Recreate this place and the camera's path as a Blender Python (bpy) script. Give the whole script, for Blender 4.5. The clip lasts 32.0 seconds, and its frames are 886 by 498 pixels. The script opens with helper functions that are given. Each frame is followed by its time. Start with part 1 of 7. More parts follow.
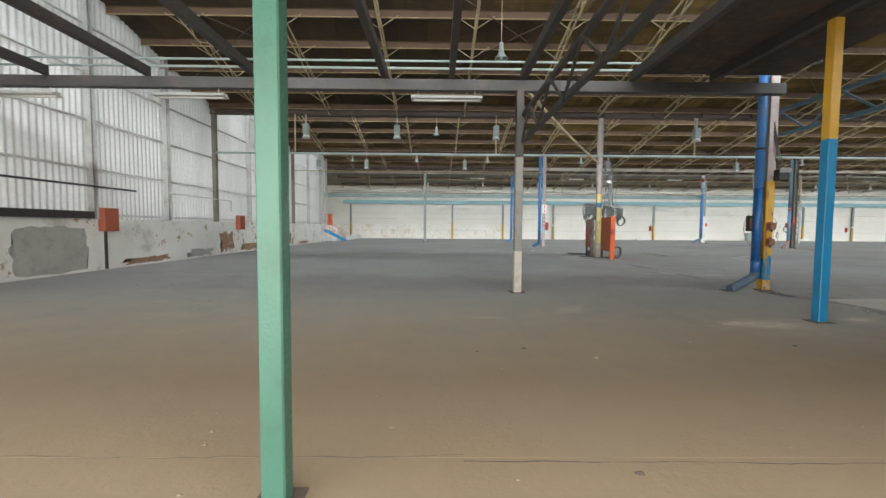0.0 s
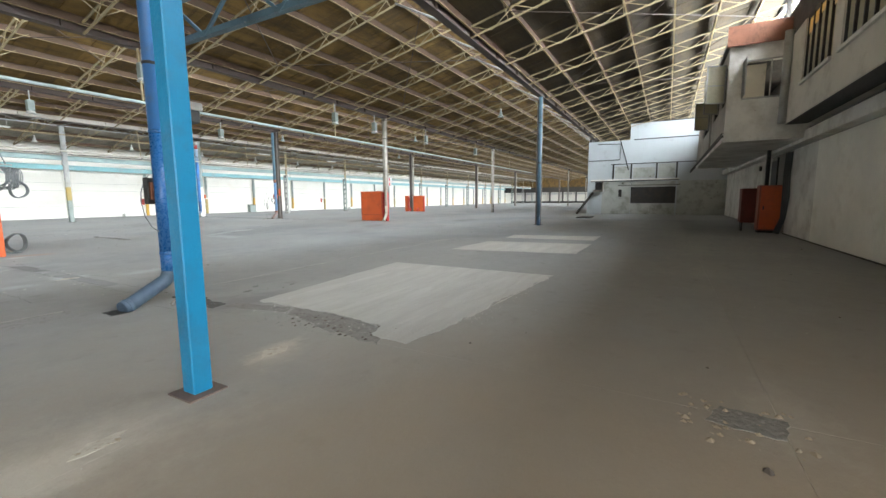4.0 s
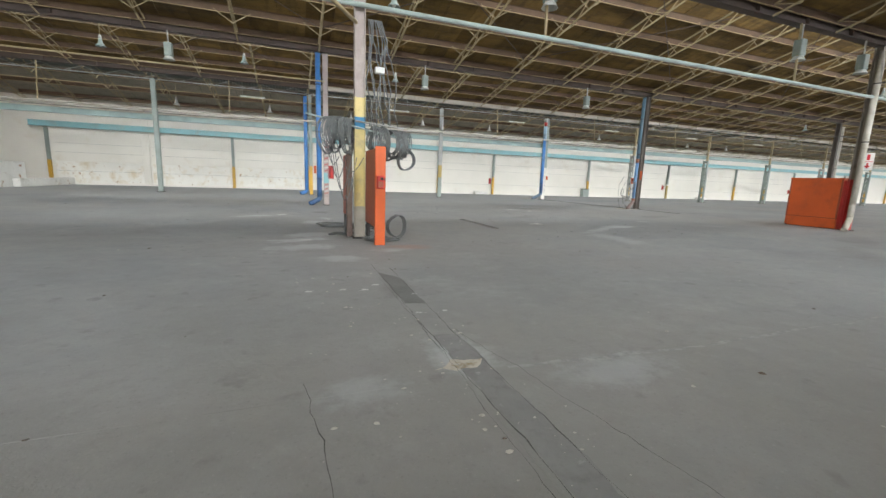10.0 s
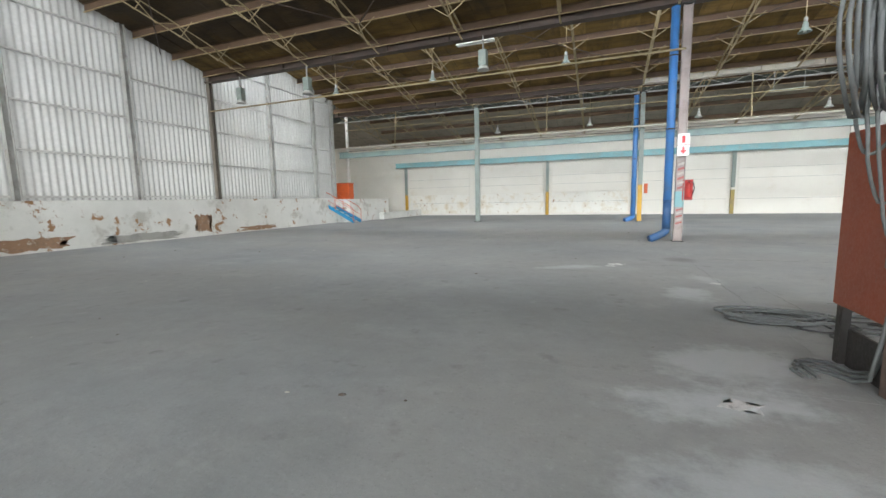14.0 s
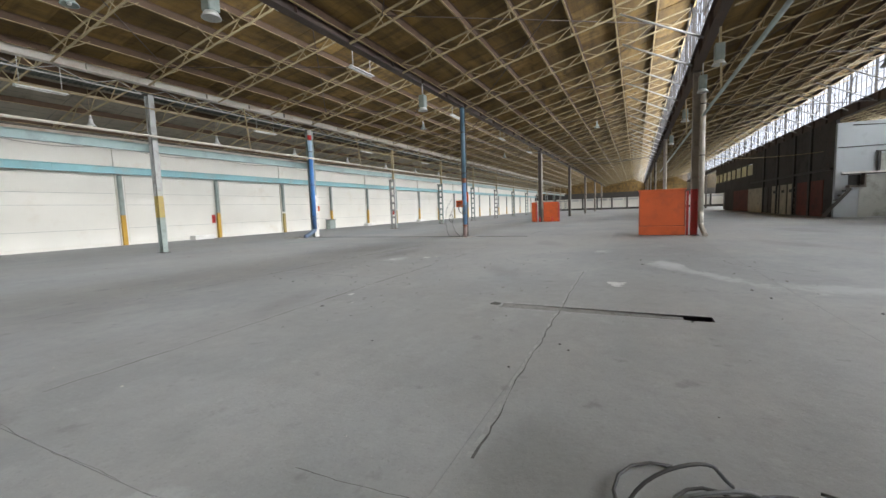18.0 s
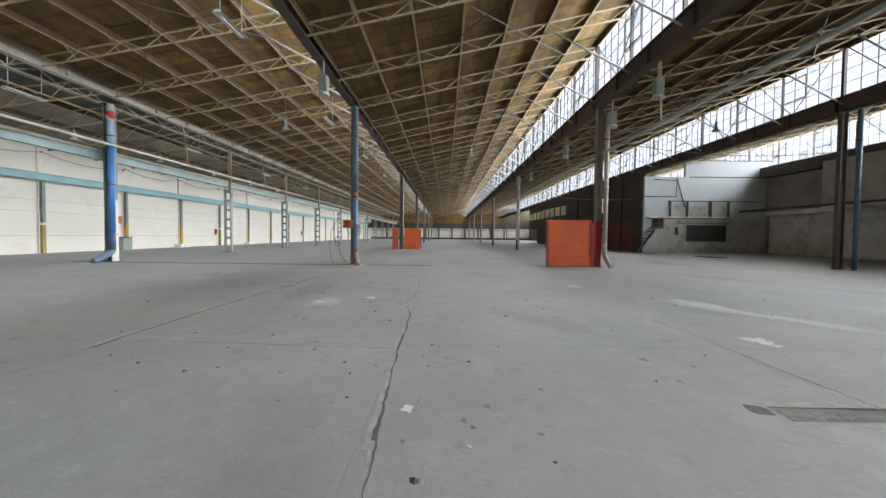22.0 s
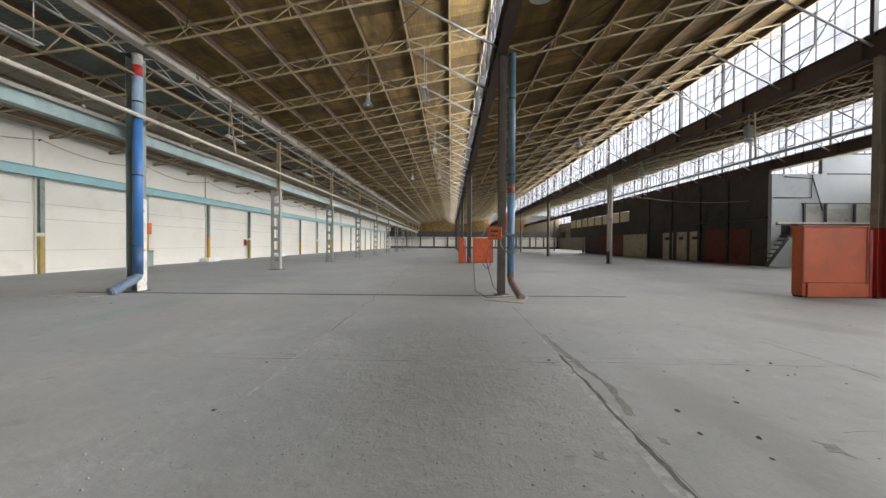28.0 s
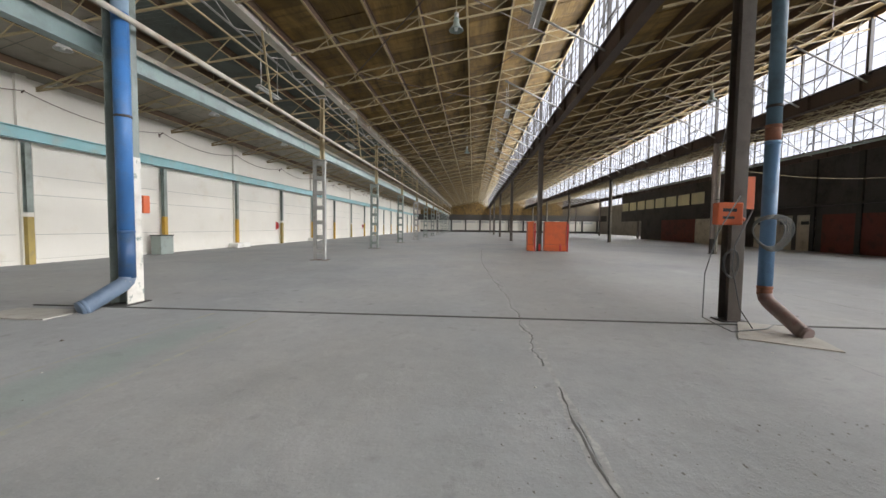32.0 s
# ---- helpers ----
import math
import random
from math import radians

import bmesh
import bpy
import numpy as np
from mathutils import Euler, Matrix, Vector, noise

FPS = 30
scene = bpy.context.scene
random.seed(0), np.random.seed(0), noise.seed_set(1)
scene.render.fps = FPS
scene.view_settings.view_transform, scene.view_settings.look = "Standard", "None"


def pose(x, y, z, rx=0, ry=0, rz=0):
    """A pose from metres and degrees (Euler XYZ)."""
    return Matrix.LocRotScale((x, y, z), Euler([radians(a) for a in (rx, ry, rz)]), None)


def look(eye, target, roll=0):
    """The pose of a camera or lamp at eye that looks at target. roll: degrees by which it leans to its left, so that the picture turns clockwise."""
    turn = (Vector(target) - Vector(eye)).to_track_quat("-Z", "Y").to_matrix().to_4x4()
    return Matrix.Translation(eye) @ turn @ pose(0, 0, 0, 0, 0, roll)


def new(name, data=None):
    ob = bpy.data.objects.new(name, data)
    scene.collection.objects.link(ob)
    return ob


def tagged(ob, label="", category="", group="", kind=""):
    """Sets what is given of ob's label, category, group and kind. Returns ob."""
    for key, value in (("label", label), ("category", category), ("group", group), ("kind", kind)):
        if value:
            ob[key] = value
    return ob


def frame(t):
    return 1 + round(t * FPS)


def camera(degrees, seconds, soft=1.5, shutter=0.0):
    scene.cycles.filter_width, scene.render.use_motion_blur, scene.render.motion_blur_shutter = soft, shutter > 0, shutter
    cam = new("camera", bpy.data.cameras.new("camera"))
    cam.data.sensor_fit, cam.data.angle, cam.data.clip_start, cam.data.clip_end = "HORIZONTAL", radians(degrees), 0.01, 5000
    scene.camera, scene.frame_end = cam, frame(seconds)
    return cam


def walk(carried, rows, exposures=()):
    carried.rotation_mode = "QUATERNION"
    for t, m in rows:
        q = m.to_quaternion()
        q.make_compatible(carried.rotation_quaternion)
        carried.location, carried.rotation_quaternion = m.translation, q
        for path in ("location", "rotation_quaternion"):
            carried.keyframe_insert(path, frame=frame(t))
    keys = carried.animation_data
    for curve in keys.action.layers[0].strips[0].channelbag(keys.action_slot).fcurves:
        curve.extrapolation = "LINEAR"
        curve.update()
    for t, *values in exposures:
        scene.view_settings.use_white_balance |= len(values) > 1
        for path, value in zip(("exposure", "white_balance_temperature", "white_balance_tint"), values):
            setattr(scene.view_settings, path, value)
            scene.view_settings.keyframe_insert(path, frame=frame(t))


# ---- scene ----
cam = camera(94.9, 32.0)
PATH = [
    (0, (2.14, 1.122, 1.412), (2.164, 3.119, 1.303), 0.4),
    (0.5, (2.539, 1.58, 1.404), (3.088, 3.497, 1.252), -0.6),
    (1, (2.97, 1.81, 1.452), (4.085, 3.46, 1.265), -0.4),
    (1.5, (3.437, 2.257, 1.447), (4.891, 3.608, 1.195), -0.0),
    (2, (3.999, 2.691, 1.386), (5.612, 3.838, 1.098), 0.4),
    (2.5, (4.601, 3.144, 1.362), (6.279, 4.203, 1.112), -0.0),
    (3, (5.223, 3.501, 1.337), (6.962, 4.461, 1.1), -0.3),
    (3.5, (5.781, 3.839, 1.399), (7.513, 4.809, 1.159), -0.6),
    (5.5, (8.014, 5.519, 1.392), (9.794, 6.395, 1.134), 0.6),
    (6, (8.56, 5.91, 1.351), (10.203, 7.012, 1.058), 1.1),
    (6.5, (8.999, 6.374, 1.341), (10.358, 7.803, 1.007), 2.0),
    (7, (9.149, 6.983, 1.358), (10.08, 8.718, 1.006), 2.7),
    (7.5, (9.157, 7.648, 1.38), (9.684, 9.542, 1.011), 3.0),
    (8, (9.063, 8.402, 1.331), (9.329, 10.349, 0.96), 3.2),
    (8.5, (8.852, 9.131, 1.334), (9.128, 11.083, 0.995), 3.3),
    (9, (8.68, 9.776, 1.379), (9.069, 11.712, 1.059), 2.9),
    (9.5, (8.453, 10.446, 1.388), (9.019, 12.336, 1.06), 2.8),
    (10, (8.312, 11.185, 1.352), (9.001, 13.032, 1.015), 2.1),
    (10.5, (8.179, 11.975, 1.354), (9.025, 13.755, 1.009), 0.8),
    (11, (8.143, 12.723, 1.345), (9.063, 14.466, 1.002), 0.0),
    (11.5, (8.152, 13.433, 1.375), (9.061, 15.18, 1.026), 0.0),
    (12, (8.093, 14.119, 1.388), (8.885, 15.925, 1.054), 0.4),
    (12.5, (8.086, 14.825, 1.423), (8.43, 16.778, 1.163), 0.2),
    (13, (7.958, 15.597, 1.44), (7.707, 17.568, 1.211), -0.2),
    (13.5, (7.775, 16.358, 1.411), (7.021, 18.195, 1.174), -0.9),
    (14, (7.675, 17.082, 1.375), (6.956, 18.932, 1.131), -1.2),
    (14.5, (7.719, 17.727, 1.384), (7.338, 19.671, 1.108), -1.2),
    (16.5, (7.819, 20.58, 1.464), (8.165, 22.526, 1.158), -0.5),
    (17, (7.894, 21.245, 1.41), (8.637, 23.085, 1.161), -1.4),
    (17.5, (8.152, 21.93, 1.382), (9.562, 23.334, 1.171), -2.1),
    (18, (8.307, 22.515, 1.386), (10.105, 23.371, 1.197), -2.0),
    (18.5, (8.422, 23.059, 1.394), (10.35, 23.559, 1.213), -1.1),
    (19, (8.593, 23.565, 1.402), (10.558, 23.871, 1.191), -0.4),
    (19.5, (8.931, 24.049, 1.416), (10.9, 24.292, 1.17), 0.1),
    (20, (9.274, 24.595, 1.399), (11.249, 24.73, 1.117), 0.6),
    (20.5, (9.72, 25.131, 1.364), (11.695, 25.185, 1.056), 0.9),
    (21, (10.217, 25.641, 1.272), (12.214, 25.619, 1.171), 2.8),
    (21.5, (10.543, 26.121, 1.265), (12.541, 26.159, 1.191), 2.8),
    (22, (10.956, 26.678, 1.263), (12.954, 26.691, 1.195), 0.6),
    (22.5, (11.314, 27.225, 1.269), (13.301, 27.042, 1.139), -0.3),
    (23, (11.731, 27.704, 1.309), (13.669, 27.232, 1.171), -0.7),
    (23.5, (12.202, 28.174, 1.336), (14.012, 27.335, 1.202), -0.8),
    (24, (12.655, 28.593, 1.34), (14.261, 27.41, 1.2), -0.5),
    (24.5, (13.071, 28.985, 1.356), (14.459, 27.55, 1.229), 0.0),
    (25, (13.525, 29.377, 1.336), (14.836, 27.871, 1.219), 0.5),
    (25.5, (14.056, 29.782, 1.38), (15.589, 28.501, 1.272), 0.9),
    (26, (14.691, 30.256, 1.302), (16.54, 29.507, 1.163), 1.7),
    (26.5, (15.258, 30.693, 1.263), (17.239, 30.497, 1.073), 2.9),
    (28.5, (17.284, 32.334, 1.472), (19.283, 32.381, 1.46), 0.1),
    (29, (17.851, 32.691, 1.514), (19.851, 32.729, 1.54), -0.3),
    (29.5, (18.418, 33.041, 1.518), (20.418, 33.067, 1.548), 0.0),
    (30, (18.963, 33.297, 1.501), (20.963, 33.315, 1.547), 0.4),
    (30.5, (19.538, 33.669, 1.49), (21.537, 33.688, 1.522), 0.4),
    (31, (20.095, 33.943, 1.456), (22.095, 33.954, 1.44), 0.4),
    (31.5, (20.696, 34.273, 1.426), (22.693, 34.352, 1.367), 0.4),
    (32, (21.27, 34.65, 1.441), (23.262, 34.797, 1.331), 0.7),
]
walk(cam, [(t, look(eye, target, roll)) for t, eye, target, roll in PATH], [(0, 0.95, 6350, 7), (1, 1.2, 6250, 7), (2, 1.38, 6200, 7), (3, 1.72, 6100, 6), (5, 1.62, 6200, 6), (6, 1.56, 6300, 6), (7, 1.28, 6500, 7), (8, 1.22, 6650, 9), (10, 1.08, 6450, 8), (13, 1.2, 6300, 7), (17, 1.12, 6400, 10), (20, 1.0, 6300, 10), (22, 0.95, 6350, 9), (23.5, 0.93, 6250, 8), (25, 0.68, 6250, 8), (26, 0.82, 6450, 8), (29, 0.9, 6600, 12), (32, 0.9, 6600, 12)])

# ==== world and light
R = [0.3, 10.2, 20.4, 30.6, 40.8]          # south wall and the four column rows
YN, XW, XE = 49.6, -8.5, 136.0             # north wall, west wall, east end
Z_LOW, Z_HIGH, Z_GIRD = 7.0, 9.35, 6.55    # saw-tooth roof and girder underside
Z_LAST = 7.4                               # low edge of the last bay, on the higher aisle girder
BAY = 9.3
XG = [0.2 + BAY * i for i in range(15)]    # column lines across the hall

world = bpy.data.worlds.new("sky")
scene.world = world
world.use_nodes = True
wn = world.node_tree.nodes
sky = wn.new("ShaderNodeTexSky")
sky.sky_type, sky.sun_disc = "NISHITA", False
sky.sun_elevation, sky.sun_rotation = radians(48), radians(-25)
sky.dust_density, sky.air_density, sky.ozone_density = 9.0, 0.35, 0.0
haze = wn.new("ShaderNodeMix")           # bright high haze veils the sky evenly
haze.data_type = "RGBA"
haze.inputs[0].default_value = 0.75
haze.inputs[7].default_value = (9.6, 9.75, 10.0, 1)
world.node_tree.links.new(sky.outputs["Color"], haze.inputs[6])
world.node_tree.links.new(haze.outputs[2], wn["Background"].inputs["Color"])
wn["Background"].inputs["Strength"].default_value = 0.15

sun = new("sun", bpy.data.lights.new("sun", "SUN"))
sun.data.energy, sun.data.angle, sun.data.color = 2.2, radians(0.6), (1.0, 0.95, 0.88)
sun.matrix_world = look((-40, 90, 120), (0, 0, 0))

SKY_LIGHT = 8.0    # radiance of the bright sky in each clerestory opening
def sky_lamp(x0, x1, y, z0, z1, strength):
    ld = bpy.data.lights.new("clerestory_sky", "AREA")
    ld.shape, ld.size, ld.size_y = "RECTANGLE", x1 - x0, z1 - z0
    ld.energy = strength * math.pi * (x1 - x0) * (z1 - z0)
    ld.color = (0.985, 0.99, 0.985)
    ob = new("clerestory_sky", ld)
    xm, zm = (x0 + x1) / 2, (z0 + z1) / 2
    ob.matrix_world = look((xm, y, zm), (xm, y + 1, zm))
for row in R[:4]:
    for a, b_ in ((XW + 0.3, 40), (40, 88), (88, XE - 0.3)):
        sky_lamp(a, b_, row - 0.22, Z_LOW + 0.25, Z_HIGH - 0.02, SKY_LIGHT * (2.1 if row < 1 else 0.8 if row < 11 else 1.0))
sky_lamp(XW + 0.3, 64, R[4] - 0.22, Z_LOW + 0.45, Z_LOW + 0.92, SKY_LIGHT)
sky_lamp(64, XE - 0.3, R[4] - 0.22, Z_LOW + 0.45, Z_LOW + 0.92, SKY_LIGHT)

# daylight in the open gateway behind the walk's start
gate = new("gateway_sky", bpy.data.lights.new("gateway_sky", "AREA"))
gate.data.shape, gate.data.size, gate.data.size_y = "RECTANGLE", 14.4, 2.9
gate.data.energy, gate.data.color = 310.0, (1.0, 0.925, 0.83)
gate.matrix_world = look((-0.2, 0.02, 1.5), (-0.2, 1.0, 1.45))

# ==== materials
def nodes_of(m):
    m.use_nodes = True
    nt = m.node_tree
    return nt, nt.nodes, nt.links, nt.nodes["Principled BSDF"]

def noise_node(nt, scale, detail=4.0, rough=0.6, space="world", stretch=None):
    if space == "world":
        src = nt.nodes.new("ShaderNodeNewGeometry").outputs["Position"]
    else:
        src = nt.nodes.new("ShaderNodeTexCoord").outputs["Object"]
    if stretch:
        mp = nt.nodes.new("ShaderNodeMapping")
        mp.inputs["Scale"].default_value = stretch
        nt.links.new(src, mp.inputs["Vector"])
        src = mp.outputs["Vector"]
    n = nt.nodes.new("ShaderNodeTexNoise")
    n.inputs["Scale"].default_value, n.inputs["Detail"].default_value, n.inputs["Roughness"].default_value = scale, detail, rough
    nt.links.new(src, n.inputs["Vector"])
    return n

def ramp(nt, src, stops):
    r = nt.nodes.new("ShaderNodeValToRGB")
    el = r.color_ramp.elements
    while len(el) < len(stops):
        el.new(0.5)
    for e, (p, c) in zip(el, stops):
        e.position = p
        e.color = (*c, 1) if len(c) == 3 else c
    nt.links.new(src, r.inputs["Fac"])
    return r

def mix(nt, fac, a, b_):
    m = nt.nodes.new("ShaderNodeMix")
    m.data_type = "RGBA"
    for sock, v in (("Factor", fac), ("A", a), ("B", b_)):
        inp = [i for i in m.inputs if i.name == sock and (i.type == ("VALUE" if sock == "Factor" else "RGBA"))][0]
        if isinstance(v, (int, float)):
            inp.default_value = v
        elif isinstance(v, tuple):
            inp.default_value = (*v, 1)
        else:
            nt.links.new(v, inp)
    return [o for o in m.outputs if o.type == "RGBA"][0]

def grey3(v):
    return (v, v, v)

def mk(name, base, dirt=None, worn=None, rough=0.6, metal=0.0, bump=0.15, fine=40.0, coarse=2.0, dirt_at=(0.5, 0.72), worn_at=(0.66, 0.7),
       stretch=None, spread=0.12, space="world"):
    """Painted or raw surface: base colour with broad tone change, dirt stains and worn chips."""
    m = bpy.data.materials.new(name)
    nt, nd, lk, bs = nodes_of(m)
    big = noise_node(nt, coarse, 5, 0.6, space, stretch)
    small = noise_node(nt, fine, 3, 0.6, space)
    lo, hi = tuple(c * (1 - spread) for c in base), tuple(min(1, c * (1 + spread)) for c in base)
    col = ramp(nt, big.outputs["Fac"], [(0.3, lo), (0.7, hi)]).outputs["Color"]
    col = mix(nt, ramp(nt, small.outputs["Fac"], [(0.35, grey3(0.25)), (0.65, grey3(0))]).outputs["Color"], col, lo)
    if dirt:
        d = noise_node(nt, coarse * 2.3, 6, 0.65, space, stretch)
        col = mix(nt, ramp(nt, d.outputs["Fac"], [(dirt_at[0], grey3(0)), (dirt_at[1], grey3(0.85))]).outputs["Color"], col, dirt)
    if worn:
        w = noise_node(nt, fine * 0.35, 6, 0.7, space)
        col = mix(nt, ramp(nt, w.outputs["Fac"], [(worn_at[0], grey3(0)), (worn_at[1], grey3(1))]).outputs["Color"], col, worn)
    lk.new(col, bs.inputs["Base Color"])
    rr = ramp(nt, small.outputs["Fac"], [(0.3, grey3(max(0.05, rough - 0.12))), (0.7, grey3(min(1, rough + 0.12)))])
    lk.new(rr.outputs["Color"], bs.inputs["Roughness"])
    bs.inputs["Metallic"].default_value = metal
    if bump:
        bp = nd.new("ShaderNodeBump")
        bp.inputs["Strength"].default_value, bp.inputs["Distance"].default_value = bump, 0.02
        lk.new(small.outputs["Fac"], bp.inputs["Height"])
        lk.new(bp.outputs["Normal"], bs.inputs["Normal"])
    return m

M = {}
M["white_wall"] = mk("white_wall", (0.74, 0.712, 0.645), (0.62, 0.55, 0.44), (0.48, 0.36, 0.24), 0.75, fine=18, coarse=0.35, dirt_at=(0.56, 0.85), worn_at=(0.72, 0.75), spread=0.05)
M["stained_wall"] = mk("stained_wall", (0.70, 0.68, 0.63), (0.40, 0.37, 0.32), (0.30, 0.24, 0.18), 0.8, fine=14, coarse=0.5, dirt_at=(0.45, 0.7), worn_at=(0.66, 0.7))
M["dado"] = mk("dado", (0.64, 0.635, 0.60), (0.40, 0.385, 0.345), (0.30, 0.17, 0.085), 0.85, fine=5, coarse=0.5, dirt_at=(0.54, 0.66), worn_at=(0.60, 0.64))
M["dark_wall"] = mk("dark_wall", (0.072, 0.066, 0.061), (0.032, 0.029, 0.027), (0.17, 0.085, 0.06), 0.85, fine=6, coarse=0.35, worn_at=(0.6, 0.72))
M["red_brown"] = mk("red_brown", (0.17, 0.042, 0.03), (0.045, 0.025, 0.022), (0.10, 0.09, 0.08), 0.7, coarse=0.8)
M["cream"] = mk("cream", (0.55, 0.49, 0.38), (0.30, 0.25, 0.19), None, 0.7, coarse=0.8)
M["south_wall"] = mk("south_wall", (0.27, 0.245, 0.207), (0.145, 0.128, 0.107), (0.15, 0.13, 0.11), 0.8, fine=10, coarse=0.35, dirt_at=(0.48, 0.75), worn_at=(0.7, 0.74))
M["steel_dark"] = mk("steel_dark", (0.045, 0.042, 0.04), (0.075, 0.055, 0.042), None, 0.55, 0.3, coarse=1.5)
M["steel_grey"] = mk("steel_grey", (0.36, 0.36, 0.34), (0.22, 0.20, 0.17), (0.2, 0.12, 0.07), 0.55, 0.1, coarse=1.2)
M["steel_pale"] = mk("steel_pale", (0.36, 0.29, 0.165), (0.20, 0.145, 0.075), (0.25, 0.14, 0.08), 0.6, 0.0, coarse=1.0)
M["girder_pale"] = mk("girder_pale", (0.52, 0.49, 0.42), (0.34, 0.25, 0.18), (0.28, 0.15, 0.08), 0.6, 0.0, coarse=0.6)
M["girder_brown"] = mk("girder_brown", (0.065, 0.045, 0.035), (0.095, 0.06, 0.042), None, 0.65, 0.0, coarse=0.6)
# purlin tones: shade painted on the web, light on the lower flange
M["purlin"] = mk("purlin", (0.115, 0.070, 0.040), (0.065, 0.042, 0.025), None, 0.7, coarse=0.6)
M["purlin_lit"] = mk("purlin_lit", (0.46, 0.35, 0.175), (0.27, 0.19, 0.09), (0.2, 0.12, 0.07), 0.6, coarse=0.8)
M["turquoise"] = mk("turquoise", (0.25, 0.47, 0.50), (0.32, 0.38, 0.36), (0.5, 0.5, 0.46), 0.5, coarse=0.7)
M["crane_web"] = mk("crane_web", (0.25, 0.335, 0.315), (0.17, 0.205, 0.19), (0.2, 0.12, 0.08), 0.5, coarse=0.7)
M["blue_deep"] = mk("blue_deep", (0.021, 0.100, 0.275), (0.021, 0.090, 0.235), None, 0.3, coarse=1.2, spread=0.08)
M["crane_beam"] = mk("crane_beam", (0.33, 0.40, 0.38), (0.22, 0.25, 0.23), (0.2, 0.12, 0.08), 0.5, coarse=0.7)
M["column_green"] = mk("column_green", (0.24, 0.28, 0.255), (0.14, 0.15, 0.13), (0.2, 0.13, 0.08), 0.5, coarse=1.2)
M["mint"] = mk("mint", (0.055, 0.15, 0.112), (0.045, 0.11, 0.082), (0.62, 0.6, 0.3), 0.4, coarse=1.3, worn_at=(0.74, 0.76))
M["blue"] = mk("blue", (0.05, 0.17, 0.42), (0.08, 0.15, 0.28), (0.30, 0.34, 0.38), 0.4, coarse=1.6, worn_at=(0.72, 0.74))
M["blue_dark"] = mk("blue_dark", (0.03, 0.085, 0.20), (0.05, 0.08, 0.12), (0.3, 0.34, 0.36), 0.45, coarse=1.6, worn_at=(0.72, 0.75))
M["blue_light"] = mk("blue_light", (0.016, 0.205, 0.40), (0.03, 0.15, 0.27), (0.55, 0.5, 0.3), 0.4, coarse=1.6, worn_at=(0.72, 0.74))
M["yellow"] = mk("yellow", (0.52, 0.30, 0.028), (0.36, 0.22, 0.06), (0.16, 0.08, 0.04), 0.45, coarse=1.6, worn_at=(0.68, 0.7))
M["pale_yellow"] = mk("pale_yellow", (0.62, 0.52, 0.22), (0.42, 0.36, 0.2), (0.3, 0.2, 0.1), 0.5, coarse=1.6)
M["orange"] = mk("orange", (0.56, 0.10, 0.022), (0.36, 0.075, 0.025), (0.25, 0.08, 0.04), 0.5, coarse=0.9, worn_at=(0.76, 0.79))
M["orange_dull"] = mk("orange_dull", (0.30, 0.075, 0.038), (0.24, 0.07, 0.04), (0.2, 0.1, 0.07), 0.55, coarse=0.9)
M["red"] = mk("red", (0.45, 0.03, 0.025), (0.25, 0.03, 0.02), None, 0.4)
M["rust"] = mk("rust", (0.24, 0.10, 0.06), (0.12, 0.06, 0.04), (0.35, 0.17, 0.1), 0.8, coarse=3)
M["pink_grey"] = mk("pink_grey", (0.40, 0.345, 0.32), (0.27, 0.235, 0.215), (0.6, 0.58, 0.55), 0.6, coarse=1.4)
M["white_paint"] = mk("white_paint", (0.76, 0.75, 0.71), (0.5, 0.47, 0.42), None, 0.5, coarse=1.2)
M["white_block"] = mk("white_block", (0.42, 0.455, 0.48), (0.25, 0.25, 0.24), (0.3, 0.27, 0.23), 0.7, fine=8, coarse=0.4, dirt_at=(0.6, 0.9), worn_at=(0.72, 0.76), spread=0.06)
M["cable"] = mk("cable", (0.145, 0.155, 0.155), (0.08, 0.08, 0.08), None, 0.5, coarse=5)
M["cable_dark"] = mk("cable_dark", (0.06, 0.06, 0.06), (0.1, 0.09, 0.08), None, 0.5, coarse=5)
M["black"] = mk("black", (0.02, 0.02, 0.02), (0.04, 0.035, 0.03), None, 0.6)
M["dust"] = mk("dust", (0.40, 0.38, 0.34), (0.28, 0.26, 0.23), None, 0.9, fine=60)
M["lamp_shade"] = mk("lamp_shade", (0.46, 0.47, 0.45), (0.45, 0.44, 0.4), None, 0.35, 0.2)
M["lamp_green"] = mk("lamp_green", (0.20, 0.24, 0.22), (0.28, 0.32, 0.28), None, 0.45, 0.0)
M["yellow_dull"] = mk("yellow_dull", (0.36, 0.27, 0.08), (0.24, 0.19, 0.10), (0.2, 0.14, 0.08), 0.6, coarse=1.5)
M["steel_dull"] = mk("steel_dull", (0.20, 0.195, 0.18), (0.13, 0.12, 0.10), (0.16, 0.1, 0.07), 0.6, coarse=1.5)
M["tube_glass"] = mk("tube_glass", (0.85, 0.86, 0.84), None, None, 0.2)

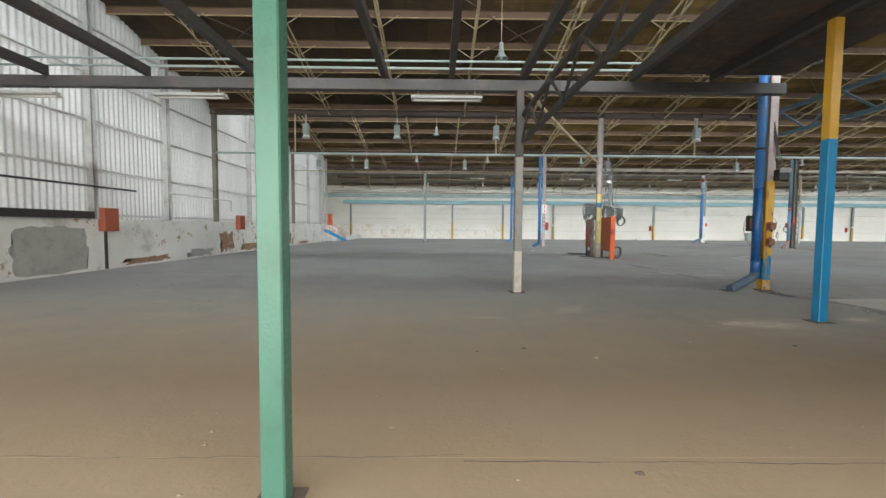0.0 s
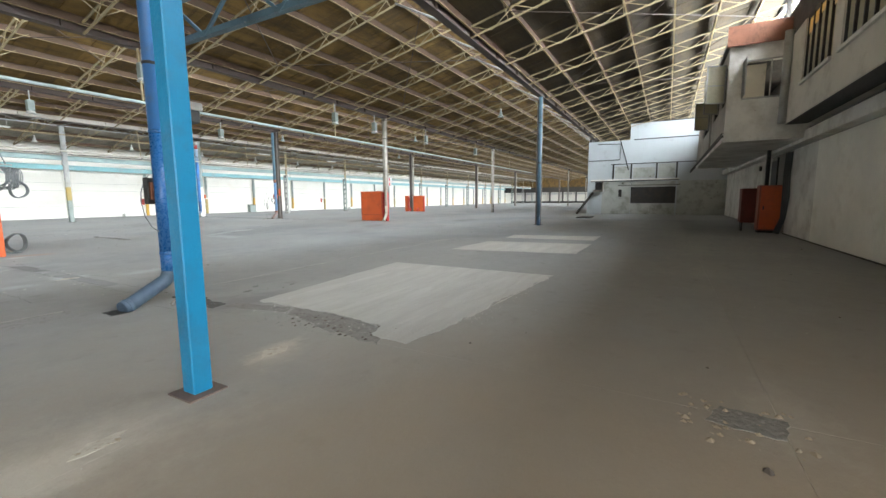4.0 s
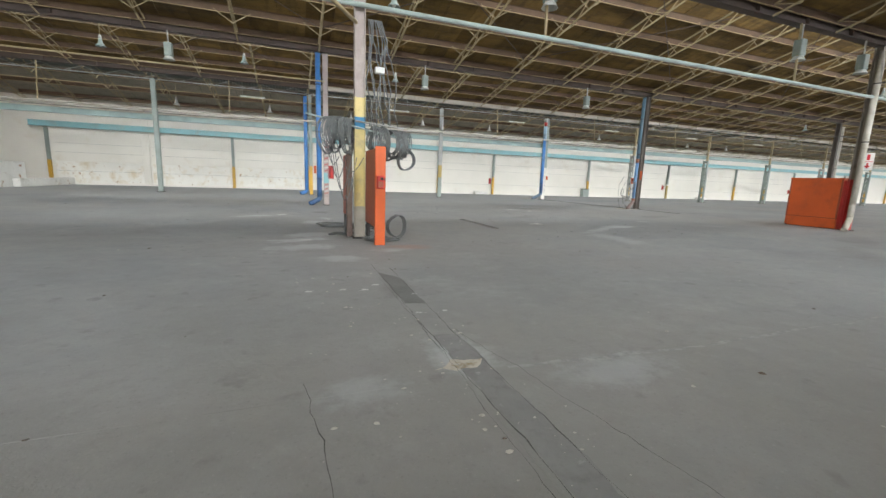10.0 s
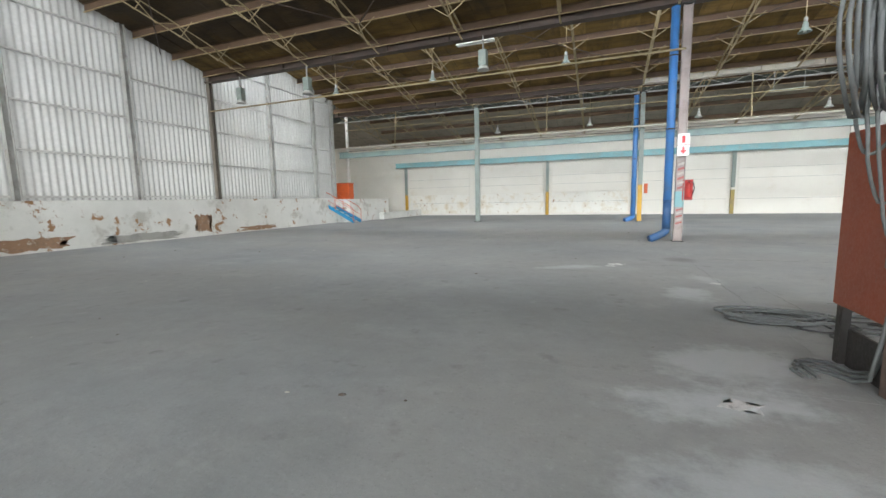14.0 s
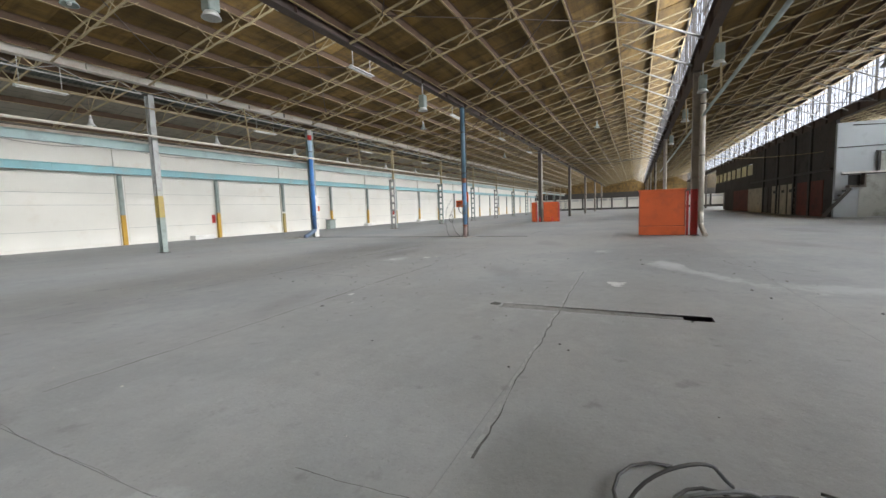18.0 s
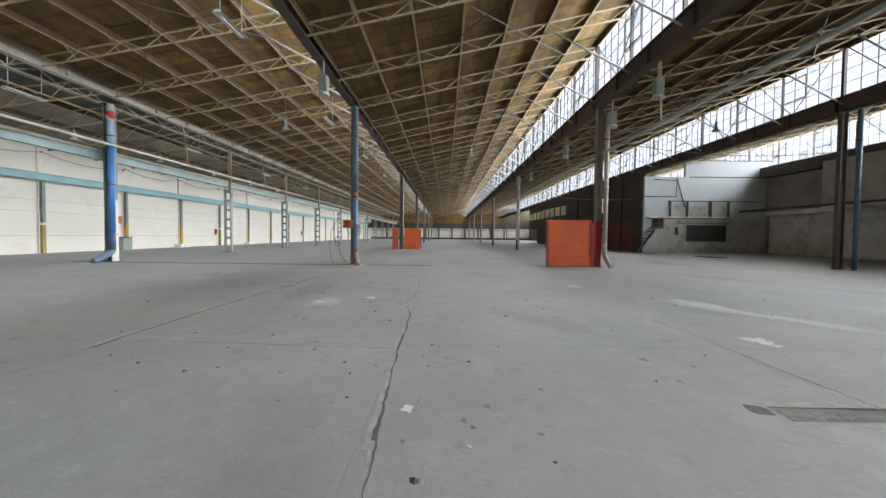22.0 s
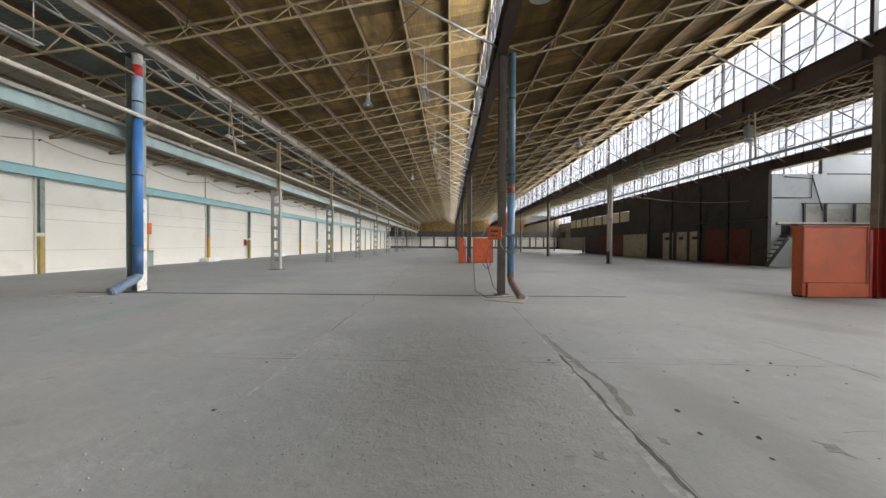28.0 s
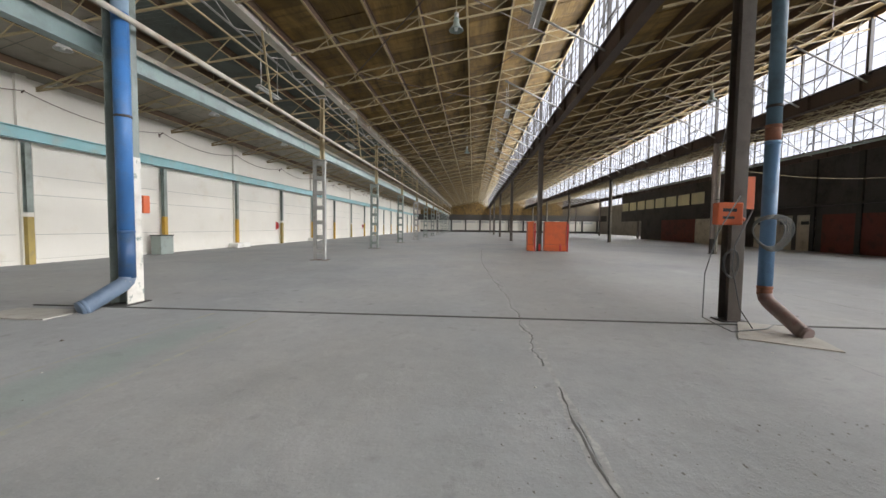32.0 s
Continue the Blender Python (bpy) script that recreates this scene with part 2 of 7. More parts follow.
def floor_mat():
    m = bpy.data.materials.new("concrete_floor")
    nt, nd, lk, bs = nodes_of(m)
    pos = nd.new("ShaderNodeNewGeometry").outputs["Position"]
    big = noise_node(nt, 0.22, 6, 0.62)
    mid = noise_node(nt, 1.1, 7, 0.68)
    sc = noise_node(nt, 0.55, 8, 0.72, "world", (1.0, 1.6, 1.0))
    mot = noise_node(nt, 5.0, 6, 0.7)
    fine = noise_node(nt, 26, 4, 0.6)
    grit = noise_node(nt, 130, 2, 0.5)
    def over(src, lo, hi, amount, colour):
        return mix(nt, ramp(nt, src, [(min(lo, hi), grey3(0 if lo < hi else amount)), (max(lo, hi), grey3(amount if lo < hi else 0))]).outputs["Color"], col, colour)
    def mrange(src, a, b_):
        r = nd.new("ShaderNodeMapRange")
        r.interpolation_type = "SMOOTHSTEP"
        r.inputs["From Min"].default_value, r.inputs["From Max"].default_value = a, b_
        lk.new(src, r.inputs["Value"])
        return r.outputs["Result"]
    def calc(op, a, b_, c=0.0):
        x = nd.new("ShaderNodeMath")
        x.operation = op
        for k, v in enumerate((a, b_, c)):
            if isinstance(v, float):
                x.inputs[k].default_value = v
            else:
                lk.new(v, x.inputs[k])
        return x.outputs[0]
    col = ramp(nt, big.outputs["Fac"], [(0.32, (0.228, 0.240, 0.246)), (0.52, (0.285, 0.297, 0.302)), (0.70, (0.345, 0.355, 0.356))]).outputs["Color"]
    hue = noise_node(nt, 0.13, 4, 0.6, "world", (1.0, 1.3, 1.0))
    col = mix(nt, ramp(nt, hue.outputs["Fac"], [(0.40, grey3(0.0)), (0.62, grey3(0.6))]).outputs["Color"], col, (0.312, 0.302, 0.284))
    # oil-grey clouds, dust clouds, then trodden mottling
    col = over(mid.outputs["Fac"], 0.52, 0.34, 0.42, (0.19, 0.197, 0.199))
    col = over(sc.outputs["Fac"], 0.54, 0.74, 0.42, (0.41, 0.416, 0.415))
    col = over(mot.outputs["Fac"], 0.50, 0.36, 0.2, (0.19, 0.192, 0.19))
    col = over(mot.outputs["Fac"], 0.56, 0.72, 0.22, (0.40, 0.402, 0.398))
    # pits and pale crumbs in the skin
    speck = noise_node(nt, 42, 3, 0.55)
    col = over(speck.outputs["Fac"], 0.60, 0.72, 0.3, (0.13, 0.13, 0.128))
    col = over(speck.outputs["Fac"], 0.38, 0.28, 0.22, (0.48, 0.48, 0.47))
    spots = noise_node(nt, 3.1, 4, 0.55)
    col = over(spots.outputs["Fac"], 0.63, 0.72, 0.45, (0.145, 0.147, 0.145))
    col = over(spots.outputs["Fac"], 0.36, 0.28, 0.2, (0.42, 0.425, 0.42))
    sep = nd.new("ShaderNodeSeparateXYZ")
    lk.new(pos, sep.inputs[0])
    # brown earth carried in through the gateway, thinning northwards
    wob = calc("MULTIPLY_ADD", mid.outputs["Fac"], 5.0, sep.outputs["Y"])
    wobx = calc("MULTIPLY_ADD", big.outputs["Fac"], 6.0, sep.outputs["X"])
    film = calc("MULTIPLY", mrange(wob, 20.0, 9.0), mrange(wobx, 24.0, 12.0))
    col = mix(nt, calc("MULTIPLY", film, 0.5), col, (0.36, 0.338, 0.295))
    earth = calc("MULTIPLY", mrange(wob, 13.0, 5.5), mrange(wobx, 16.0, 8.5))
    col = mix(nt, calc("MULTIPLY", earth, 0.9), col, (0.378, 0.285, 0.185))
    def blot(x, y, rx, ry, turn, lo, hi):
        mp = nd.new("ShaderNodeMapping")
        mp.vector_type = "TEXTURE"
        mp.inputs["Location"].default_value, mp.inputs["Rotation"].default_value, mp.inputs["Scale"].default_value = (x, y, 0), (0, 0, radians(turn)), (rx, ry, 1)
        lk.new(pos, mp.inputs["Vector"])
        ln = nd.new("ShaderNodeVectorMath")
        ln.operation = "LENGTH"
        lk.new(mp.outputs["Vector"], ln.inputs[0])
        uneven = calc("ADD", calc("MULTIPLY", sc.outputs["Fac"], 2.2), calc("MULTIPLY", mot.outputs["Fac"], 1.2))
        return mrange(calc("SUBTRACT", ln.outputs["Value"], uneven), hi, lo)
    PALE = (0.52, 0.475, 0.40)
    LIME, DIRT, MUD = (0.49, 0.515, 0.53), (0.135, 0.132, 0.125), (0.46, 0.41, 0.34)
    for x, y, rx, ry, turn, amount, tone in (
            (8.7, 20.9, 0.8, 0.5, 30, 0.6, LIME), (8.55, 20.1, 0.9, 0.35, 20, 0.75, LIME), (8.5, 19.2, 0.9, 0.5, 10, 0.55, LIME), (9.0, 18.0, 0.5, 0.4, 0, 0.5, LIME),
            (10.0, 18.6, 0.7, 0.3, 20, 0.5, LIME), (17.4, 21.3, 2.4, 0.35, 31, 0.6, LIME), (16.2, 19.4, 1.5, 0.5, 80, 0.4, LIME), (18.7, 21.8, 1.0, 0.3, 20, 0.7, LIME), (21.3, 23.4, 0.7, 0.4, 0, 0.5, LIME),
            (7.2, 7.1, 1.3, 0.8, 10, 0.5, MUD), (8.7, 7.3, 0.6, 0.3, 20, 0.5, MUD), (4.4, 8.0, 0.5, 0.25, 40, 0.6, MUD), (2.9, 7.4, 0.5, 0.15, 0, 0.5, MUD),
            (8.85, 23.5, 0.4, 0.6, 0, 0.6, LIME), (7.1, 25.3, 0.9, 0.25, 30, 0.5, LIME), (9.3, 24.5, 0.25, 0.7, 10, 0.4, LIME), (18.5, 28.9, 0.5, 0.35, 0, 0.5, LIME),
            (10.5, 18.9, 0.7, 0.4, 0, 0.4, (0.42, 0.20, 0.13)), (25.0, 38.4, 3.5, 0.5, 0, 0.4, (0.19, 0.27, 0.235)), (9.3, 26.8, 0.4, 0.5, 0, 0.6, DIRT),
            (9.9, 9.3, 0.9, 0.7, 0, 0.45, DIRT), (9.6, 3.5, 0.8, 0.4, 0, 0.5, MUD), (7.0, 7.0, 0.8, 0.35, 8, 0.8, PALE), (6.6, 7.1, 0.4, 0.15, 20, 0.7, PALE), (8.8, 7.4, 0.5, 0.2, 10, 0.8, PALE), (9.5, 15.9, 0.25, 0.8, -3, 0.5, DIRT), (9.5, 13.9, 0.3, 0.45, 0, 0.7, LIME), (8.7, 13.6, 0.4, 0.3, 0, 0.4, LIME), (10.6, 13.4, 0.8, 0.3, 0, 0.4, LIME), (21.5, 32.0, 3.4, 1.2, 5, 0.3, DIRT), (17.0, 25.2, 1.6, 0.5, 35, 0.35, DIRT), (13.0, 27.6, 1.5, 0.5, 10, 0.3, DIRT), (24.0, 25.5, 2.0, 0.6, 25, 0.3, DIRT), (10.2, 23.0, 0.9, 0.5, 0, 0.45, DIRT), (20.0, 29.7, 2.0, 0.5, 0, 0.4, DIRT), (24.0, 18.2, 2.5, 0.7, 25, 0.35, DIRT), (28.0, 22.5, 2.6, 0.6, 20, 0.35, DIRT), (20.5, 16.5, 2.4, 0.6, 35, 0.3, DIRT), (31.0, 16.0, 3.2, 1.0, 15, 0.35, DIRT)):
        col = mix(nt, calc("MULTIPLY", blot(x, y, rx, ry, turn, -1.5, -0.75), amount), col, tone)
    lk.new(col, bs.inputs["Base Color"])
    rr = ramp(nt, mid.outputs["Fac"], [(0.35, grey3(0.58)), (0.65, grey3(0.85))])
    lk.new(rr.outputs["Color"], bs.inputs["Roughness"])
    b0, b1, b2 = nd.new("ShaderNodeBump"), nd.new("ShaderNodeBump"), nd.new("ShaderNodeBump")
    b0.inputs["Strength"].default_value, b0.inputs["Distance"].default_value = 0.22, 0.03
    b1.inputs["Strength"].default_value, b1.inputs["Distance"].default_value = 0.12, 0.02
    b2.inputs["Strength"].default_value, b2.inputs["Distance"].default_value = 0.15, 0.006
    lk.new(mot.outputs["Fac"], b0.inputs["Height"])
    lk.new(fine.outputs["Fac"], b1.inputs["Height"])
    lk.new(grit.outputs["Fac"], b2.inputs["Height"])
    lk.new(b0.outputs["Normal"], b1.inputs["Normal"])
    lk.new(b1.outputs["Normal"], b2.inputs["Normal"])
    # loose gravelly skin where the concrete has broken up
    gravel = noise_node(nt, 9, 6, 0.66)
    b3 = nd.new("ShaderNodeBump")
    b3.inputs["Strength"].default_value, b3.inputs["Distance"].default_value = 0.6, 0.05
    lk.new(calc("MULTIPLY", gravel.outputs["Fac"], calc("MAXIMUM", blot(21.0, 32.4, 4.6, 2.2, 8, -2.6, -0.8), blot(8.0, 10.7, 1.2, 0.25, 0, -2.0, -1.0))), b3.inputs["Height"])
    lk.new(b2.outputs["Normal"], b3.inputs["Normal"])
    lk.new(b3.outputs["Normal"], bs.inputs["Normal"])
    return m
M["floor"] = floor_mat()

def board_mat():
    m = bpy.data.materials.new("ceiling_board")
    nt, nd, lk, bs = nodes_of(m)
    geo = nd.new("ShaderNodeNewGeometry")
    col = ramp(nt, geo.outputs["Random Per Island"], [(0.0, (0.135, 0.080, 0.018)), (0.5, (0.21, 0.128, 0.033)), (1.0, (0.29, 0.18, 0.052))]).outputs["Color"]
    st = noise_node(nt, 1.4, 6, 0.65, "world", (0.35, 1.6, 1.0))
    col = mix(nt, ramp(nt, st.outputs["Fac"], [(0.42, grey3(0.0)), (0.7, grey3(0.8))]).outputs["Color"], col, (0.042, 0.028, 0.012))
    pale = noise_node(nt, 0.9, 6, 0.7)
    col = mix(nt, ramp(nt, pale.outputs["Fac"], [(0.58, grey3(0)), (0.75, grey3(0.45))]).outputs["Color"], col, (0.30, 0.198, 0.08))
    # fine slanting rain streaks
    sk = noise_node(nt, 2.2, 5, 0.6, "world", (1.6, 0.22, 1.0))
    col = mix(nt, ramp(nt, sk.outputs["Fac"], [(0.50, grey3(0)), (0.66, grey3(0.55))]).outputs["Color"], col, (0.055, 0.036, 0.014))
    # gloom at the west end of the inner bays is painted into the boards
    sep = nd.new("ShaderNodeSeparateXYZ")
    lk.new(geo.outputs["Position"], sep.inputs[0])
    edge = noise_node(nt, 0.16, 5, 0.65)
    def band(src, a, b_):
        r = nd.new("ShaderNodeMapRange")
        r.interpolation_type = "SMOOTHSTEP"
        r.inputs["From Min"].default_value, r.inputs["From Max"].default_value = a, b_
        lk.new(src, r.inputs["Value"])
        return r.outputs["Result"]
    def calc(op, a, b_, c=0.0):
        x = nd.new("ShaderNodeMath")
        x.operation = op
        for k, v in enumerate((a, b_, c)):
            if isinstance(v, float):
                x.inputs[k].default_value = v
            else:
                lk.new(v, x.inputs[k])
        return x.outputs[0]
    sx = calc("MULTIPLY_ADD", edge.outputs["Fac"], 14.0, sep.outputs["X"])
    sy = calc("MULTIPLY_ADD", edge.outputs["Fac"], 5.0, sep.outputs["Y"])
    west_shade = calc("MULTIPLY", band(sx, 17.0, 9.0), band(sy, 33.4, 31.6))
    col = mix(nt, calc("MULTIPLY", west_shade, 0.8), col, (0.016, 0.011, 0.008))
    # the first bay's boards are darker and greyer
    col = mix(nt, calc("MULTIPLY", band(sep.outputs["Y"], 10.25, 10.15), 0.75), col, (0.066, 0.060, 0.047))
    lk.new(col, bs.inputs["Base Color"])
    bs.inputs["Roughness"].default_value = 0.85
    fine = noise_node(nt, 16, 3, 0.55, "world", (0.12, 1.6, 1.0))
    bp = nd.new("ShaderNodeBump")
    bp.inputs["Strength"].default_value, bp.inputs["Distance"].default_value = 0.8, 0.05
    lk.new(fine.outputs["Fac"], bp.inputs["Height"])
    lk.new(bp.outputs["Normal"], bs.inputs["Normal"])
    return m
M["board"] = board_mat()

def sheet_mat(name="translucent_sheet", lo=(0.66, 0.67, 0.65), hi=(0.80, 0.82, 0.82), through_share=0.55):
    m = bpy.data.materials.new(name)
    nt, nd, lk, bs = nodes_of(m)
    out = nd["Material Output"]
    n = noise_node(nt, 0.8, 5, 0.6, "world", (1.0, 1.0, 0.25))
    n2 = noise_node(nt, 9, 4, 0.6)
    col = ramp(nt, n.outputs["Fac"], [(0.3, lo), (0.7, hi)]).outputs["Color"]
    col = mix(nt, ramp(nt, n2.outputs["Fac"], [(0.4, grey3(0.3)), (0.6, grey3(0))]).outputs["Color"], col, tuple(c * 0.85 for c in lo))
    lk.new(col, bs.inputs["Base Color"])
    bs.inputs["Roughness"].default_value = 0.5
    tr = nd.new("ShaderNodeBsdfTranslucent")
    lk.new(col, tr.inputs["Color"])
    ms = nd.new("ShaderNodeMixShader")
    ms.inputs[0].default_value = through_share
    lk.new(bs.outputs[0], ms.inputs[1])
    lk.new(tr.outputs[0], ms.inputs[2])
    lk.new(ms.outputs[0], out.inputs["Surface"])
    return m
M["sheet"] = sheet_mat(lo=(0.40, 0.405, 0.39), hi=(0.54, 0.545, 0.53), through_share=0.2)
M["office_pane"] = sheet_mat("office_pane", (0.40, 0.38, 0.28), (0.62, 0.56, 0.38), 0.4)
M["office_bright"] = sheet_mat("office_bright", (0.80, 0.60, 0.26), (0.92, 0.78, 0.46), 0.55)

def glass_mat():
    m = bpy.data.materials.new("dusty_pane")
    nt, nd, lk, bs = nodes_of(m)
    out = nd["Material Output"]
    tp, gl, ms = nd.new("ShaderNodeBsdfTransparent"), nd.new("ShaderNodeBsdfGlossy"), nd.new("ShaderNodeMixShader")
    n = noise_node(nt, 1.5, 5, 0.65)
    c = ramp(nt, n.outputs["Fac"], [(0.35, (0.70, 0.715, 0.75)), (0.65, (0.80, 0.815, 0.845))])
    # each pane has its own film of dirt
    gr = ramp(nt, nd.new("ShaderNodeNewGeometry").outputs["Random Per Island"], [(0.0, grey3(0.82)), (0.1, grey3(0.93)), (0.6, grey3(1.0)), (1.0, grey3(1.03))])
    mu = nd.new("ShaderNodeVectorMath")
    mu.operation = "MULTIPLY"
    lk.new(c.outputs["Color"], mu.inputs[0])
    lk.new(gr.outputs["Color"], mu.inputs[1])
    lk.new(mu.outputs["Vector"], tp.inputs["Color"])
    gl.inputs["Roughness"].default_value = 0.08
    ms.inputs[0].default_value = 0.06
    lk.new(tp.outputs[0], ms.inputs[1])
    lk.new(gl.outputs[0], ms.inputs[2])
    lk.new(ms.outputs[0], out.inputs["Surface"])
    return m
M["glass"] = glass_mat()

# ==== mesh helpers
def bx(bm, x0, x1, y0, y1, z0, z1):
    v = [bm.verts.new((x, y, z)) for z in (z0, z1) for y in (y0, y1) for x in (x0, x1)]
    for f in ((0, 2, 3, 1), (4, 5, 7, 6), (0, 1, 5, 4), (2, 6, 7, 3), (0, 4, 6, 2), (1, 3, 7, 5)):
        bm.faces.new([v[i] for i in f])
    return bm

def beam(bm, p, q, w, h, up=(0, 0, 1)):
    """A bar of section w x h from p to q."""
    p, q = Vector(p), Vector(q)
    d = (q - p).normalized()
    u = Vector(up)
    s = d.cross(u)
    if s.length < 1e-4:
        s = d.cross(Vector((1, 0, 0)))
    s.normalize()
    u = s.cross(d)
    v = []
    for c in (p, q):
        for a, b_ in ((-1, -1), (1, -1), (1, 1), (-1, 1)):
            v.append(bm.verts.new(c + s * (a * w / 2) + u * (b_ * h / 2)))
    for f in ((3, 2, 1, 0), (4, 5, 6, 7), (0, 1, 5, 4), (1, 2, 6, 5), (2, 3, 7, 6), (3, 0, 4, 7)):
        bm.faces.new([v[i] for i in f])
    return bm

def angle_bar(bm, p, q, leg, t=0.012, up=(0, 0, 1), side=1):
    """An L-section bar from p to q."""
    p, q = Vector(p), Vector(q)
    d = (q - p).normalized()
    s = d.cross(Vector(up))
    s.normalize()
    u = s.cross(d)
    beam(bm, p + u * (leg / 2), q + u * (leg / 2), t, leg, u)
    beam(bm, p + s * (side * (leg / 2 + t / 2)) + u * (t / 2), q + s * (side * (leg / 2 + t / 2)) + u * (t / 2), leg, t, u)
    return bm

def tube(bm, pts, r, n=10, cap=True):
    """A round bar or pipe along a line of points; r may be a list."""
    pts = [Vector(p) for p in pts]
    rs = r if isinstance(r, (list, tuple)) else [r] * len(pts)
    rings, ref = [], None
    for i, p in enumerate(pts):
        d = (pts[min(i + 1, len(pts) - 1)] - pts[max(i - 1, 0)]).normalized()
        if ref is None:
            ref = d.orthogonal().normalized()
        ref = (ref - d * ref.dot(d))
        ref = ref.normalized() if ref.length > 1e-5 else d.orthogonal().normalized()
        b_ = d.cross(ref)
        rings.append([bm.verts.new(p + (ref * math.cos(2 * math.pi * k / n) + b_ * math.sin(2 * math.pi * k / n)) * rs[i]) for k in range(n)])
    for a, c in zip(rings, rings[1:]):
        for k in range(n):
            f = bm.faces.new((a[k], a[(k + 1) % n], c[(k + 1) % n], c[k]))
            f.smooth = True
    if cap:
        bm.faces.new(rings[0][::-1])
        bm.faces.new(rings[-1])
    return bm

def lathe(bm, prof, n=16, centre=(0, 0, 0)):
    """A turned body from (radius, height) pairs."""
    rings = [[bm.verts.new((centre[0] + r * math.cos(2 * math.pi * k / n), centre[1] + r * math.sin(2 * math.pi * k / n), centre[2] + z)) for k in range(n)] for r, z in prof]
    for a, c in zip(rings, rings[1:]):
        for k in range(n):
            f = bm.faces.new((a[k], a[(k + 1) % n], c[(k + 1) % n], c[k]))
            f.smooth = True
    bm.faces.new(rings[0][::-1])
    bm.faces.new(rings[-1])
    return bm

def bevelled(bm, w=0.008, seg=1):
    bmesh.ops.bevel(bm, geom=list(bm.edges), offset=w, segments=seg, affect="EDGES", profile=0.6)
    return bm

def B():
    return bmesh.new()

def mesh_of(name, bm, material):
    bmesh.ops.recalc_face_normals(bm, faces=bm.faces) if len(bm.faces) < 4000 else None
    me = bpy.data.meshes.new(name)
    bm.to_mesh(me)
    bm.free()
    me.materials.append(material)
    return me

def part(name, bm, material, parent, label="", at=None):
    me = bm if isinstance(bm, bpy.types.Mesh) else mesh_of(name, bm, material)
    ob = new(name, me)
    ob.parent = parent
    if at is not None:
        ob.matrix_basis = at if isinstance(at, Matrix) else Matrix.Translation(at)
    return tagged(ob, label=label)

def thing(name, label, category, group="", at=(0, 0, 0)):
    ob = new(name)
    ob.empty_display_size = 0.2
    ob.matrix_basis = at if isinstance(at, Matrix) else Matrix.Translation(at)
    return tagged(ob, label, category, group)

def solid(name, bm, material, label, category, group="", kind="", at=(0, 0, 0)):
    ob = new(name, bm if isinstance(bm, bpy.types.Mesh) else mesh_of(name, bm, material))
    ob.matrix_basis = at if isinstance(at, Matrix) else Matrix.Translation(at)
    return tagged(ob, label, category, group, kind)

def structure(name, bm, material, label, category):
    return solid(name, bm, material, label, category, kind="structure")

# ==== walls, ends
XW = -8.3
def wall_box(name, x0, x1, y0, y1, z0, z1, material, label):
    return structure(name, bx(B(), x0, x1, y0, y1, z0, z1), material, label, "wall")

# north wall: rendered masonry with pilasters and a turquoise runway beam
north = wall_box("wall_north", XW - 8, XE + 0.3, YN, YN + 0.3, -0.05, 6.4, M["white_wall"], "white painted long wall, stained near the floor")
NP = [-8.2 + 6.0 * k for k in range(24)]
pil = mesh_of("pilaster", bx(B(), -0.17, 0.17, -0.1, 0.0, 0, 6.3), M["white_wall"])
for i, x in enumerate(NP):
    if i % 2 == 1 and x < XE:
        part("pilaster", pil, None, north, at=(x, YN, 0))
pan = mesh_of("panel", bevelled(bx(B(), -2.7, 2.7, -0.035, 0.0, 0.15, 3.95), 0.012), M["white_wall"])
M["rusty_panel"] = mk("rusty_panel", (0.78, 0.76, 0.70), (0.60, 0.50, 0.34), (0.36, 0.21, 0.10), 0.75, fine=9, coarse=0.6, dirt_at=(0.5, 0.7), worn_at=(0.62, 0.66), spread=0.06)
pan2 = mesh_of("panel", bevelled(bx(B(), -2.7, 2.7, -0.035, 0.0, 0.15, 1.7), 0.012), M["rusty_panel"])
pan3 = mesh_of("panel", bevelled(bx(B(), -2.7, 2.7, -0.035, 0.0, 1.705, 3.95), 0.012), M["white_wall"])
for i, x in enumerate(NP[:-1]):
    if i < 3:
        part("panel", pan2, None, north, at=(x + 3.0, YN, 0))
        part("panel", pan3, None, north, at=(x + 3.0, YN, 0))
    else:
        part("panel", pan, None, north, at=(x + 3.0, YN, 0))
groove = mesh_of("groove", bx(B(), -2.7, 2.7, -0.039, -0.03, -0.008, 0.008), M["steel_grey"])
for x in NP[:14]:
    for z in (1.0, 2.35, 3.0):
        part("groove", groove, None, north, at=(x + 3.0, YN, z))
# east end
east = wall_box("wall_east", XE, XE + 0.3, -0.5, YN + 0.3, -0.05, 9.6, M["white_wall"], "distant white end wall with a dark plinth")
part("plinth", bx(B(), XE - 0.06, XE, 0.3, YN, 0, 0.55), M["steel_dark"], east)
part("upper_boards", bx(B(), XE - 0.08, XE, 0.3, YN, 4.4, 9.6), M["board"], east)
part("lintel_beam", bx(B(), XE - 6.4, XE - 5.9, 0.3, YN, 3.2, 4.7), M["steel_dark"], east)
for k in range(12):
    part("window_strip", bx(B(), XE - 0.05, XE - 0.01, 2 + k * 4.0, 5.6 + k * 4.0, 2.6, 3.1), M["sheet"], east)
    part("pier", bx(B(), XE - 0.25, XE, 0.6 + k * 4.0, 1.0 + k * 4.0, 0, 4.6), M["steel_dark"], east)

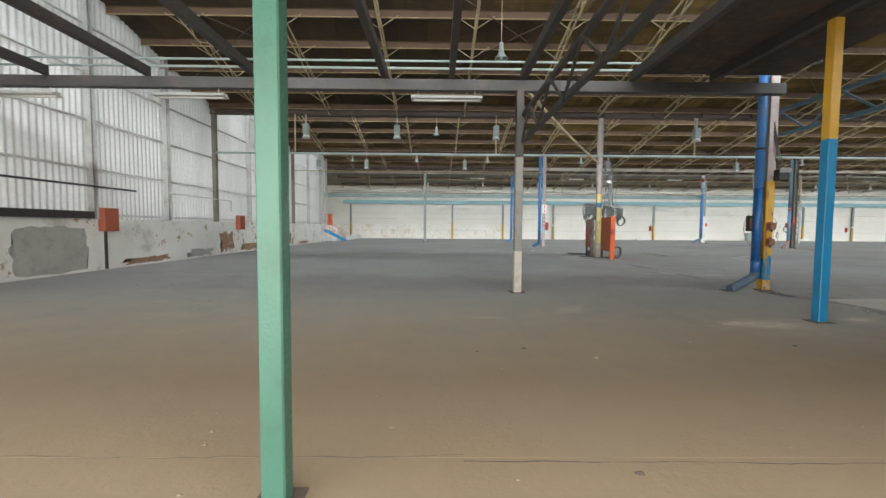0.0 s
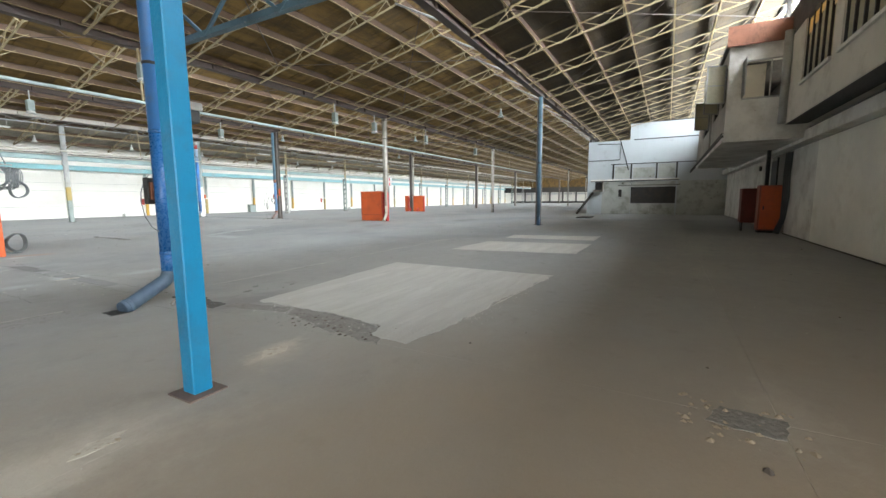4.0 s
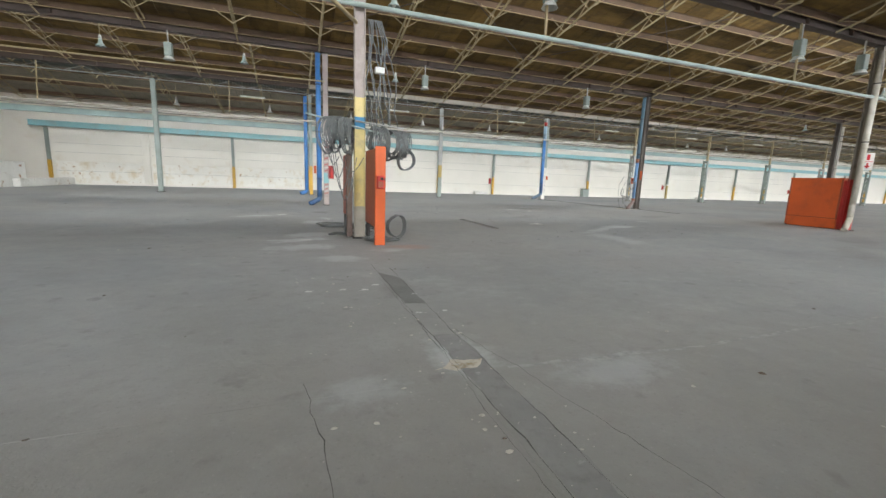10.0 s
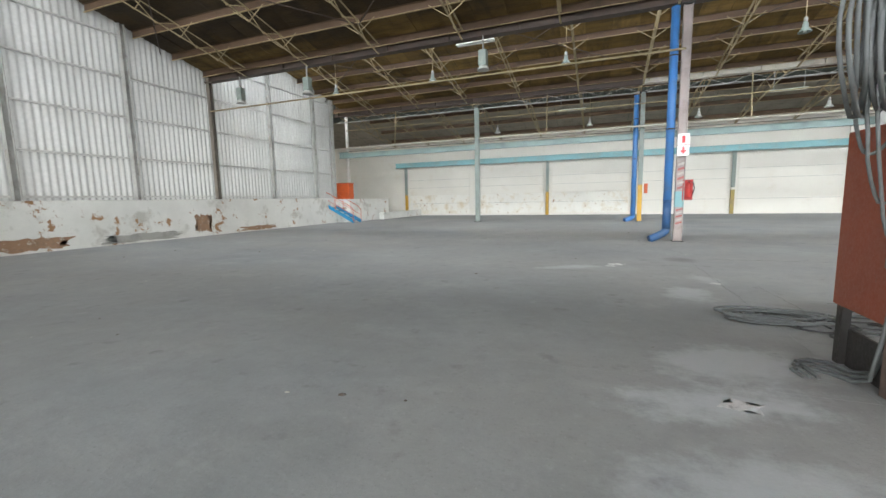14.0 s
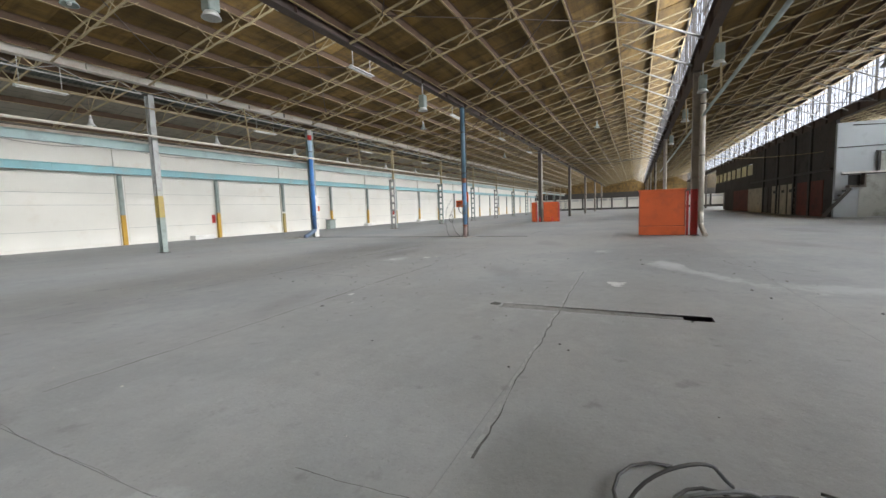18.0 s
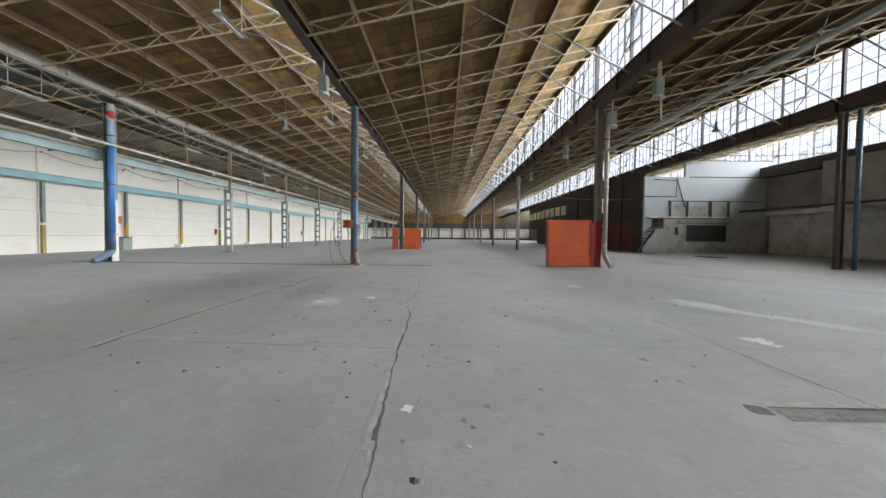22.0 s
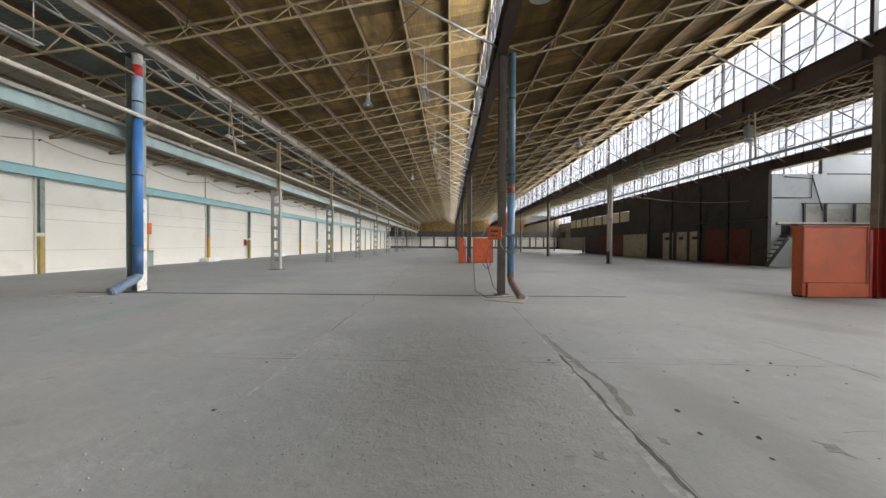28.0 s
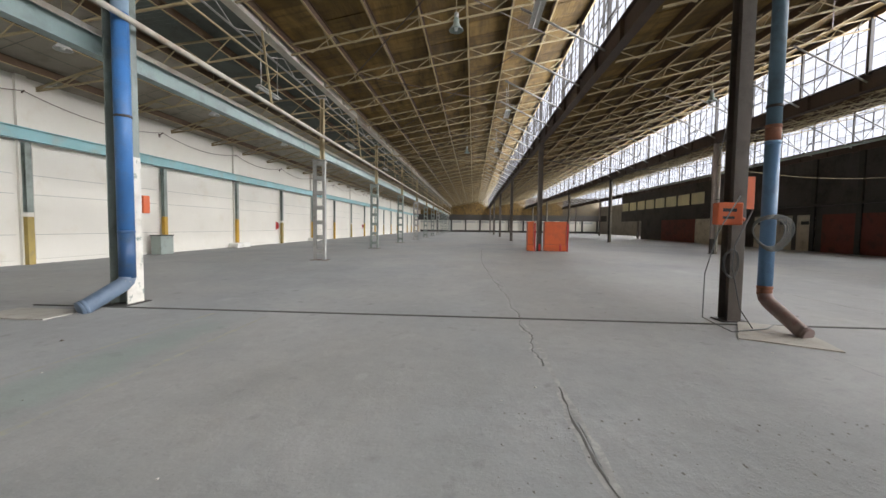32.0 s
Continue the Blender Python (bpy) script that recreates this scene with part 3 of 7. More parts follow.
# south wall with its overhanging upper storey
south = tagged(new("wall_south"), "grey-cream stained wall below the south clerestory", "wall", kind="structure")
for x0, x1, z0, z1 in ((XW - 0.3, -7.4, -0.05, 4.85), (7.0, 10.5, -0.05, 4.85), (-7.4, 7.0, 3.1, 4.85), (10.5, 12.0, -0.05, 1.9), (10.5, 12.0, 2.72, 4.85), (12.0, XE + 0.3, -0.05, 4.85), (XW - 0.3, XE + 0.3, 6.15, 7.18), (28.4, XE + 0.3, 4.85, 6.15), (XW - 0.3, 7.8, 4.85, 6.15)):
    part("wall_length", bx(B(), x0, x1, 0.0, 0.3, z0, z1), M["south_wall"], south)
structure("ground", bx(B(), -600, 900, -600, -0.2, -0.3, -0.06), M["cream"], "pale dusty yard outside the gateway", "ground")
lw = tagged(new("window_90"), "small window with bright yellowed panes in the south wall", "window", kind="structure")
for k in range(2):
    part("pane", bx(B(), 10.53 + k * 0.74, 11.2 + k * 0.74, 0.14, 0.15, 1.95, 2.68), M["office_bright"], lw)
for k in range(3):
    part("frame", bx(B(), 10.5 + k * 0.73, 10.54 + k * 0.73, 0.1, 0.2, 1.9, 2.72), M["steel_dark"], lw)
for z in (1.9, 2.16, 2.42, 2.68):
    part("bar", bx(B(), 10.54, 11.96, 0.12, 0.18, z, z + 0.035), M["steel_dark"], lw)
upper = tagged(new("upper_storey"), "stained cream office storey overhanging the hall", "office", kind="structure")
M["upper_render"] = mk("upper_render", (0.64, 0.61, 0.53), (0.30, 0.27, 0.22), (0.22, 0.17, 0.12), 0.8, fine=8, coarse=0.4, dirt_at=(0.5, 0.8), worn_at=(0.7, 0.76))
part("upper_wall", bx(B(), XW, 22.6, 0.3, 1.2, 3.6, 4.5), M["upper_render"], upper)
part("upper_head", bx(B(), XW, 44.4, 0.302, 1.2, 6.15, 6.95), M["dark_wall"], upper)
part("soffit_beam", bx(B(), XW, 44.4, 0.3, 0.65, 3.1, 3.42), M["stained_wall"], upper)
part("upper_wall", bx(B(), 37.2, 44.4, 0.3, 0.5, 3.42, 6.15), M["south_wall"], upper)
# thin black sheet paints the shade under the overhang
part("soffit_shade", bx(B(), XW, 22.6, 0.66, 1.19, 3.582, 3.597), M["black"], upper)
UW = [(8.0, 10.1), (10.7, 12.6), (13.06, 15.4), (15.85, 18.3), (18.8, 21.2)]
edge = XW
for a, b_ in UW + [(22.6, 22.6)]:
    if a > edge:
        part("pier", bx(B(), edge, a, 0.7, 1.2, 4.5, 6.15), M["upper_render"], upper)
    edge = b_
for i, (a, b_) in enumerate(UW):
    w = tagged(new("window_%d" % (i + 1)), "row of dirty office panes in a steel frame", "window", "upper office windows", "structure")
    n = 5
    for k in range(n):
        xa, xb = a + (b_ - a) * k / n + 0.025, a + (b_ - a) * (k + 1) / n - 0.025
        top = 5.72 + 0.09 * ((k * 7 + i * 3) % 4)
        part("pane", bx(B(), xa, xb, 1.12, 1.13, top, 6.1), M["office_bright"], w)
        bm = B()
        tube(bm, [(xa, 1.08, top + 0.02), (xb, 1.08, top + 0.02)], 0.02, 6)
        for q in range(8):
            tube(bm, [(xa + (xb - xa) * (q + 0.5) / 8, 1.08, 4.56), (xa + (xb - xa) * (q + 0.5) / 8, 1.08, top)], 0.034, 8)
        part("curtain", bm, M["office_pane"], w)
    for k in range(n + 1):
        xm = a + (b_ - a) * k / n
        part("mullion", bx(B(), xm - 0.025, xm + 0.025, 1.1, 1.16, 4.51, 6.14), M["steel_dark"], w)
    part("transom", bx(B(), a, b_, 1.09, 1.17, 4.5, 4.55), M["steel_dark"], w)
    part("sill", bx(B(), a, b_, 1.2, 1.26, 4.42, 4.5), M["stained_wall"], w)

# projecting watch room on the south wall
M["room_render"] = mk("room_render", (0.43, 0.40, 0.35), (0.24, 0.215, 0.18), (0.2, 0.17, 0.14), 0.8, fine=10, coarse=0.35, dirt_at=(0.48, 0.75), worn_at=(0.7, 0.74))
room = tagged(new("projecting_room"), "stained white control room projecting from the south wall with an open window", "room", kind="structure")
RX = 22.9
part("slab", bx(B(), RX, 37.2, 0.4, 2.75, 3.2, 3.5), M["stained_wall"], room)
for y0, y1, z0, z1 in ((0.3, 0.9, 3.5, 6.2), (0.9, 2.3, 3.5, 4.55), (0.9, 2.3, 5.65, 6.2), (2.3, 2.7, 3.5, 6.2)):
    part("end_wall", bx(B(), RX, RX + 0.15, y0, y1, z0, z1), M["stained_wall"], room)
for x0, x1, z0, z1 in ((RX + 0.15, 23.3, 3.5, 6.2), (23.3, 24.6, 3.5, 4.5), (23.3, 24.6, 5.8, 6.2), (24.6, 25.4, 3.5, 6.2), (25.4, 27.5, 3.5, 4.5), (25.4, 27.5, 5.8, 6.2), (27.5, 28.05, 3.5, 6.2), (28.05, 29.2, 5.55, 6.2), (29.2, 29.5, 3.5, 6.2), (29.5, 33.0, 3.5, 4.5), (29.5, 33.0, 5.5, 6.2), (33.0, 37.2, 3.5, 6.2)):
    part("front_wall", bx(B(), x0, x1, 2.55, 2.7, z0, z1), M["room_render"], room)
for x0, x1, z0, z1, m in ((23.3, 24.6, 4.5, 5.8, "office_bright"), (25.4, 27.5, 4.5, 5.8, "office_bright"), (29.5, 31.2, 4.5, 5.5, "dark_wall"), (31.25, 33.0, 4.5, 5.5, "dark_wall")):
    n = 4
    for k in range(n):
        part("pane", bx(B(), x0 + (x1 - x0) * k / n + 0.02, x0 + (x1 - x0) * (k + 1) / n - 0.02, 2.6, 2.61, z0, z1), M[m], room)
    for k in range(n + 1):
        part("mullion", bx(B(), x0 + (x1 - x0) * k / n - 0.02, x0 + (x1 - x0) * k / n + 0.02, 2.58, 2.66, z0, z1), M["steel_dark"], room)
    part("transom", bx(B(), x0, x1, 2.585, 2.655, z0 + 0.75, z0 + 0.79), M["steel_dark"], room)
part("door_leaf", bx(B(), 28.05, 29.2, 2.6, 2.63, 3.5, 5.55), M["dark_wall"], room)
part("end_wall", bx(B(), 37.05, 37.2, 1.2, 2.55, 3.5, 6.2), M["south_wall"], room)
part("roof", bx(B(), RX - 0.1, 37.3, 1.2, 2.8, 6.2, 6.3), M["steel_dark"], room)
part("rusty_fascia", bx(B(), RX - 0.2, RX - 0.1, 0.4, 2.8, 6.15, 6.75), M["rust"], room)
part("curtain", bx(B(), RX + 0.2, RX + 0.22, 1.7, 2.25, 4.6, 5.6), M["cream"], room)
for y0, y1, z0, z1 in ((0.88, 2.32, 4.5, 4.55), (0.88, 2.32, 5.65, 5.7), (1.58, 1.62, 4.55, 5.65)):
    part("window_frame", bx(B(), RX - 0.03, RX, y0, y1, z0, z1), M["steel_grey"], room)
part("open_sash", bx(B(), RX - 0.65, RX, 2.3, 2.33, 4.55, 5.65), M["steel_grey"], room)
for x, ang in ((23.35, 70), (25.45, 55), (29.55, 75)):
    ca, sa = math.cos(radians(ang)), math.sin(radians(ang))
    for u0, u1, z0, z1 in ((0, 0.6, 4.52, 4.56), (0, 0.6, 5.72, 5.76), (0, 0.04, 4.56, 5.72), (0.56, 0.6, 4.56, 5.72), (0.04, 0.56, 5.1, 5.13)):
        part("casement_bar", beam(B(), (x - ca * u0, 2.72 + sa * u0, (z0 + z1) / 2), (x - ca * u1, 2.72 + sa * u1, (z0 + z1) / 2), 0.03, z1 - z0), M["steel_grey"], room)
    part("casement_pane", beam(B(), (x - ca * 0.04, 2.72 + sa * 0.04, 5.14), (x - ca * 0.56, 2.72 + sa * 0.56, 5.14), 0.006, 1.16), M["office_pane"], room)
part("plinth_ledge", bx(B(), RX, 44.4, 2.7, 2.78, 3.35, 3.5), M["dark_wall"], room)

M["rail_pale"] = mk("rail_pale", (0.46, 0.46, 0.44), (0.32, 0.31, 0.28), None, 0.6, coarse=1.2)
M["steel_brown"] = mk("steel_brown", (0.16, 0.14, 0.115), (0.09, 0.075, 0.06), None, 0.6, coarse=1.2)
# west wall: concrete dado, steel posts and rails, corrugated translucent sheets
def roof_z(y):
    """Height of the ceiling above a line across the hall."""
    if y >= R[4]:
        return 7.95 - (y - R[4]) * 0.1 if y < R[4] + 4.25 else 7.525 - (y - R[4] - 4.25) * 0.29
    for a, b_ in zip(R, R[1:]):
        if a <= y < b_:
            return Z_HIGH + (y - a) / (b_ - a) * ((Z_LAST if b_ == R[4] else Z_LOW) - Z_HIGH)
    return Z_HIGH
west = tagged(new("wall_west"), "gable wall of white corrugated translucent sheets above a concrete dado", "wall", kind="structure")
part("dado", bevelled(bx(B(), XW - 0.25, XW, -0.2, 39.3, -0.05, 1.58), 0.02), M["dado"], west)
part("return_wall", bx(B(), XW - 8, XW - 0.25, 39.05, 39.3, -0.05, 8.2), M["white_wall"], west)
part("recess_wall", bx(B(), XW - 8, XW - 7.75, 39.3, YN + 0.3, -0.05, 8.2), M["white_wall"], west)
M["bare_render"] = mk("bare_render", (0.33, 0.325, 0.30), (0.22, 0.215, 0.195), (0.42, 0.41, 0.38), 0.9, bump=0.5, fine=14, coarse=1.2)
M["bare_brick"] = mk("bare_brick", (0.30, 0.185, 0.115), (0.20, 0.145, 0.10), (0.45, 0.39, 0.32), 0.95, bump=0.7, fine=12, coarse=2.0, worn_at=(0.56, 0.62))
def bare_patch(y0, y1, z0, z1, seed, rough_edge=0.16):
    """A flat scab on the dado where the plaster has come away, with a broken outline."""
    q = random.Random(seed)
    m = 40
    ring = []
    for k in range(m):
        a = 2 * math.pi * k / m
        ca, sa = math.cos(a), math.sin(a)
        sq = 1.0 / max(abs(ca), abs(sa)) ** 0.75
        r = sq * (1 - rough_edge * q.random())
        ring.append(((y0 + y1) / 2 + (y1 - y0) / 2 * ca * r, max(z0, (z0 + z1) / 2 + (z1 - z0) / 2 * sa * r)))
    bm = B()
    fr_ = [bm.verts.new((XW + 0.004 + 0.0003 * (seed % 5), a, c)) for a, c in ring]
    bk_ = [bm.verts.new((XW - 0.004, a, c)) for a, c in ring]
    f = bm.faces.new(fr_)
    for k in range(m):
        bm.faces.new((fr_[k], fr_[(k + 1) % m], bk_[(k + 1) % m], bk_[k]))
    bmesh.ops.triangulate(bm, faces=[f])
    return bm
part("bare_patch", bare_patch(11.1, 13.4, 0.03, 1.38, 1, 0.1), M["bare_render"], west, "bare grey render")
for i, (y0, y1, z0, z1) in enumerate(((14.6, 17.2, 0.03, 0.3), (18.0, 20.2, 0.03, 0.42), (20.6, 22.2, 0.05, 1.2), (22.6, 25.2, 0.03, 0.5), (25.6, 28.9, 0.03, 0.36), (29.3, 30.2, 0.1, 1.0), (31.5, 34.0, 0.03, 0.28))):
    part("bare_patch", bare_patch(y0, y1, z0, z1, 3 + i, 0.45), M["bare_brick"] if i % 3 != 1 else M["bare_render"], west, "flaked plaster down to brown render")
part("joint_cover", bx(B(), XW, XW + 0.03, 13.95, 14.05, 0.02, 1.2), M["steel_dark"], west)
part("sill_beam", bx(B(), XW - 0.02, XW + 0.12, 10.3, 13.5, 1.585, 1.8), M["steel_dark"], west, "dark steel sill beam")
def corr_sheet(y0, y1, z0, pitch=0.2, amp=0.022):
    bm = B()
    n = max(4, int((y1 - y0) / pitch * 8))
    cols = []
    for k in range(n + 1):
        y = y0 + (y1 - y0) * k / n
        x = XW - 0.14 + amp * math.sin(2 * math.pi * y / pitch)
        zt = roof_z(min(y, y1 - 0.001) if y < y1 else y1 - 0.001)
        cols.append((bm.verts.new((x, y, z0)), bm.verts.new((x, y, zt))))
    for a, c in zip(cols, cols[1:]):
        f = bm.faces.new((a[0], c[0], c[1], a[1]))
        f.smooth = True
    return bm
WP = sorted([0.35 + 3.4 * k for k in range(3)] + [10.2 + 3.4 * k for k in range(9)] + [39.2])
for a, b_ in zip(WP, WP[1:]):
    part("corrugated_sheet", corr_sheet(a, b_, 1.5), M["sheet"], west)
for y in WP:
    zt = roof_z(y - 0.01) - 0.05
    bm = B()
    bx(bm, XW - 0.08, XW + 0.1, y - 0.09, y - 0.075, 1.58, zt)
    bx(bm, XW - 0.08, XW + 0.1, y + 0.075, y + 0.09, 1.58, zt)
    bx(bm, XW + 0.005, XW + 0.02, y - 0.075, y + 0.075, 1.58, zt)
    dark = any(abs(y - r) < 0.1 for r in R[1:4])
    part("post", bm, M["steel_brown"] if dark else M["steel_grey"], west)
for a, b_ in zip(WP, WP[1:]):
    for z in (1.66, 3.05, 4.5, 5.9, 7.3):
        if z < roof_z((a + b_) / 2) - 0.35:
            part("rail", angle_bar(B(), (XW - 0.06, a + 0.1, z), (XW - 0.06, b_ - 0.1, z), 0.075), M["rail_pale"], west)

M["pit_dirt"] = mk("pit_dirt", (0.28, 0.276, 0.262), (0.19, 0.187, 0.178), (0.3, 0.29, 0.27), 0.95, bump=0.7, fine=24, coarse=6)
# ==== floor: concrete slabs with dusty joints, and a drain pit
PIT = (13.74, 13.98, 21.68, 24.26)
floor = structure("floor", B(), M["floor"], "worn grey concrete factory floor with dusty joints", "floor")
def holed(x0, x1, y0, y1):
    """The rectangles that are left of a rectangle beside the pit."""
    px0, px1, py0, py1 = PIT
    if x1 <= px0 or x0 >= px1 or y1 <= py0 or y0 >= py1:
        return [(x0, x1, y0, y1)]
    c, d = max(y0, py0), min(y1, py1)
    out = [(x0, px0, c, d), (px1, x1, c, d)]
    if c > y0:
        out.append((x0, x1, y0, c))
    if d < y1:
        out.append((x0, x1, d, y1))
    return out
bm = B()
for r in holed(XW - 8, XE + 0.3, -0.2, YN + 0.3):
    bx(bm, *r, -0.25, -0.007)
part("subfloor", bm, M["dust"], floor)
FX = [XW] + [9.4 + 6.2 * k for k in range(-2, 6)] 
FX = sorted(set(round(v, 2) for v in FX if v >= XW))
FY = [0.3, 3.54, 6.9, 10.2, 13.6, 17.0, 20.4, 23.42, 27.2, 30.55, 33.85, 37.3, 40.8, 45.2, YN]
rng = random.Random(4)
for xa, xb in zip(FX, FX[1:]):
    for ya, yb in zip(FY, FY[1:]):
        bm = B()
        for r in holed(xa + 0.0012, xb - 0.0012, ya + 0.0012, yb - 0.0012):
            bx(bm, *r, -0.1, 0.0)
        part("slab", bm, M["floor"], floor)
bm = B()
bx(bm, FX[-1] + 0.004, XE, 0.3, YN, -0.1, 0.0)
part("slab", bm, M["floor"], floor)
part("slab", bx(B(), XW - 8, XW - 0.01, 39.3, YN, -0.1, 0.0), M["floor"], floor)
bm = B()
px0, px1, py0, py1 = PIT
bx(bm, px0 - 0.05, px1 + 0.05, py0 - 0.05, py1 + 0.05, -0.32, -0.25)
part("pit_bottom", bm, M["steel_dark"], floor)
bm = B()
steps = 12
rows_ = []
for k in range(steps + 1):
    u = k / steps
    y = py1 - 0.004 + (py0 + 0.3 - py1) * u
    rows_.append([bm.verts.new(c) for c in ((px1, y, -0.005 - 0.02 * u), (px1 - 0.09, y, -0.03 - 0.04 * u + 0.006 * math.sin(k * 2.1)), (px0, y, -0.10 - 0.10 * u), (px0, y, -0.26), (px1, y, -0.26))])
for a, c in zip(rows_, rows_[1:]):
    for q in range(4):
        bm.faces.new((a[q], a[q + 1], c[q + 1], c[q]))
bm.faces.new(rows_[-1])
bm.faces.new(rows_[0][::-1])
part("pit_fill", bm, M["pit_dirt"], floor, "sloping rubble fill, deeper at one end")
for nm, bxs in (("pit_wall", (px0 - 0.06, px0 - 0.002, py0, py1)), ("pit_wall", (px1 + 0.002, px1 + 0.06, py0, py1)), ("pit_wall", (px0, px1, py0 - 0.06, py0 - 0.002)), ("pit_wall", (px0, px1, py1 + 0.002, py1 + 0.06))):
    part(nm, bx(B(), *bxs, -0.45, -0.006), M["dust"], floor)

# ==== ceilings
def ceiling_bay(ya, yb, za, zb, material, label):
    bm = B()
    n, rr = 7, random.Random(int(ya * 10))
    step = 1.034
    k = 0
    x = XW - 0.3
    while x < XE + 0.2:
        x2 = min(x + step, XE + 0.3)
        for i in range(n):
            u0, u1 = i / n, (i + 1) / n
            sag = rr.uniform(-0.02, 0.015)
            y0, y1 = ya + (yb - ya) * u0, ya + (yb - ya) * u1
            z0, z1 = za + (zb - za) * u0, za + (zb - za) * u1
            v = []
            for (px, py, pz) in ((x, y0 + 0.01, z0), (x2 - 0.015, y0 + 0.01, z0), (x2 - 0.015, y1 - 0.01, z1), (x, y1 - 0.01, z1)):
                v.append((px, py, pz + sag))
            mid = ((x + x2) / 2, (y0 + y1) / 2, (z0 + z1) / 2 + sag - rr.uniform(0.0, 0.03))
            lowv = [bm.verts.new(c) for c in v]
            topv = [bm.verts.new((c[0], c[1], c[2] + 0.05)) for c in v]
            mv = bm.verts.new(mid)
            for a in range(4):
                bm.faces.new((lowv[a], mv, lowv[(a + 1) % 4]))
                bm.faces.new((lowv[a], lowv[(a + 1) % 4], topv[(a + 1) % 4], topv[a]))
            bm.faces.new(topv)
        x = x2
    q = [bm.verts.new(c) for c in ((XW - 0.4, ya, za + 0.12), (XE + 0.4, ya, za + 0.12), (XE + 0.4, yb, zb + 0.12), (XW - 0.4, yb, zb + 0.12))]
    bm.faces.new(q)
    return structure("ceiling", bm, material, label, "ceiling")
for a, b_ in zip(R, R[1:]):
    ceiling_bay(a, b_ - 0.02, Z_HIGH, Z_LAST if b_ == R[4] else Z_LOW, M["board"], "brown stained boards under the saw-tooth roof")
# north aisle roof of corrugated sheets
M["sheet_dark"] = mk("sheet_dark", (0.11, 0.125, 0.108), (0.068, 0.068, 0.055), (0.2, 0.15, 0.1), 0.7, coarse=0.7)
def aisle_z(y):
    """Height of the aisle roof: flat sheets first, then steeper boards."""
    return 7.95 - (y - R[4]) * 0.1 if y < R[4] + 4.25 else 7.525 - (y - R[4] - 4.25) * 0.29
bm = B()
prev = None
for k in range(int((XE + 8.3 - XW) / 0.1) + 1):
    x = XW - 8 + 0.1 * k
    dz = 0.028 if k % 2 else -0.028
    cur = (bm.verts.new((x, R[4] + 0.05, aisle_z(R[4]) + dz)), bm.verts.new((x, R[4] + 4.25, aisle_z(R[4] + 4.25) + dz)))
    if prev:
        bm.faces.new((prev[0], cur[0], cur[1], prev[1]))
    prev = cur
for y0, y1 in ((R[4] - 0.1, R[4] + 4.3), (R[4] + 4.3, YN + 0.3)):
    bm.faces.new([bm.verts.new(c) for c in ((XW - 8, y0, aisle_z(y0) + 0.15), (XE + 0.4, y0, aisle_z(y0) + 0.15), (XE + 0.4, y1, aisle_z(y1) + 0.15), (XW - 8, y1, aisle_z(y1) + 0.15))])
structure("ceiling", bm, M["sheet_dark"], "dark corrugated sheets over the north aisle", "ceiling")
M["aisle_board"] = mk("aisle_board", (0.30, 0.27, 0.22), (0.19, 0.165, 0.13), (0.13, 0.1, 0.07), 0.8, coarse=0.8, bump=0.3)
bm = B()
x = XW - 8
while x < XE:
    for k in range(3):
        y0, y1 = R[4] + 4.25 + 1.52 * k, R[4] + 4.25 + 1.52 * (k + 1) - 0.02
        z0, z1 = aisle_z(y0 + 0.001), aisle_z(y1)
        v = [bm.verts.new(c) for c in ((x, y0, z0), (x + 2.3, y0, z0), (x + 2.3, y1, z1), (x, y1, z1))]
        bm.faces.new(v)
    x += 2.325
structure("ceiling", bm, M["aisle_board"], "greyish boards over the outer north aisle", "ceiling")

# ==== clerestory windows
def bar_mesh(h):
    bm = B()
    n = 15
    for k in range(n):
        x = BAY * k / n
        bx(bm, x - 0.009, x + 0.009, -0.018, 0.018, 0, h)
    m = max(1, round(h / 0.56))
    for j in range(m + 1):
        z = h * j / m
        bx(bm, 0.0, BAY, -0.014, 0.014, z - 0.009, z + 0.009)
    return mesh_of("glazing_bars", bm, M["steel_dark"])
H1 = Z_HIGH - Z_LOW - 0.22
bars, bars_low = bar_mesh(H1), bar_mesh(0.5)
NPX, NPZ = 15, max(1, round(H1 / 0.56))
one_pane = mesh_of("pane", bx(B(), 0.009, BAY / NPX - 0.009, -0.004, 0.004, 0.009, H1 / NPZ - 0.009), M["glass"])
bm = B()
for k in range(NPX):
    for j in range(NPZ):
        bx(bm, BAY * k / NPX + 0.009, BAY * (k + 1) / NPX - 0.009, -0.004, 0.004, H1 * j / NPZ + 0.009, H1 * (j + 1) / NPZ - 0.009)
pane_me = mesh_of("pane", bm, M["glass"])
post_me = mesh_of("post", bx(B(), -0.06, 0.06, 0.03, 0.15, -0.1, H1), M["steel_dark"])
post2_me = mesh_of("post", bx(B(), -0.04, 0.04, 0.03, 0.1, 0.0, H1), M["steel_dark"])
def brace_mesh(x0, z0, x1, z1):
    return mesh_of("brace", angle_bar(B(), (x0, 0.2, z0), (x1, 0.2, z1), 0.035, up=(0, 1, 0)), M["steel_dark"])
br = [brace_mesh(0, H1, 2.3, -0.1), brace_mesh(4.65, H1, 2.35, -0.1), brace_mesh(4.65, H1, 6.95, -0.1), brace_mesh(BAY, H1, 7.0, -0.1)]
chord = mesh_of("top_rail", bx(B(), 0, BAY, 0.02, 0.14, H1 - 0.12, H1 + 0.0), M["steel_dark"])
vent = B()
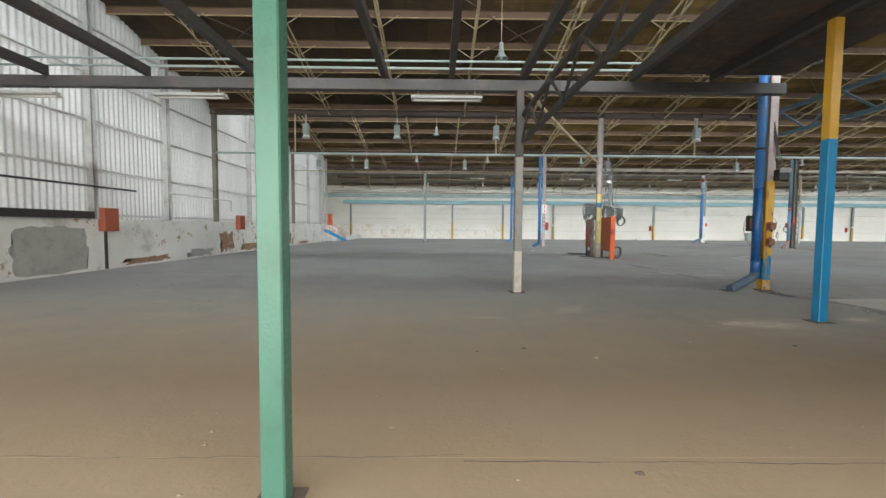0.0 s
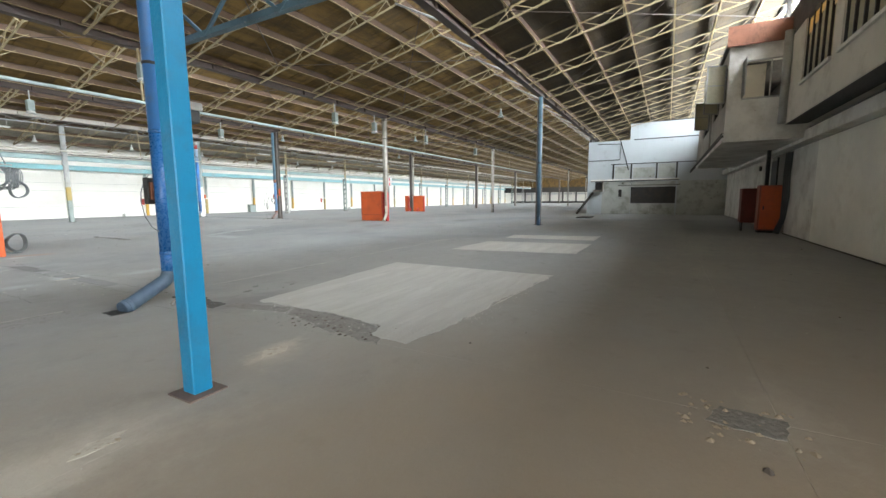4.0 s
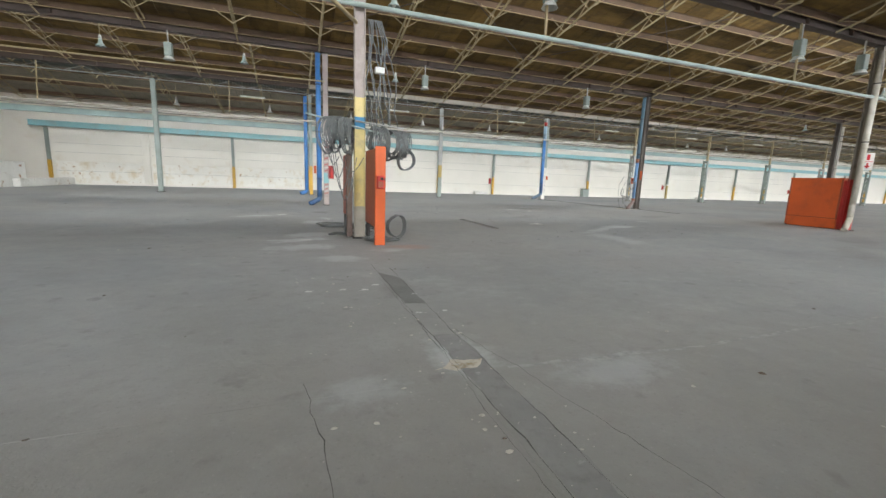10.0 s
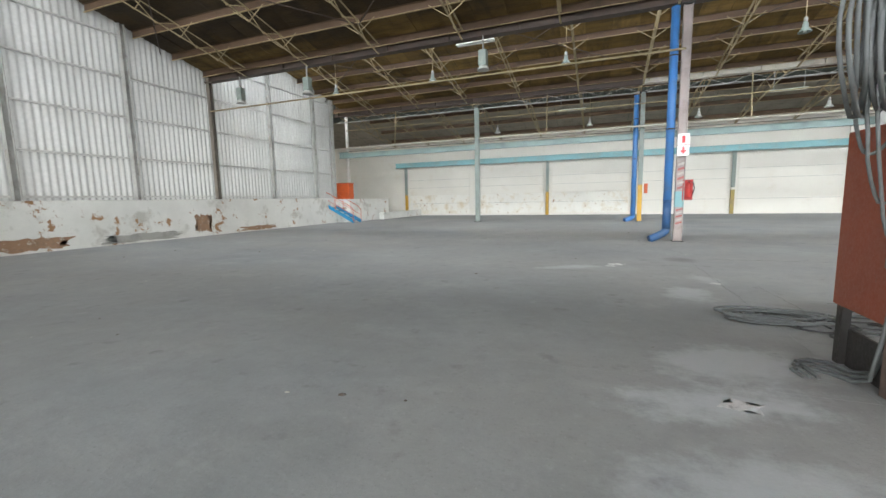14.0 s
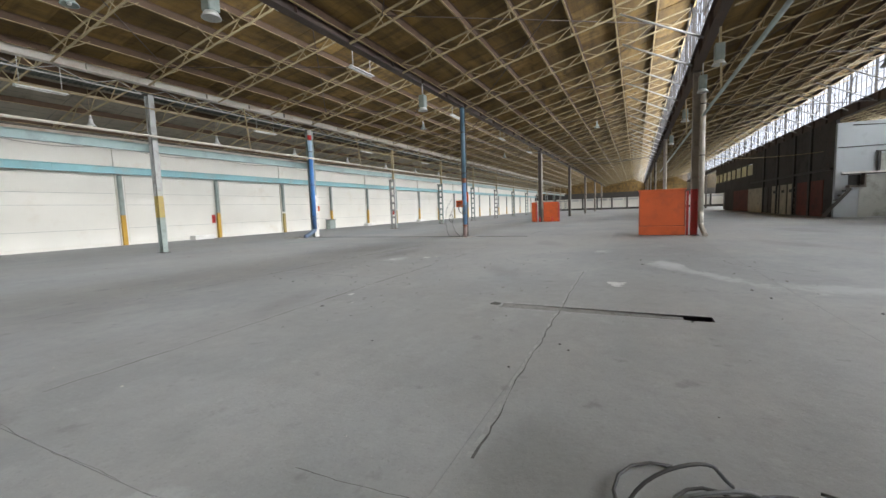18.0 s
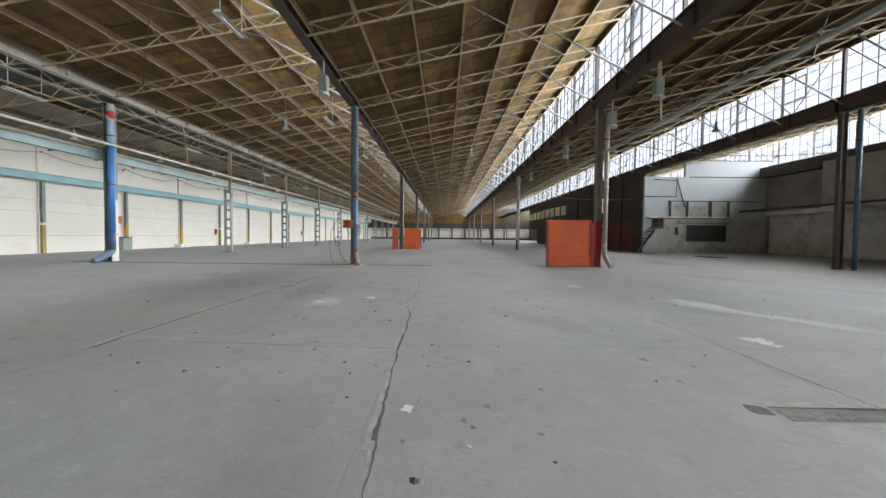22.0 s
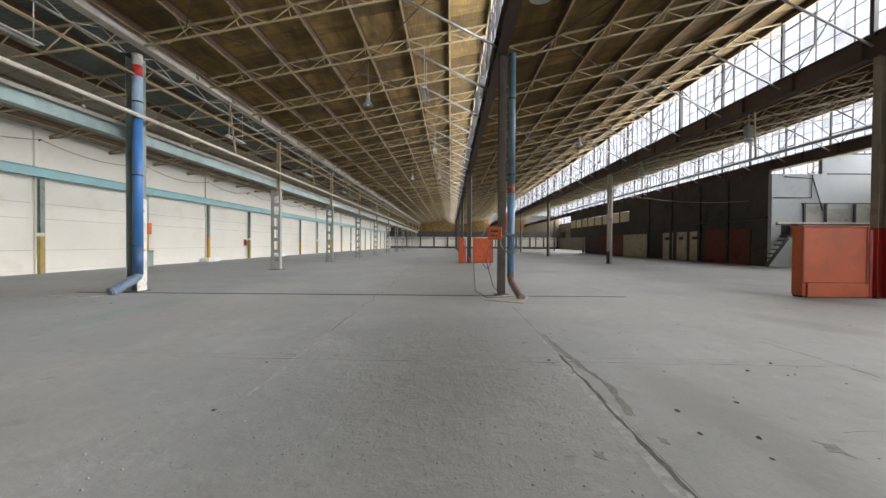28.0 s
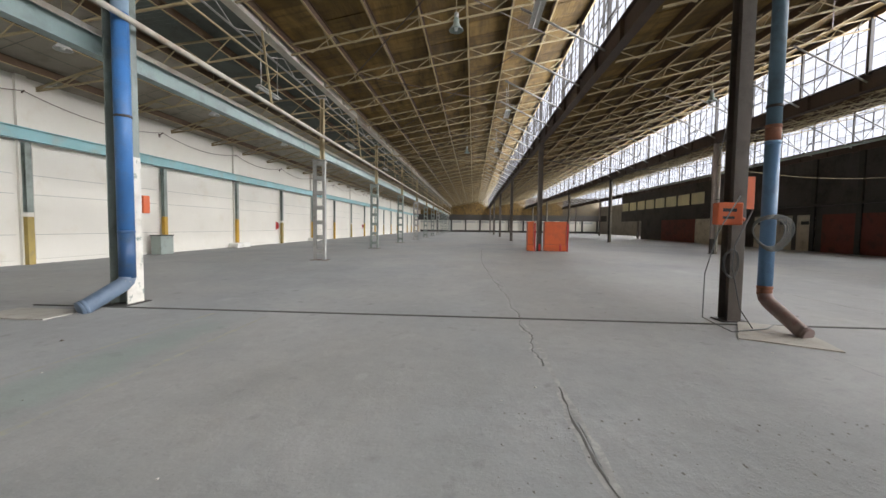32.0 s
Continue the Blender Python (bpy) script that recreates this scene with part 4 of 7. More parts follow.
for (a, b_) in ((1.86, 3.1), (5.58, 6.82)):
    for q0, q1 in (((a, 0.6), (b_, 0.6)), ((a, 1.6), (b_, 1.6)), ((a, 0.6), (a, 1.6)), ((b_, 0.6), (b_, 1.6))):
        beam(vent, (q0[0], 0.03, q0[1]), (q1[0], 0.03, q1[1]), 0.05, 0.05, (0, 1, 0))
vent = mesh_of("vent_frame", vent, M["steel_dark"])
XS = [0.2 + BAY * i for i in range(-1, 15)]
for row in R[:4]:
    for i, x in enumerate(XS):
        w = tagged(new("window_%d" % (100 + i + 16 * R.index(row))), "steel-framed clerestory glazing under a bright sky", "window", "clerestory windows", "structure")
        w.location = (x, row, Z_LOW + 0.2)
        part("glazing_bars", bars, None, w)
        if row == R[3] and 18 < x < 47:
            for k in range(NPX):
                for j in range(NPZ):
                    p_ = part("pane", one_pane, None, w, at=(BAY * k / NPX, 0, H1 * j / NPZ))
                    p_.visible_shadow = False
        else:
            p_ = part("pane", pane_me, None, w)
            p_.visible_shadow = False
        part("post", post_me, None, w)
        part("post", post2_me, None, w, at=(3.1, 0, 0))
        part("post", post2_me, None, w, at=(6.2, 0, 0))
        part("top_rail", chord, None, w)
        if x < 75:
            for m_ in br:
                part("brace", m_, None, w)
            part("vent_frame", vent, None, w)
for i, x in enumerate(XS):
    w = tagged(new("window_%d" % (200 + i)), "low strip of glazing above the aisle girder", "window", "clerestory windows", "structure")
    w.location = (x, R[4], Z_LOW + 0.43)
    part("glazing_bars", bars_low, None, w)

# ==== roof steel
slope = (Z_LOW - Z_HIGH) / 10.2
def gird_mesh(material, h0=Z_GIRD, h1=Z_LOW + 0.2, w=0.28):
    bm = B()
    bx(bm, 0, BAY - 0.004, -w / 2, w / 2, h0, h0 + 0.03)
    bx(bm, 0, BAY - 0.004, -w / 2, w / 2, h1 - 0.03, h1)
    bx(bm, 0, BAY - 0.004, -0.02, 0.02, h0 + 0.03, h1 - 0.03)
    for k in range(4):
        x = BAY * k / 4 + 0.3
        bx(bm, x - 0.01, x + 0.01, -w / 2 + 0.01, w / 2 - 0.01, h0 + 0.03, h1 - 0.03)
    return mesh_of("girder", bm, material)
g_brown, g_pale = gird_mesh(M["girder_brown"]), gird_mesh(M["girder_pale"], 6.92, 7.42)
g_brown_high = gird_mesh(M["girder_brown"], 6.92, 7.42)
zig = B()
angle_bar(zig, (0, 0.2, 6.56), (BAY - 0.004, 0.2, 6.56), 0.06)
for k in range(10):
    x0_, x1_ = BAY * k / 10, BAY * (k + 1) / 10
    za_, zb_ = (6.58, 6.92) if k % 2 == 0 else (6.92, 6.58)
    beam(zig, (x0_, 0.2, za_), (x1_, 0.2, zb_), 0.022, 0.022)
zig = mesh_of("lattice", zig, M["steel_grey"])
for ri, row in enumerate(R[1:], 1):
    g = tagged(new("girder_line"), "riveted steel girder carrying the roof valley", "girder", "roof girders", "structure")
    g.location = (0, row, 0)
    for x in XS:
        part("girder", (g_pale if x > 9 else g_brown_high) if ri == 4 else g_brown, None, g, at=(x, 0, 0))
        if ri == 4:
            part("lattice", zig, None, g, at=(x, 0, 0))
# purlins along the hall, in lengths of one bay
NPUR = 7
def pur_mesh():
    bm = B()
    bx(bm, 0, BAY - 0.003, -0.008, 0.008, -0.25, -0.02)
    bx(bm, 0, BAY - 0.003, -0.052, 0.008, -0.262, -0.25)
    bx(bm, 0, BAY - 0.003, -0.06, 0.006, -0.02, -0.01)
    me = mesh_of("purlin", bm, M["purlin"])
    me.materials.append(M["purlin_lit"])
    # pale tone below; the north edge stays dark as if shaded
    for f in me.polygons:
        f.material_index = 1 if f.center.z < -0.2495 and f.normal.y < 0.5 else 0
    return me
pm = pur_mesh()
# lattice rafters up each slope
LR = 10.0
ND = 14
def roof_set(slope):
    """Shared meshes of the lattice rafters for one pitch of the roof."""
    def on_slope(y, drop):
        return (0, y, Z_HIGH + slope * y - drop)
    def diag(bm, k):
        y0, y1 = 0.1 + (LR - 0.1) * k / ND, 0.1 + (LR - 0.1) * (k + 1) / ND
        a, c = (0.2, 0.6) if k % 2 == 0 else (0.6, 0.2)
        beam(bm, on_slope(y0, a), on_slope(y1, c), 0.024, 0.024)
        return bm
    def knee(side):
        bm = B()
        for k in range(1, NPUR):
            y = 10.2 * k / NPUR
            p0, p1 = Vector(on_slope(y, 0.58)), Vector(on_slope(y, 0.17))
            beam(bm, p0, p1 + Vector((side * 0.62, 0, 0)), 0.022, 0.022)
        return mesh_of("knee_brace", bm, M["steel_pale"])
    def rod(ya, yb):
        a, c = Vector(on_slope(ya, 0.27)), Vector(on_slope(yb, 0.27))
        return mesh_of("wind_brace", tube(B(), [a, c + Vector((BAY, 0, 0))], 0.018, 6), M["girder_brown"])
    web = B()
    for k in range(ND):
        diag(web, k)
    return {"slope": slope, "top": mesh_of("top_chord", angle_bar(B(), on_slope(0.1, 0.22), on_slope(LR, 0.22), 0.045), M["steel_pale"]),
            "bottom": mesh_of("bottom_chord", angle_bar(B(), on_slope(0.1, 0.62), on_slope(LR, 0.55), 0.045), M["steel_pale"]),
            "diagonals": [mesh_of("diagonal", diag(B(), k), M["steel_pale"]) for k in range(ND)], "web": mesh_of("web", web, M["steel_pale"]),
            "knees": [knee(-1), knee(1)], "wind": [rod(1.4, 8.8), rod(8.8, 1.4)]}
sets = [roof_set(slope)] * 3 + [roof_set((Z_LAST - Z_HIGH) / 10.2)]
strut = mesh_of("strut", tube(B(), [(0, 0.12, 6.85), (0, 2.7, Z_HIGH + slope * 2.7 - 0.55)], 0.035, 6), M["steel_grey"])
for bi, row in enumerate(R[:4]):
    rs = sets[bi]
    y_off = row if bi else 0.0
    for i, x in enumerate(XS):
        if x > 80 and bi == 0:
            continue
        fr = thing("roof_frame", "pale lattice rafters and purlins below brown roof boards", "roof frame", "roof frames", (x, y_off, 0))
        fr["kind"] = "structure"
        for k in range(NPUR + 1):
            y = 10.2 * k / NPUR
            y = min(max(y, 0.12), 10.05)
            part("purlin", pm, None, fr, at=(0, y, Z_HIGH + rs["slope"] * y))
        for j in range(3):
            xo = BAY * j / 3
            part("top_chord", rs["top"], None, fr, at=(xo, 0, 0))
            part("bottom_chord", rs["bottom"], None, fr, at=(xo, 0, 0))
            if x < 20 and bi in (1, 2, 3) and x > -9:
                for d_ in rs["diagonals"]:
                    part("diagonal", d_, None, fr, at=(xo, 0, 0))
            else:
                part("web", rs["web"], None, fr, at=(xo, 0, 0))
            part("strut", strut, None, fr, at=(xo, 0, 0)) if bi else None
            if x < 60 and j == 0:
                for w_ in rs["wind"]:
                    part("wind_brace", w_, None, fr)
            if x < 60:
                part("knee_brace", rs["knees"][0], None, fr, at=(xo, 0, 0))
                part("knee_brace", rs["knees"][1], None, fr, at=(xo, 0, 0))

# north aisle roof bars
for i, x in enumerate(XS):
    fr = thing("aisle_roof_frame", "grey purlins and lattice rafters of the north aisle", "roof frame", "roof frames", (x, 0, 0))
    fr["kind"] = "structure"
    for k in range(5):
        u = (k + 0.5) / 5
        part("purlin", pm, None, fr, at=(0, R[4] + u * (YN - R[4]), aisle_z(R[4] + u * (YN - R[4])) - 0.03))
    for j in range(3):
        xo = BAY * j / 3
        bm = B()
        y0, y1 = R[4] + 0.1, YN - 0.05
        ym = R[4] + 4.25
        angle_bar(bm, (xo, y0, 7.65), (xo, ym, 7.24), 0.05)
        angle_bar(bm, (xo, ym, 7.24), (xo, y1, 5.95), 0.05)
        angle_bar(bm, (xo, y0, 7.05), (xo, y1, 5.85), 0.05)
        for q in range(10):
            ya, yb = y0 + (y1 - y0) * q / 10, y0 + (y1 - y0) * (q + 1) / 10
            ta, tb = q / 10, (q + 1) / 10
            za, zb = (aisle_z(ya) - 0.29, 7.05 - 1.2 * tb) if q % 2 == 0 else (7.05 - 1.2 * ta, aisle_z(yb) - 0.29)
            beam(bm, (xo, ya, za), (xo, yb, zb), 0.03, 0.03)
        part("lattice_rafter", bm, M["steel_pale"], fr)

# ==== columns and pipes
M["column_brown"] = mk("column_brown", (0.105, 0.088, 0.075), (0.06, 0.05, 0.043), (0.17, 0.09, 0.06), 0.6, 0.1, coarse=1.5)
M["column_pale"] = mk("column_pale", (0.27, 0.235, 0.195), (0.16, 0.13, 0.105), (0.2, 0.12, 0.08), 0.6, coarse=1.5)
M["pipe_rusty"] = mk("pipe_rusty", (0.17, 0.125, 0.105), (0.10, 0.07, 0.06), None, 0.8, coarse=3)
M["blue_mid"] = mk("blue_mid", (0.105, 0.21, 0.36), (0.09, 0.15, 0.24), (0.30, 0.34, 0.38), 0.4, coarse=1.6, worn_at=(0.70, 0.74))
def ibeam(bm, x, y, z0, z1, w=0.2, d=0.24, t=0.014, turn=False):
    f = (lambda a0, a1, b0, b1: bx(bm, x + a0, x + a1, y + b0, y + b1, z0, z1)) if not turn else (lambda a0, a1, b0, b1: bx(bm, x + b0, x + b1, y + a0, y + a1, z0, z1))
    f(-w / 2, w / 2, -d / 2, -d / 2 + t)
    f(-w / 2, w / 2, d / 2 - t, d / 2)
    f(-t / 2, t / 2, -d / 2 + t, d / 2 - t)
    return bm

def column(x, y, bands, label, w=0.2, d=0.24, turn=False, plate=True):
    """A rolled steel column built of painted lengths: bands of (z0, z1, material)."""
    c = thing("column", label, "column", "hall columns", (x, y, 0))
    for z0, z1, m in bands:
        part("shaft", ibeam(B(), 0, 0, z0, z1, w, d, turn=turn), m, c)
    if plate:
        part("base_plate", bevelled(bx(B(), -w * 0.8, w * 0.8, -d * 0.75, d * 0.75, 0.0, 0.02), 0.004), M["steel_dark"], c)
    part("head_plate", bx(B(), -w * 0.9, w * 0.9, -d * 0.6, d * 0.6, Z_GIRD - 0.025, Z_GIRD - 0.002), M["steel_dark"], c)
    return c

def lattice_column(x, y, m, z_top=Z_GIRD, z_low=4.1):
    c = thing("lattice_column", "grey battened steel column with a thin upper post", "column", "hall columns", (x, y, 0))
    for s in (-1, 1):
        bm = B()
        bx(bm, -0.09, -0.078, s * 0.2 - 0.05, s * 0.2 + 0.05, 0.02, z_low)
        bx(bm, 0.078, 0.09, s * 0.2 - 0.05, s * 0.2 + 0.05, 0.02, z_low)
        bx(bm, -0.078, 0.078, s * 0.245 - 0.006, s * 0.245 + 0.006, 0.02, z_low)
        part("leg", bm, m, c)
    for z in (0.35, 0.95, 1.55, 2.15, 2.75, 3.35, 3.95):
        part("batten", bx(B(), -0.1, -0.09, -0.24, 0.24, z - 0.08, z + 0.08), m, c)
        part("batten", bx(B(), 0.09, 0.1, -0.24, 0.24, z - 0.08, z + 0.08), m, c)
    part("upper_post", ibeam(B(), 0, -0.12, z_low, z_top - 0.03, 0.14, 0.16), M["steel_pale"], c)
    part("cap_plate", bx(B(), -0.12, 0.12, -0.3, 0.3, z_low - 0.03, z_low), m, c)
    part("base_plate", bx(B(), -0.2, 0.2, -0.36, 0.36, 0.0, 0.02), M["pipe_rusty"], c)
    part("cap_plate", bx(B(), -0.14, 0.14, -0.26, 0.04, z_top - 0.03, z_top - 0.002), m, c)
    return c

def downpipe(x, y, r, bands, foot, label, z_top=6.5, elbow=None):
    """A rain pipe of painted lengths with a bent foot; foot is the offset of its end."""
    p = thing("downpipe", label, "pipe", "rain pipes", (x, y, 0))
    for z0, z1, m in bands:
        part("pipe_length", tube(B(), [(0, 0, z0), (0, 0, z1)], r, 20), m, p)
        part("pipe_collar", lathe(B(), [(r + 0.001, z1 - 0.035), (r + 0.006, z1 - 0.03), (r + 0.006, z1 + 0.008), (r + 0.001, z1 + 0.012)], 20), m, p)
    fx, fy = foot
    z0 = bands[0][0]
    if abs(fx) + abs(fy) > 0.01:
        L = math.hypot(fx, fy)
        ux, uy = fx / L, fy / L
        pts = [(0, 0, z0 + 0.02), (ux * 0.02, uy * 0.02, z0 - 0.05), (ux * 0.075, uy * 0.075, z0 - 0.11), (fx * 0.9, fy * 0.9, r * 0.62), (fx, fy, r * 0.45)]
        part("elbow", tube(B(), pts, [r, r, r, r, r * 1.0], 20), elbow or bands[0][2], p)
        part("pipe_collar", tube(B(), [(fx * 0.86, fy * 0.86, r * 0.72), (fx * 0.93, fy * 0.93, r * 0.58)], r + 0.006, 20), elbow or bands[0][2], p)
    for z in (3.2, 5.2):
        if z < z_top:
            part("clamp", lathe(B(), [(r + 0.008, z), (r + 0.012, z + 0.01), (r + 0.008, z + 0.04)], 16), M["steel_dark"], p)
    return p

Z = Z_GIRD - 0.03
M["flaking"] = mk("flaking", (0.66, 0.64, 0.58), (0.46, 0.44, 0.38), (0.24, 0.28, 0.25), 0.7, fine=14, coarse=1.5, worn_at=(0.58, 0.62))
M["pipe_cream"] = mk("pipe_cream", (0.44, 0.41, 0.35), (0.30, 0.27, 0.22), (0.25, 0.2, 0.15), 0.6, coarse=1.5)
M["pipe_dark"] = mk("pipe_dark", (0.06, 0.115, 0.18), (0.05, 0.075, 0.11), None, 0.5, coarse=2.0)
M["pipe_dusty"] = mk("pipe_dusty", (0.21, 0.155, 0.14), (0.17, 0.06, 0.045), (0.2, 0.06, 0.04), 0.6, coarse=2.5)
M["pipe_grey_blue"] = mk("pipe_grey_blue", (0.13, 0.18, 0.25), (0.08, 0.12, 0.18), (0.34, 0.34, 0.33), 0.5, coarse=2.0)
M["pipe_elbow"] = mk("pipe_elbow", (0.075, 0.115, 0.165), (0.05, 0.075, 0.11), (0.26, 0.27, 0.27), 0.55, coarse=2.5, worn_at=(0.70, 0.73))
M["blue_teal"] = mk("blue_teal", (0.079, 0.144, 0.194), (0.058, 0.086, 0.115), (0.25, 0.27, 0.28), 0.5, coarse=2.0)
# row beside the south aisle
column(9.655, 10.37, [(0.02, 0.25, M["yellow"]), (0.25, 0.74, M["blue_light"]), (0.74, 2.5, M["yellow"]), (2.5, Z, M["pink_grey"])], "yellow and blue flaking steel column with rusty switch boxes", 0.18, 0.16)
downpipe(9.449, 10.38, 0.092, [(0.40, 0.69, M["blue_deep"]), (0.69, 2.35, M["blue_deep"]), (2.35, 6.5, M["blue"])], (-0.66, -0.13), "thick blue rain pipe with a bent foot in the floor", elbow=M["pipe_elbow"])
column(28.05, 10.3, [(0.02, 2.0, M["column_brown"]), (2.0, Z, M["column_brown"])], "dark steel column with a blue pipe", 0.2, 0.26)
downpipe(27.5, 10.13, 0.09, [(0.0, 0.5, M["pipe_dark"]), (0.5, 6.5, M["blue_teal"])], (0, 0), "dark blue-grey rain pipe on the column")
for x in XG[5::2]:
    column(x, 10.2, [(0.02, Z, M["column_brown"])], "dark steel column", 0.22, 0.26)
# machine row
column(9.70, 20.3, [(0.02, 0.7, M["pipe_cream"]), (0.7, 2.35, M["pale_yellow"]), (2.35, 2.6, M["blue_light"]), (2.6, 3.0, M["pale_yellow"]), (3.0, Z, M["pink_grey"])], "flaking yellow and grey column hung with cable coils", 0.2, 0.22, True)
column(28.0, 20.35, [(0.02, 1.9, M["red"]), (1.9, Z, M["column_pale"])], "brownish steel column, red at the foot", 0.22, 0.26)
downpipe(27.72, 20.14, 0.095, [(0.5, 1.0, M["pipe_cream"]), (1.0, 6.3, M["pipe_cream"])], (-0.48, -0.12), "white rain pipe with a slanted foot")
for x in XG[5::2]:
    column(x, 20.4, [(0.02, 0.9, M["steel_dark"]), (0.9, Z, M["steel_dark"] if x > 50 else M["pink_grey"])], "dark steel column", 0.2, 0.24)
    downpipe(x - 0.3, 20.35, 0.08, [(0.0, 6.3, M["pipe_cream"])], (0, 0), "pale rain pipe on the column")
# middle row
column(9.78, 30.62, [(0.02, 0.5, M["pink_grey"]), (0.5, 1.0, M["pink_grey"]), (1.0, 1.45, M["turquoise"]), (1.45, 2.3, M["pink_grey"]), (2.3, 3.2, M["pink_grey"]), (3.2, Z, M["pink_grey"])], "pinkish grey column with faded red stripes", 0.18, 0.22, True)
downpipe(9.48, 30.6, 0.11, [(0.35, 1.2, M["blue_dark"]), (1.2, 6.5, M["blue"])], (-0.45, -0.1), "blue rain pipe with a bent foot")
column(28.03, 30.55, [(0.02, 2.9, M["column_brown"]), (2.9, Z, M["column_brown"])], "dark brown steel column with cable coils", 0.2, 0.26, True)
downpipe(27.55, 30.36, 0.095, [(0.5, 0.62, M["rust"]), (0.62, 2.72, M["blue_mid"]), (2.72, 2.95, M["rust"]), (2.95, 6.4, M["blue_teal"])], (-0.58, -0.2), "blue rain pipe with red bands and a bent foot", elbow=M["pipe_dusty"])
for x in XG[5::2]:
    column(x, 30.6, [(0.02, Z, M["column_brown"])], "dark steel column", 0.22, 0.28)
    downpipe(x + 0.35, 30.5, 0.085, [(0.0, 6.3, M["pipe_cream"])], (0, 0), "pale rain pipe on the column")
# aisle row
column(0.85, 40.5, [(0.02, Z, M["column_green"])], "grey-green steel column", 0.22, 0.28)
column(9.55, 40.75, [(0.02, 1.9, M["yellow"]), (1.9, Z, M["column_green"])], "green column, yellow at the foot", 0.2, 0.26)
downpipe(9.25, 40.7, 0.12, [(0.3, 6.4, M["blue"])], (-0.4, -0.2), "blue rain pipe with a bent foot")
column(18.85, 40.75, [(0.02, 1.5, M["column_green"]), (1.5, 2.4, M["yellow_dull"]), (2.4, Z, M["steel_grey"])], "green and yellow steel column", 0.22, 0.28)
cf = column(28.05, 40.8, [(0.02, 4.1, M["column_green"]), (4.1, Z, M["column_green"])], "grey-green column with a flaking whitewashed flange", 0.36, 0.3, False)
part("whitewash", bevelled(bx(B(), -0.178, 0.182, -0.166, -0.1505, 0.02, 2.6), 0.003), M["flaking"], cf, "flaking whitewash")
part("whitewash", bevelled(bx(B(), 0.1805, 0.192, -0.15, -0.13, 0.02, 2.6), 0.003), M["flaking"], cf)
M["blue_pale"] = mk("blue_pale", (0.30, 0.42, 0.55), (0.22, 0.30, 0.40), (0.5, 0.5, 0.45), 0.5, coarse=1.8)
downpipe(27.80, 40.56, 0.125, [(0.5, 1.3, M["blue_dark"]), (1.3, 4.9, M["blue"]), (4.9, 5.9, M["blue_pale"]), (5.9, 6.2, M["red"]), (6.2, 6.5, M["steel_grey"])], (-0.62, 0.28), "fat blue rain pipe with a bent foot", elbow=M["pipe_grey_blue"])
for i, x in enumerate(XG[4:]):
    lattice_column(x + 0.2, 40.95, M["column_green"] if i % 3 else M["steel_grey"])

# ==== posts on the north wall, runway beam, crane beam, pipes
wall_post_low = mesh_of("guard", bevelled(bx(B(), -0.11, 0.11, -0.2, -0.04, 0.0, 1.75), 0.01), M["yellow"])
wall_post_dull = mesh_of("guard", bevelled(bx(B(), -0.11, 0.11, -0.2, -0.04, 0.0, 1.6), 0.01), M["yellow_dull"])
wall_post_up = ibeam(B(), 0, -0.12, 1.75, 4.05, 0.2, 0.16)
wall_post_up = mesh_of("shaft", wall_post_up, M["column_green"])
for i, x in enumerate(NP):
    if x < 1 or x > XE:
        if i != 0:
            continue
    p = thing("wall_post", "green wall post with a yellow painted guard", "post", "wall posts", (x, YN - 0.05, 0))
    part("guard", wall_post_low if i % 3 != 1 else wall_post_dull, None, p)
    part("shaft", wall_post_up, None, p)
def runway(y, z0, z1, w, m, name, label):
    g = tagged(new(name), label, "beam", kind="structure")
    g.location = (0, y, 0)
    bm = B()
    bx(bm, 0, BAY - 0.004, -w / 2, w / 2, z0, z0 + 0.03)
    bx(bm, 0, BAY - 0.004, -w / 2, w / 2, z1 - 0.03, z1)
    bx(bm, 0, BAY - 0.004, -0.012, 0.012, z0 + 0.03, z1 - 0.03)
    me = mesh_of("beam_length", bm, m)
    for x in XS:
        part("beam_length", me, None, g, at=(x, 0, 0))
    return g
runway(YN - 0.28, 4.1, 4.5, 0.22, M["turquoise"], "wall_runway_beam", "turquoise steel runway beam along the white wall")
rw = runway(R[4] + 0.28, 4.25, 4.66, 0.2, M["crane_web"], "crane_beam", "pale green crane beam on the aisle columns")
part("rail", bx(B(), XW, XE, -0.03, 0.03, 4.66, 4.71), M["steel_dark"], rw)
part("top_strip", bx(B(), XW, XE, -0.115, -0.101, 4.57, 4.665), M["girder_pale"], rw, "pale paint on the top flange")
def long_pipe(pts, r, m, label, n=10):
    return solid("pipe", tube(B(), pts, r, n), m, label, "pipe", "service pipes")
long_pipe([(XW + 0.2, 20.15, 4.75), (60, 20.15, 4.78)], 0.05, M["crane_beam"], "pale blue service pipe along the column row")
long_pipe([(XW + 0.2, 40.42, 4.82), (XE - 8, 40.42, 4.82)], 0.05, M["girder_pale"], "pale thin service pipe along the aisle row")
long_pipe([(XW + 0.2, 40.55, 5.95), (XE - 8, 40.55, 5.95)], 0.025, M["steel_pale"], "thin pale conduit along the aisle row")
long_pipe([(XW + 0.1, 30.5, 5.35), (9.75, 30.5, 5.35)], 0.03, M["steel_pale"], "thin pale conduit beside the middle row")
